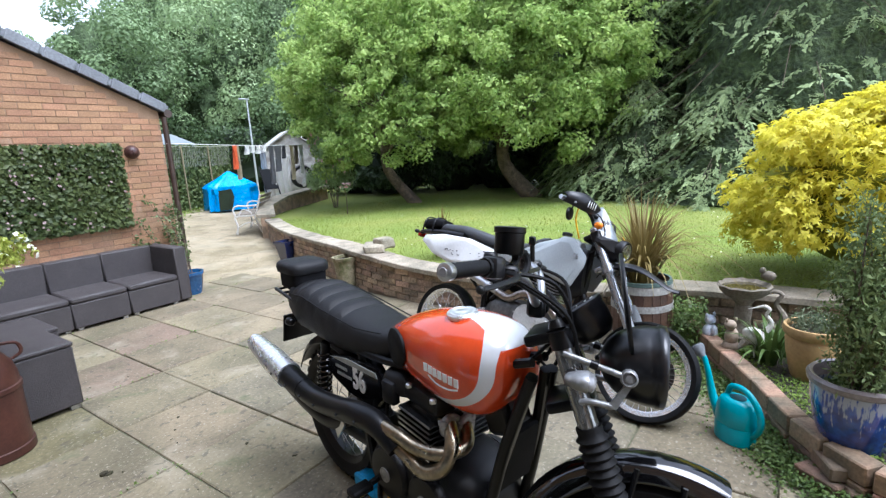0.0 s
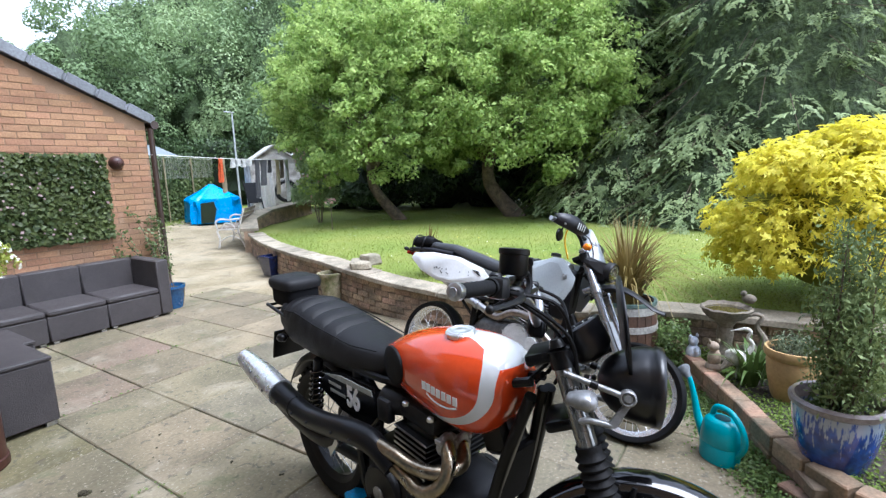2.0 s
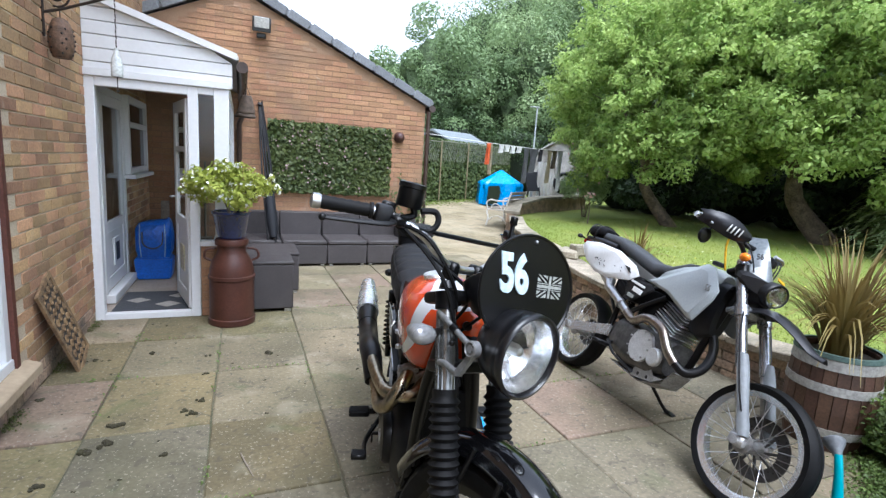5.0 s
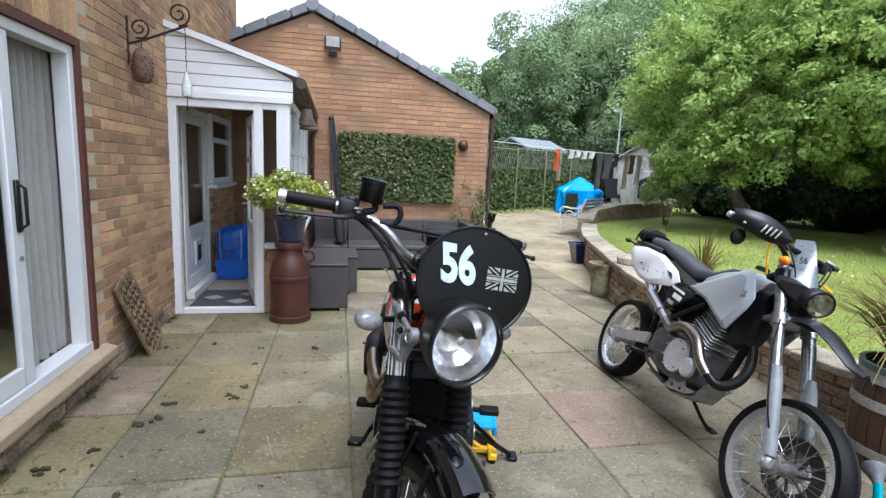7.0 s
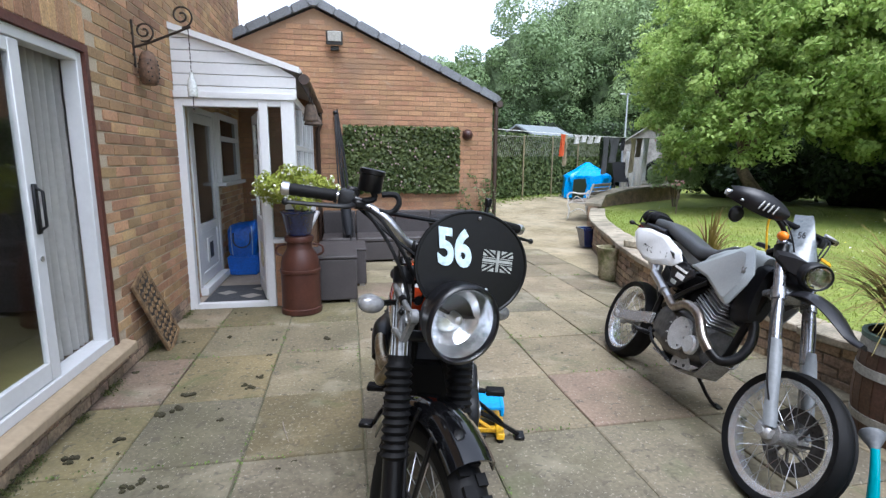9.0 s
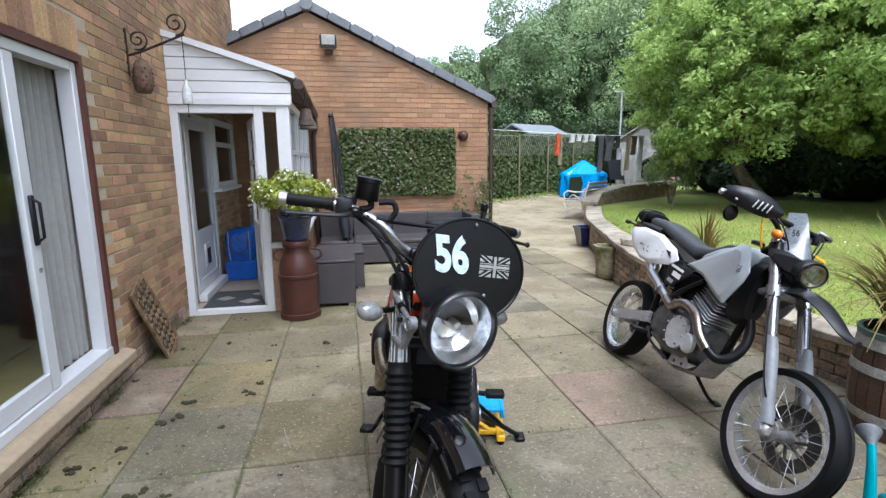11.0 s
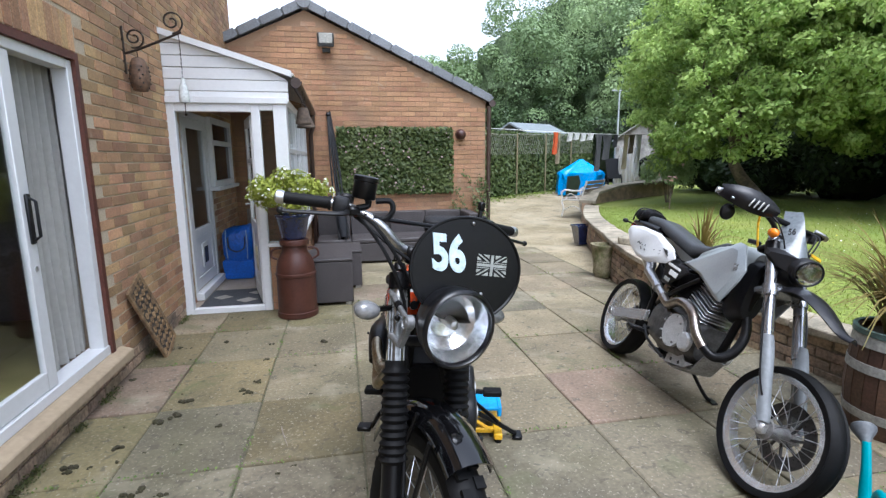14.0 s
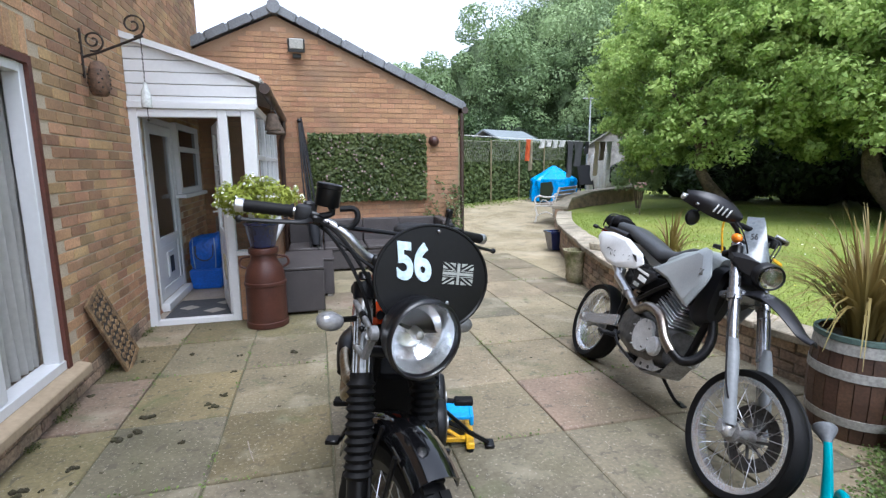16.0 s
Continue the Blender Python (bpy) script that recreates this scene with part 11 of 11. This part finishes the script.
# side plates with stickers, air box
for sg in (-1, 1):
    q = B()
    shell(q, [(0.40, sg * 0.125, 0.80), (0.66, sg * 0.125, 0.81), (0.70, sg * 0.125, 0.775), (0.54, sg * 0.13, 0.655), (0.46, sg * 0.13, 0.655)], 0.12, 0.006)
    sp2 = mp("side_plate", q, "black_plastic", "black side plate with pale stickers", smooth=20)
    for cx_, cz_, w_, h_, mt_ in ((0.545, 0.778, 0.16, 0.016, "white_paint"), (0.565, 0.735, 0.10, 0.032, "white_paint"), (0.52, 0.69, 0.07, 0.024, "flag_grey")):
        q = B()
        box(q, (cx_, sg * 0.139, cz_), (w_, 0.003, h_), 0.001, Matrix.Rotation(radians(6), 4, "Y"))
        mp("sticker", q, mt_, "pale sticker bar", sp2)
q = B()
box(q, (0.36, 0, 0.74), (0.26, 0.16, 0.18), 0.03, seg=2)
mp("air_box", q, "black_plastic")
# added black masses filling the dark gaps behind the shrouds and over the carburettor
q = B()
loft(q, [sect(0.98, 0.80, 0.05, 0.16, p=3), sect(1.06, 0.80, 0.075, 0.18, p=3), sect(1.13, 0.82, 0.06, 0.15, p=3)])
mp("frame_cover", q, "fender_plastic", "black mass added to fill the dark gap behind the shroud", smooth=50)
q = B()
box(q, (0.68, 0, 0.70), (0.26, 0.17, 0.17), 0.03, seg=2)
mp("carburettor_cover", q, "matt_black")
# white rear panels
random.seed(71)
for sg in (-1, 1):
    q = B()
    shell(q, [(-0.33, sg * 0.12, 0.90), (-0.30, sg * 0.12, 0.945), (-0.09, sg * 0.125, 0.965), (0.20, sg * 0.13, 0.95), (0.44, sg * 0.135, 0.885), (0.52, sg * 0.14, 0.825), (0.44, sg * 0.145, 0.775), (0.20, sg * 0.147, 0.735), (0.02, sg * 0.142, 0.74), (-0.18, sg * 0.13, 0.80)], 0.22, 0.016)
    wp = mp("side_panel", q, "white_plastic", "white side panel with dark flecks", smooth=25)
    for k in range(12):
        q = B()
        fx_, fz_ = random.uniform(0.0, 0.34), random.uniform(0.80, 0.86)
        fx_ = fx_ if k < 8 else random.uniform(-0.12, 0.1)
        box(q, (fx_, sg * 0.1585, fz_), (random.uniform(0.008, 0.03), 0.0025, random.uniform(0.004, 0.012)), 0.001, Matrix.Rotation(random.uniform(-0.8, 0.8), 4, "Y"))
        mp("fleck", q, "fleck_black", "", wp)
    q = B()
    prism(q, [(0.36, 0.862), (0.42, 0.858), (0.455, 0.82), (0.42, 0.832)], 1, sg * 0.1585 - 0.0015, sg * 0.1585 + 0.0015)
    mp("mark", q, "fleck_black", "", wp)
# seat and tail
q = B()
loft(q, [sect(-0.20, 1.02, 0.05, 0.03, p=3), sect(-0.14, 1.025, 0.085, 0.04, p=3), sect(0.08, 1.015, 0.095, 0.045, p=3), sect(0.30, 0.965, 0.09, 0.05, p=3), sect(0.52, 0.915, 0.075, 0.05, p=3), sect(0.66, 0.935, 0.06, 0.035, p=3), sect(0.78, 0.995, 0.05, 0.025, p=3), sect(0.82, 1.012, 0.03, 0.012, p=3)])
mat("seat_grey", (0.045, 0.048, 0.052), 0.5, col2=(0.06, 0.063, 0.068), s2=200, bump=0.25, bscale=260)
mp("seat", q, "seat_grey", "charcoal grey vinyl seat", smooth=60)
q = B()
loft(q, [sect(-0.44, 0.985, 0.05, 0.015, p=3), sect(-0.38, 0.985, 0.08, 0.02, p=3), sect(-0.15, 0.985, 0.11, 0.025, p=3), sect(0.1, 0.97, 0.11, 0.03, p=3)])
mp("tail_fender", q, "fender_plastic", "black tail", smooth=50)
q = B()
loft(q, [sect(-0.42, 1.045, 0.05, 0.025, p=3), sect(-0.38, 1.05, 0.085, 0.045, p=3), sect(-0.26, 1.06, 0.09, 0.05, p=3), sect(-0.17, 1.055, 0.075, 0.035, p=3)])
tb2 = mp("tail_bag", q, "bag_cloth", "small black tool bag strapped on the tail", smooth=60)
for x in (-0.36, -0.25):
    q = B()
    tube(q, [(x, -0.10, 0.985), (x, -0.095, 1.06), (x, -0.05, 1.108), (x, 0.05, 1.108), (x, 0.095, 1.06), (x, 0.10, 0.985)], 0.007, 6, 3, flat=0.5)
    mp("strap", q, "satin_black", "", tb2)
q = B()
box(q, (-0.46, 0, 0.955), (0.03, 0.09, 0.04), 0.008)
mp("tail_lamp", q, "red_lens", "red tail lamp")
for sg in (-1, 1):
    q = B()
    tube(q, [(-0.38, sg * 0.06, 0.96), (-0.38, sg * 0.13, 0.965)], 0.007, 6)
    blob(q, (-0.38, sg * 0.15, 0.965), (0.02, 0.028, 0.018), 2)
    mp("rear_indicator", q, "black_plastic")

# ---- slabs and bricks, last ----
rs = random.Random(11)
for i, j, x0, x1, y0, y1 in slab_jobs:
    g = 0.005
    q = B()
    lift = rs.uniform(-0.002, 0.004)
    box(q, ((x0 + x1) / 2, (y0 + y1) / 2, -0.02), (x1 - x0 - 2 * g, y1 - y0 - 2 * g, 0.04), 0.006)
    for v in q.verts:
        v.co.z += lift + rs.uniform(-0.0015, 0.0015)
        v.co.x += rs.uniform(-0.003, 0.003)
        v.co.y += rs.uniform(-0.003, 0.003)
    part("slab", q, "slab_pink" if (i, j) in PINK else "slab_grey" if (i, j) in GREY else "slab_moss" if i <= 2 and (i + 2 * j) % 5 < 4 - i else "slab", patio, smooth=0)
lay_bricks()
lay_garden_wall()
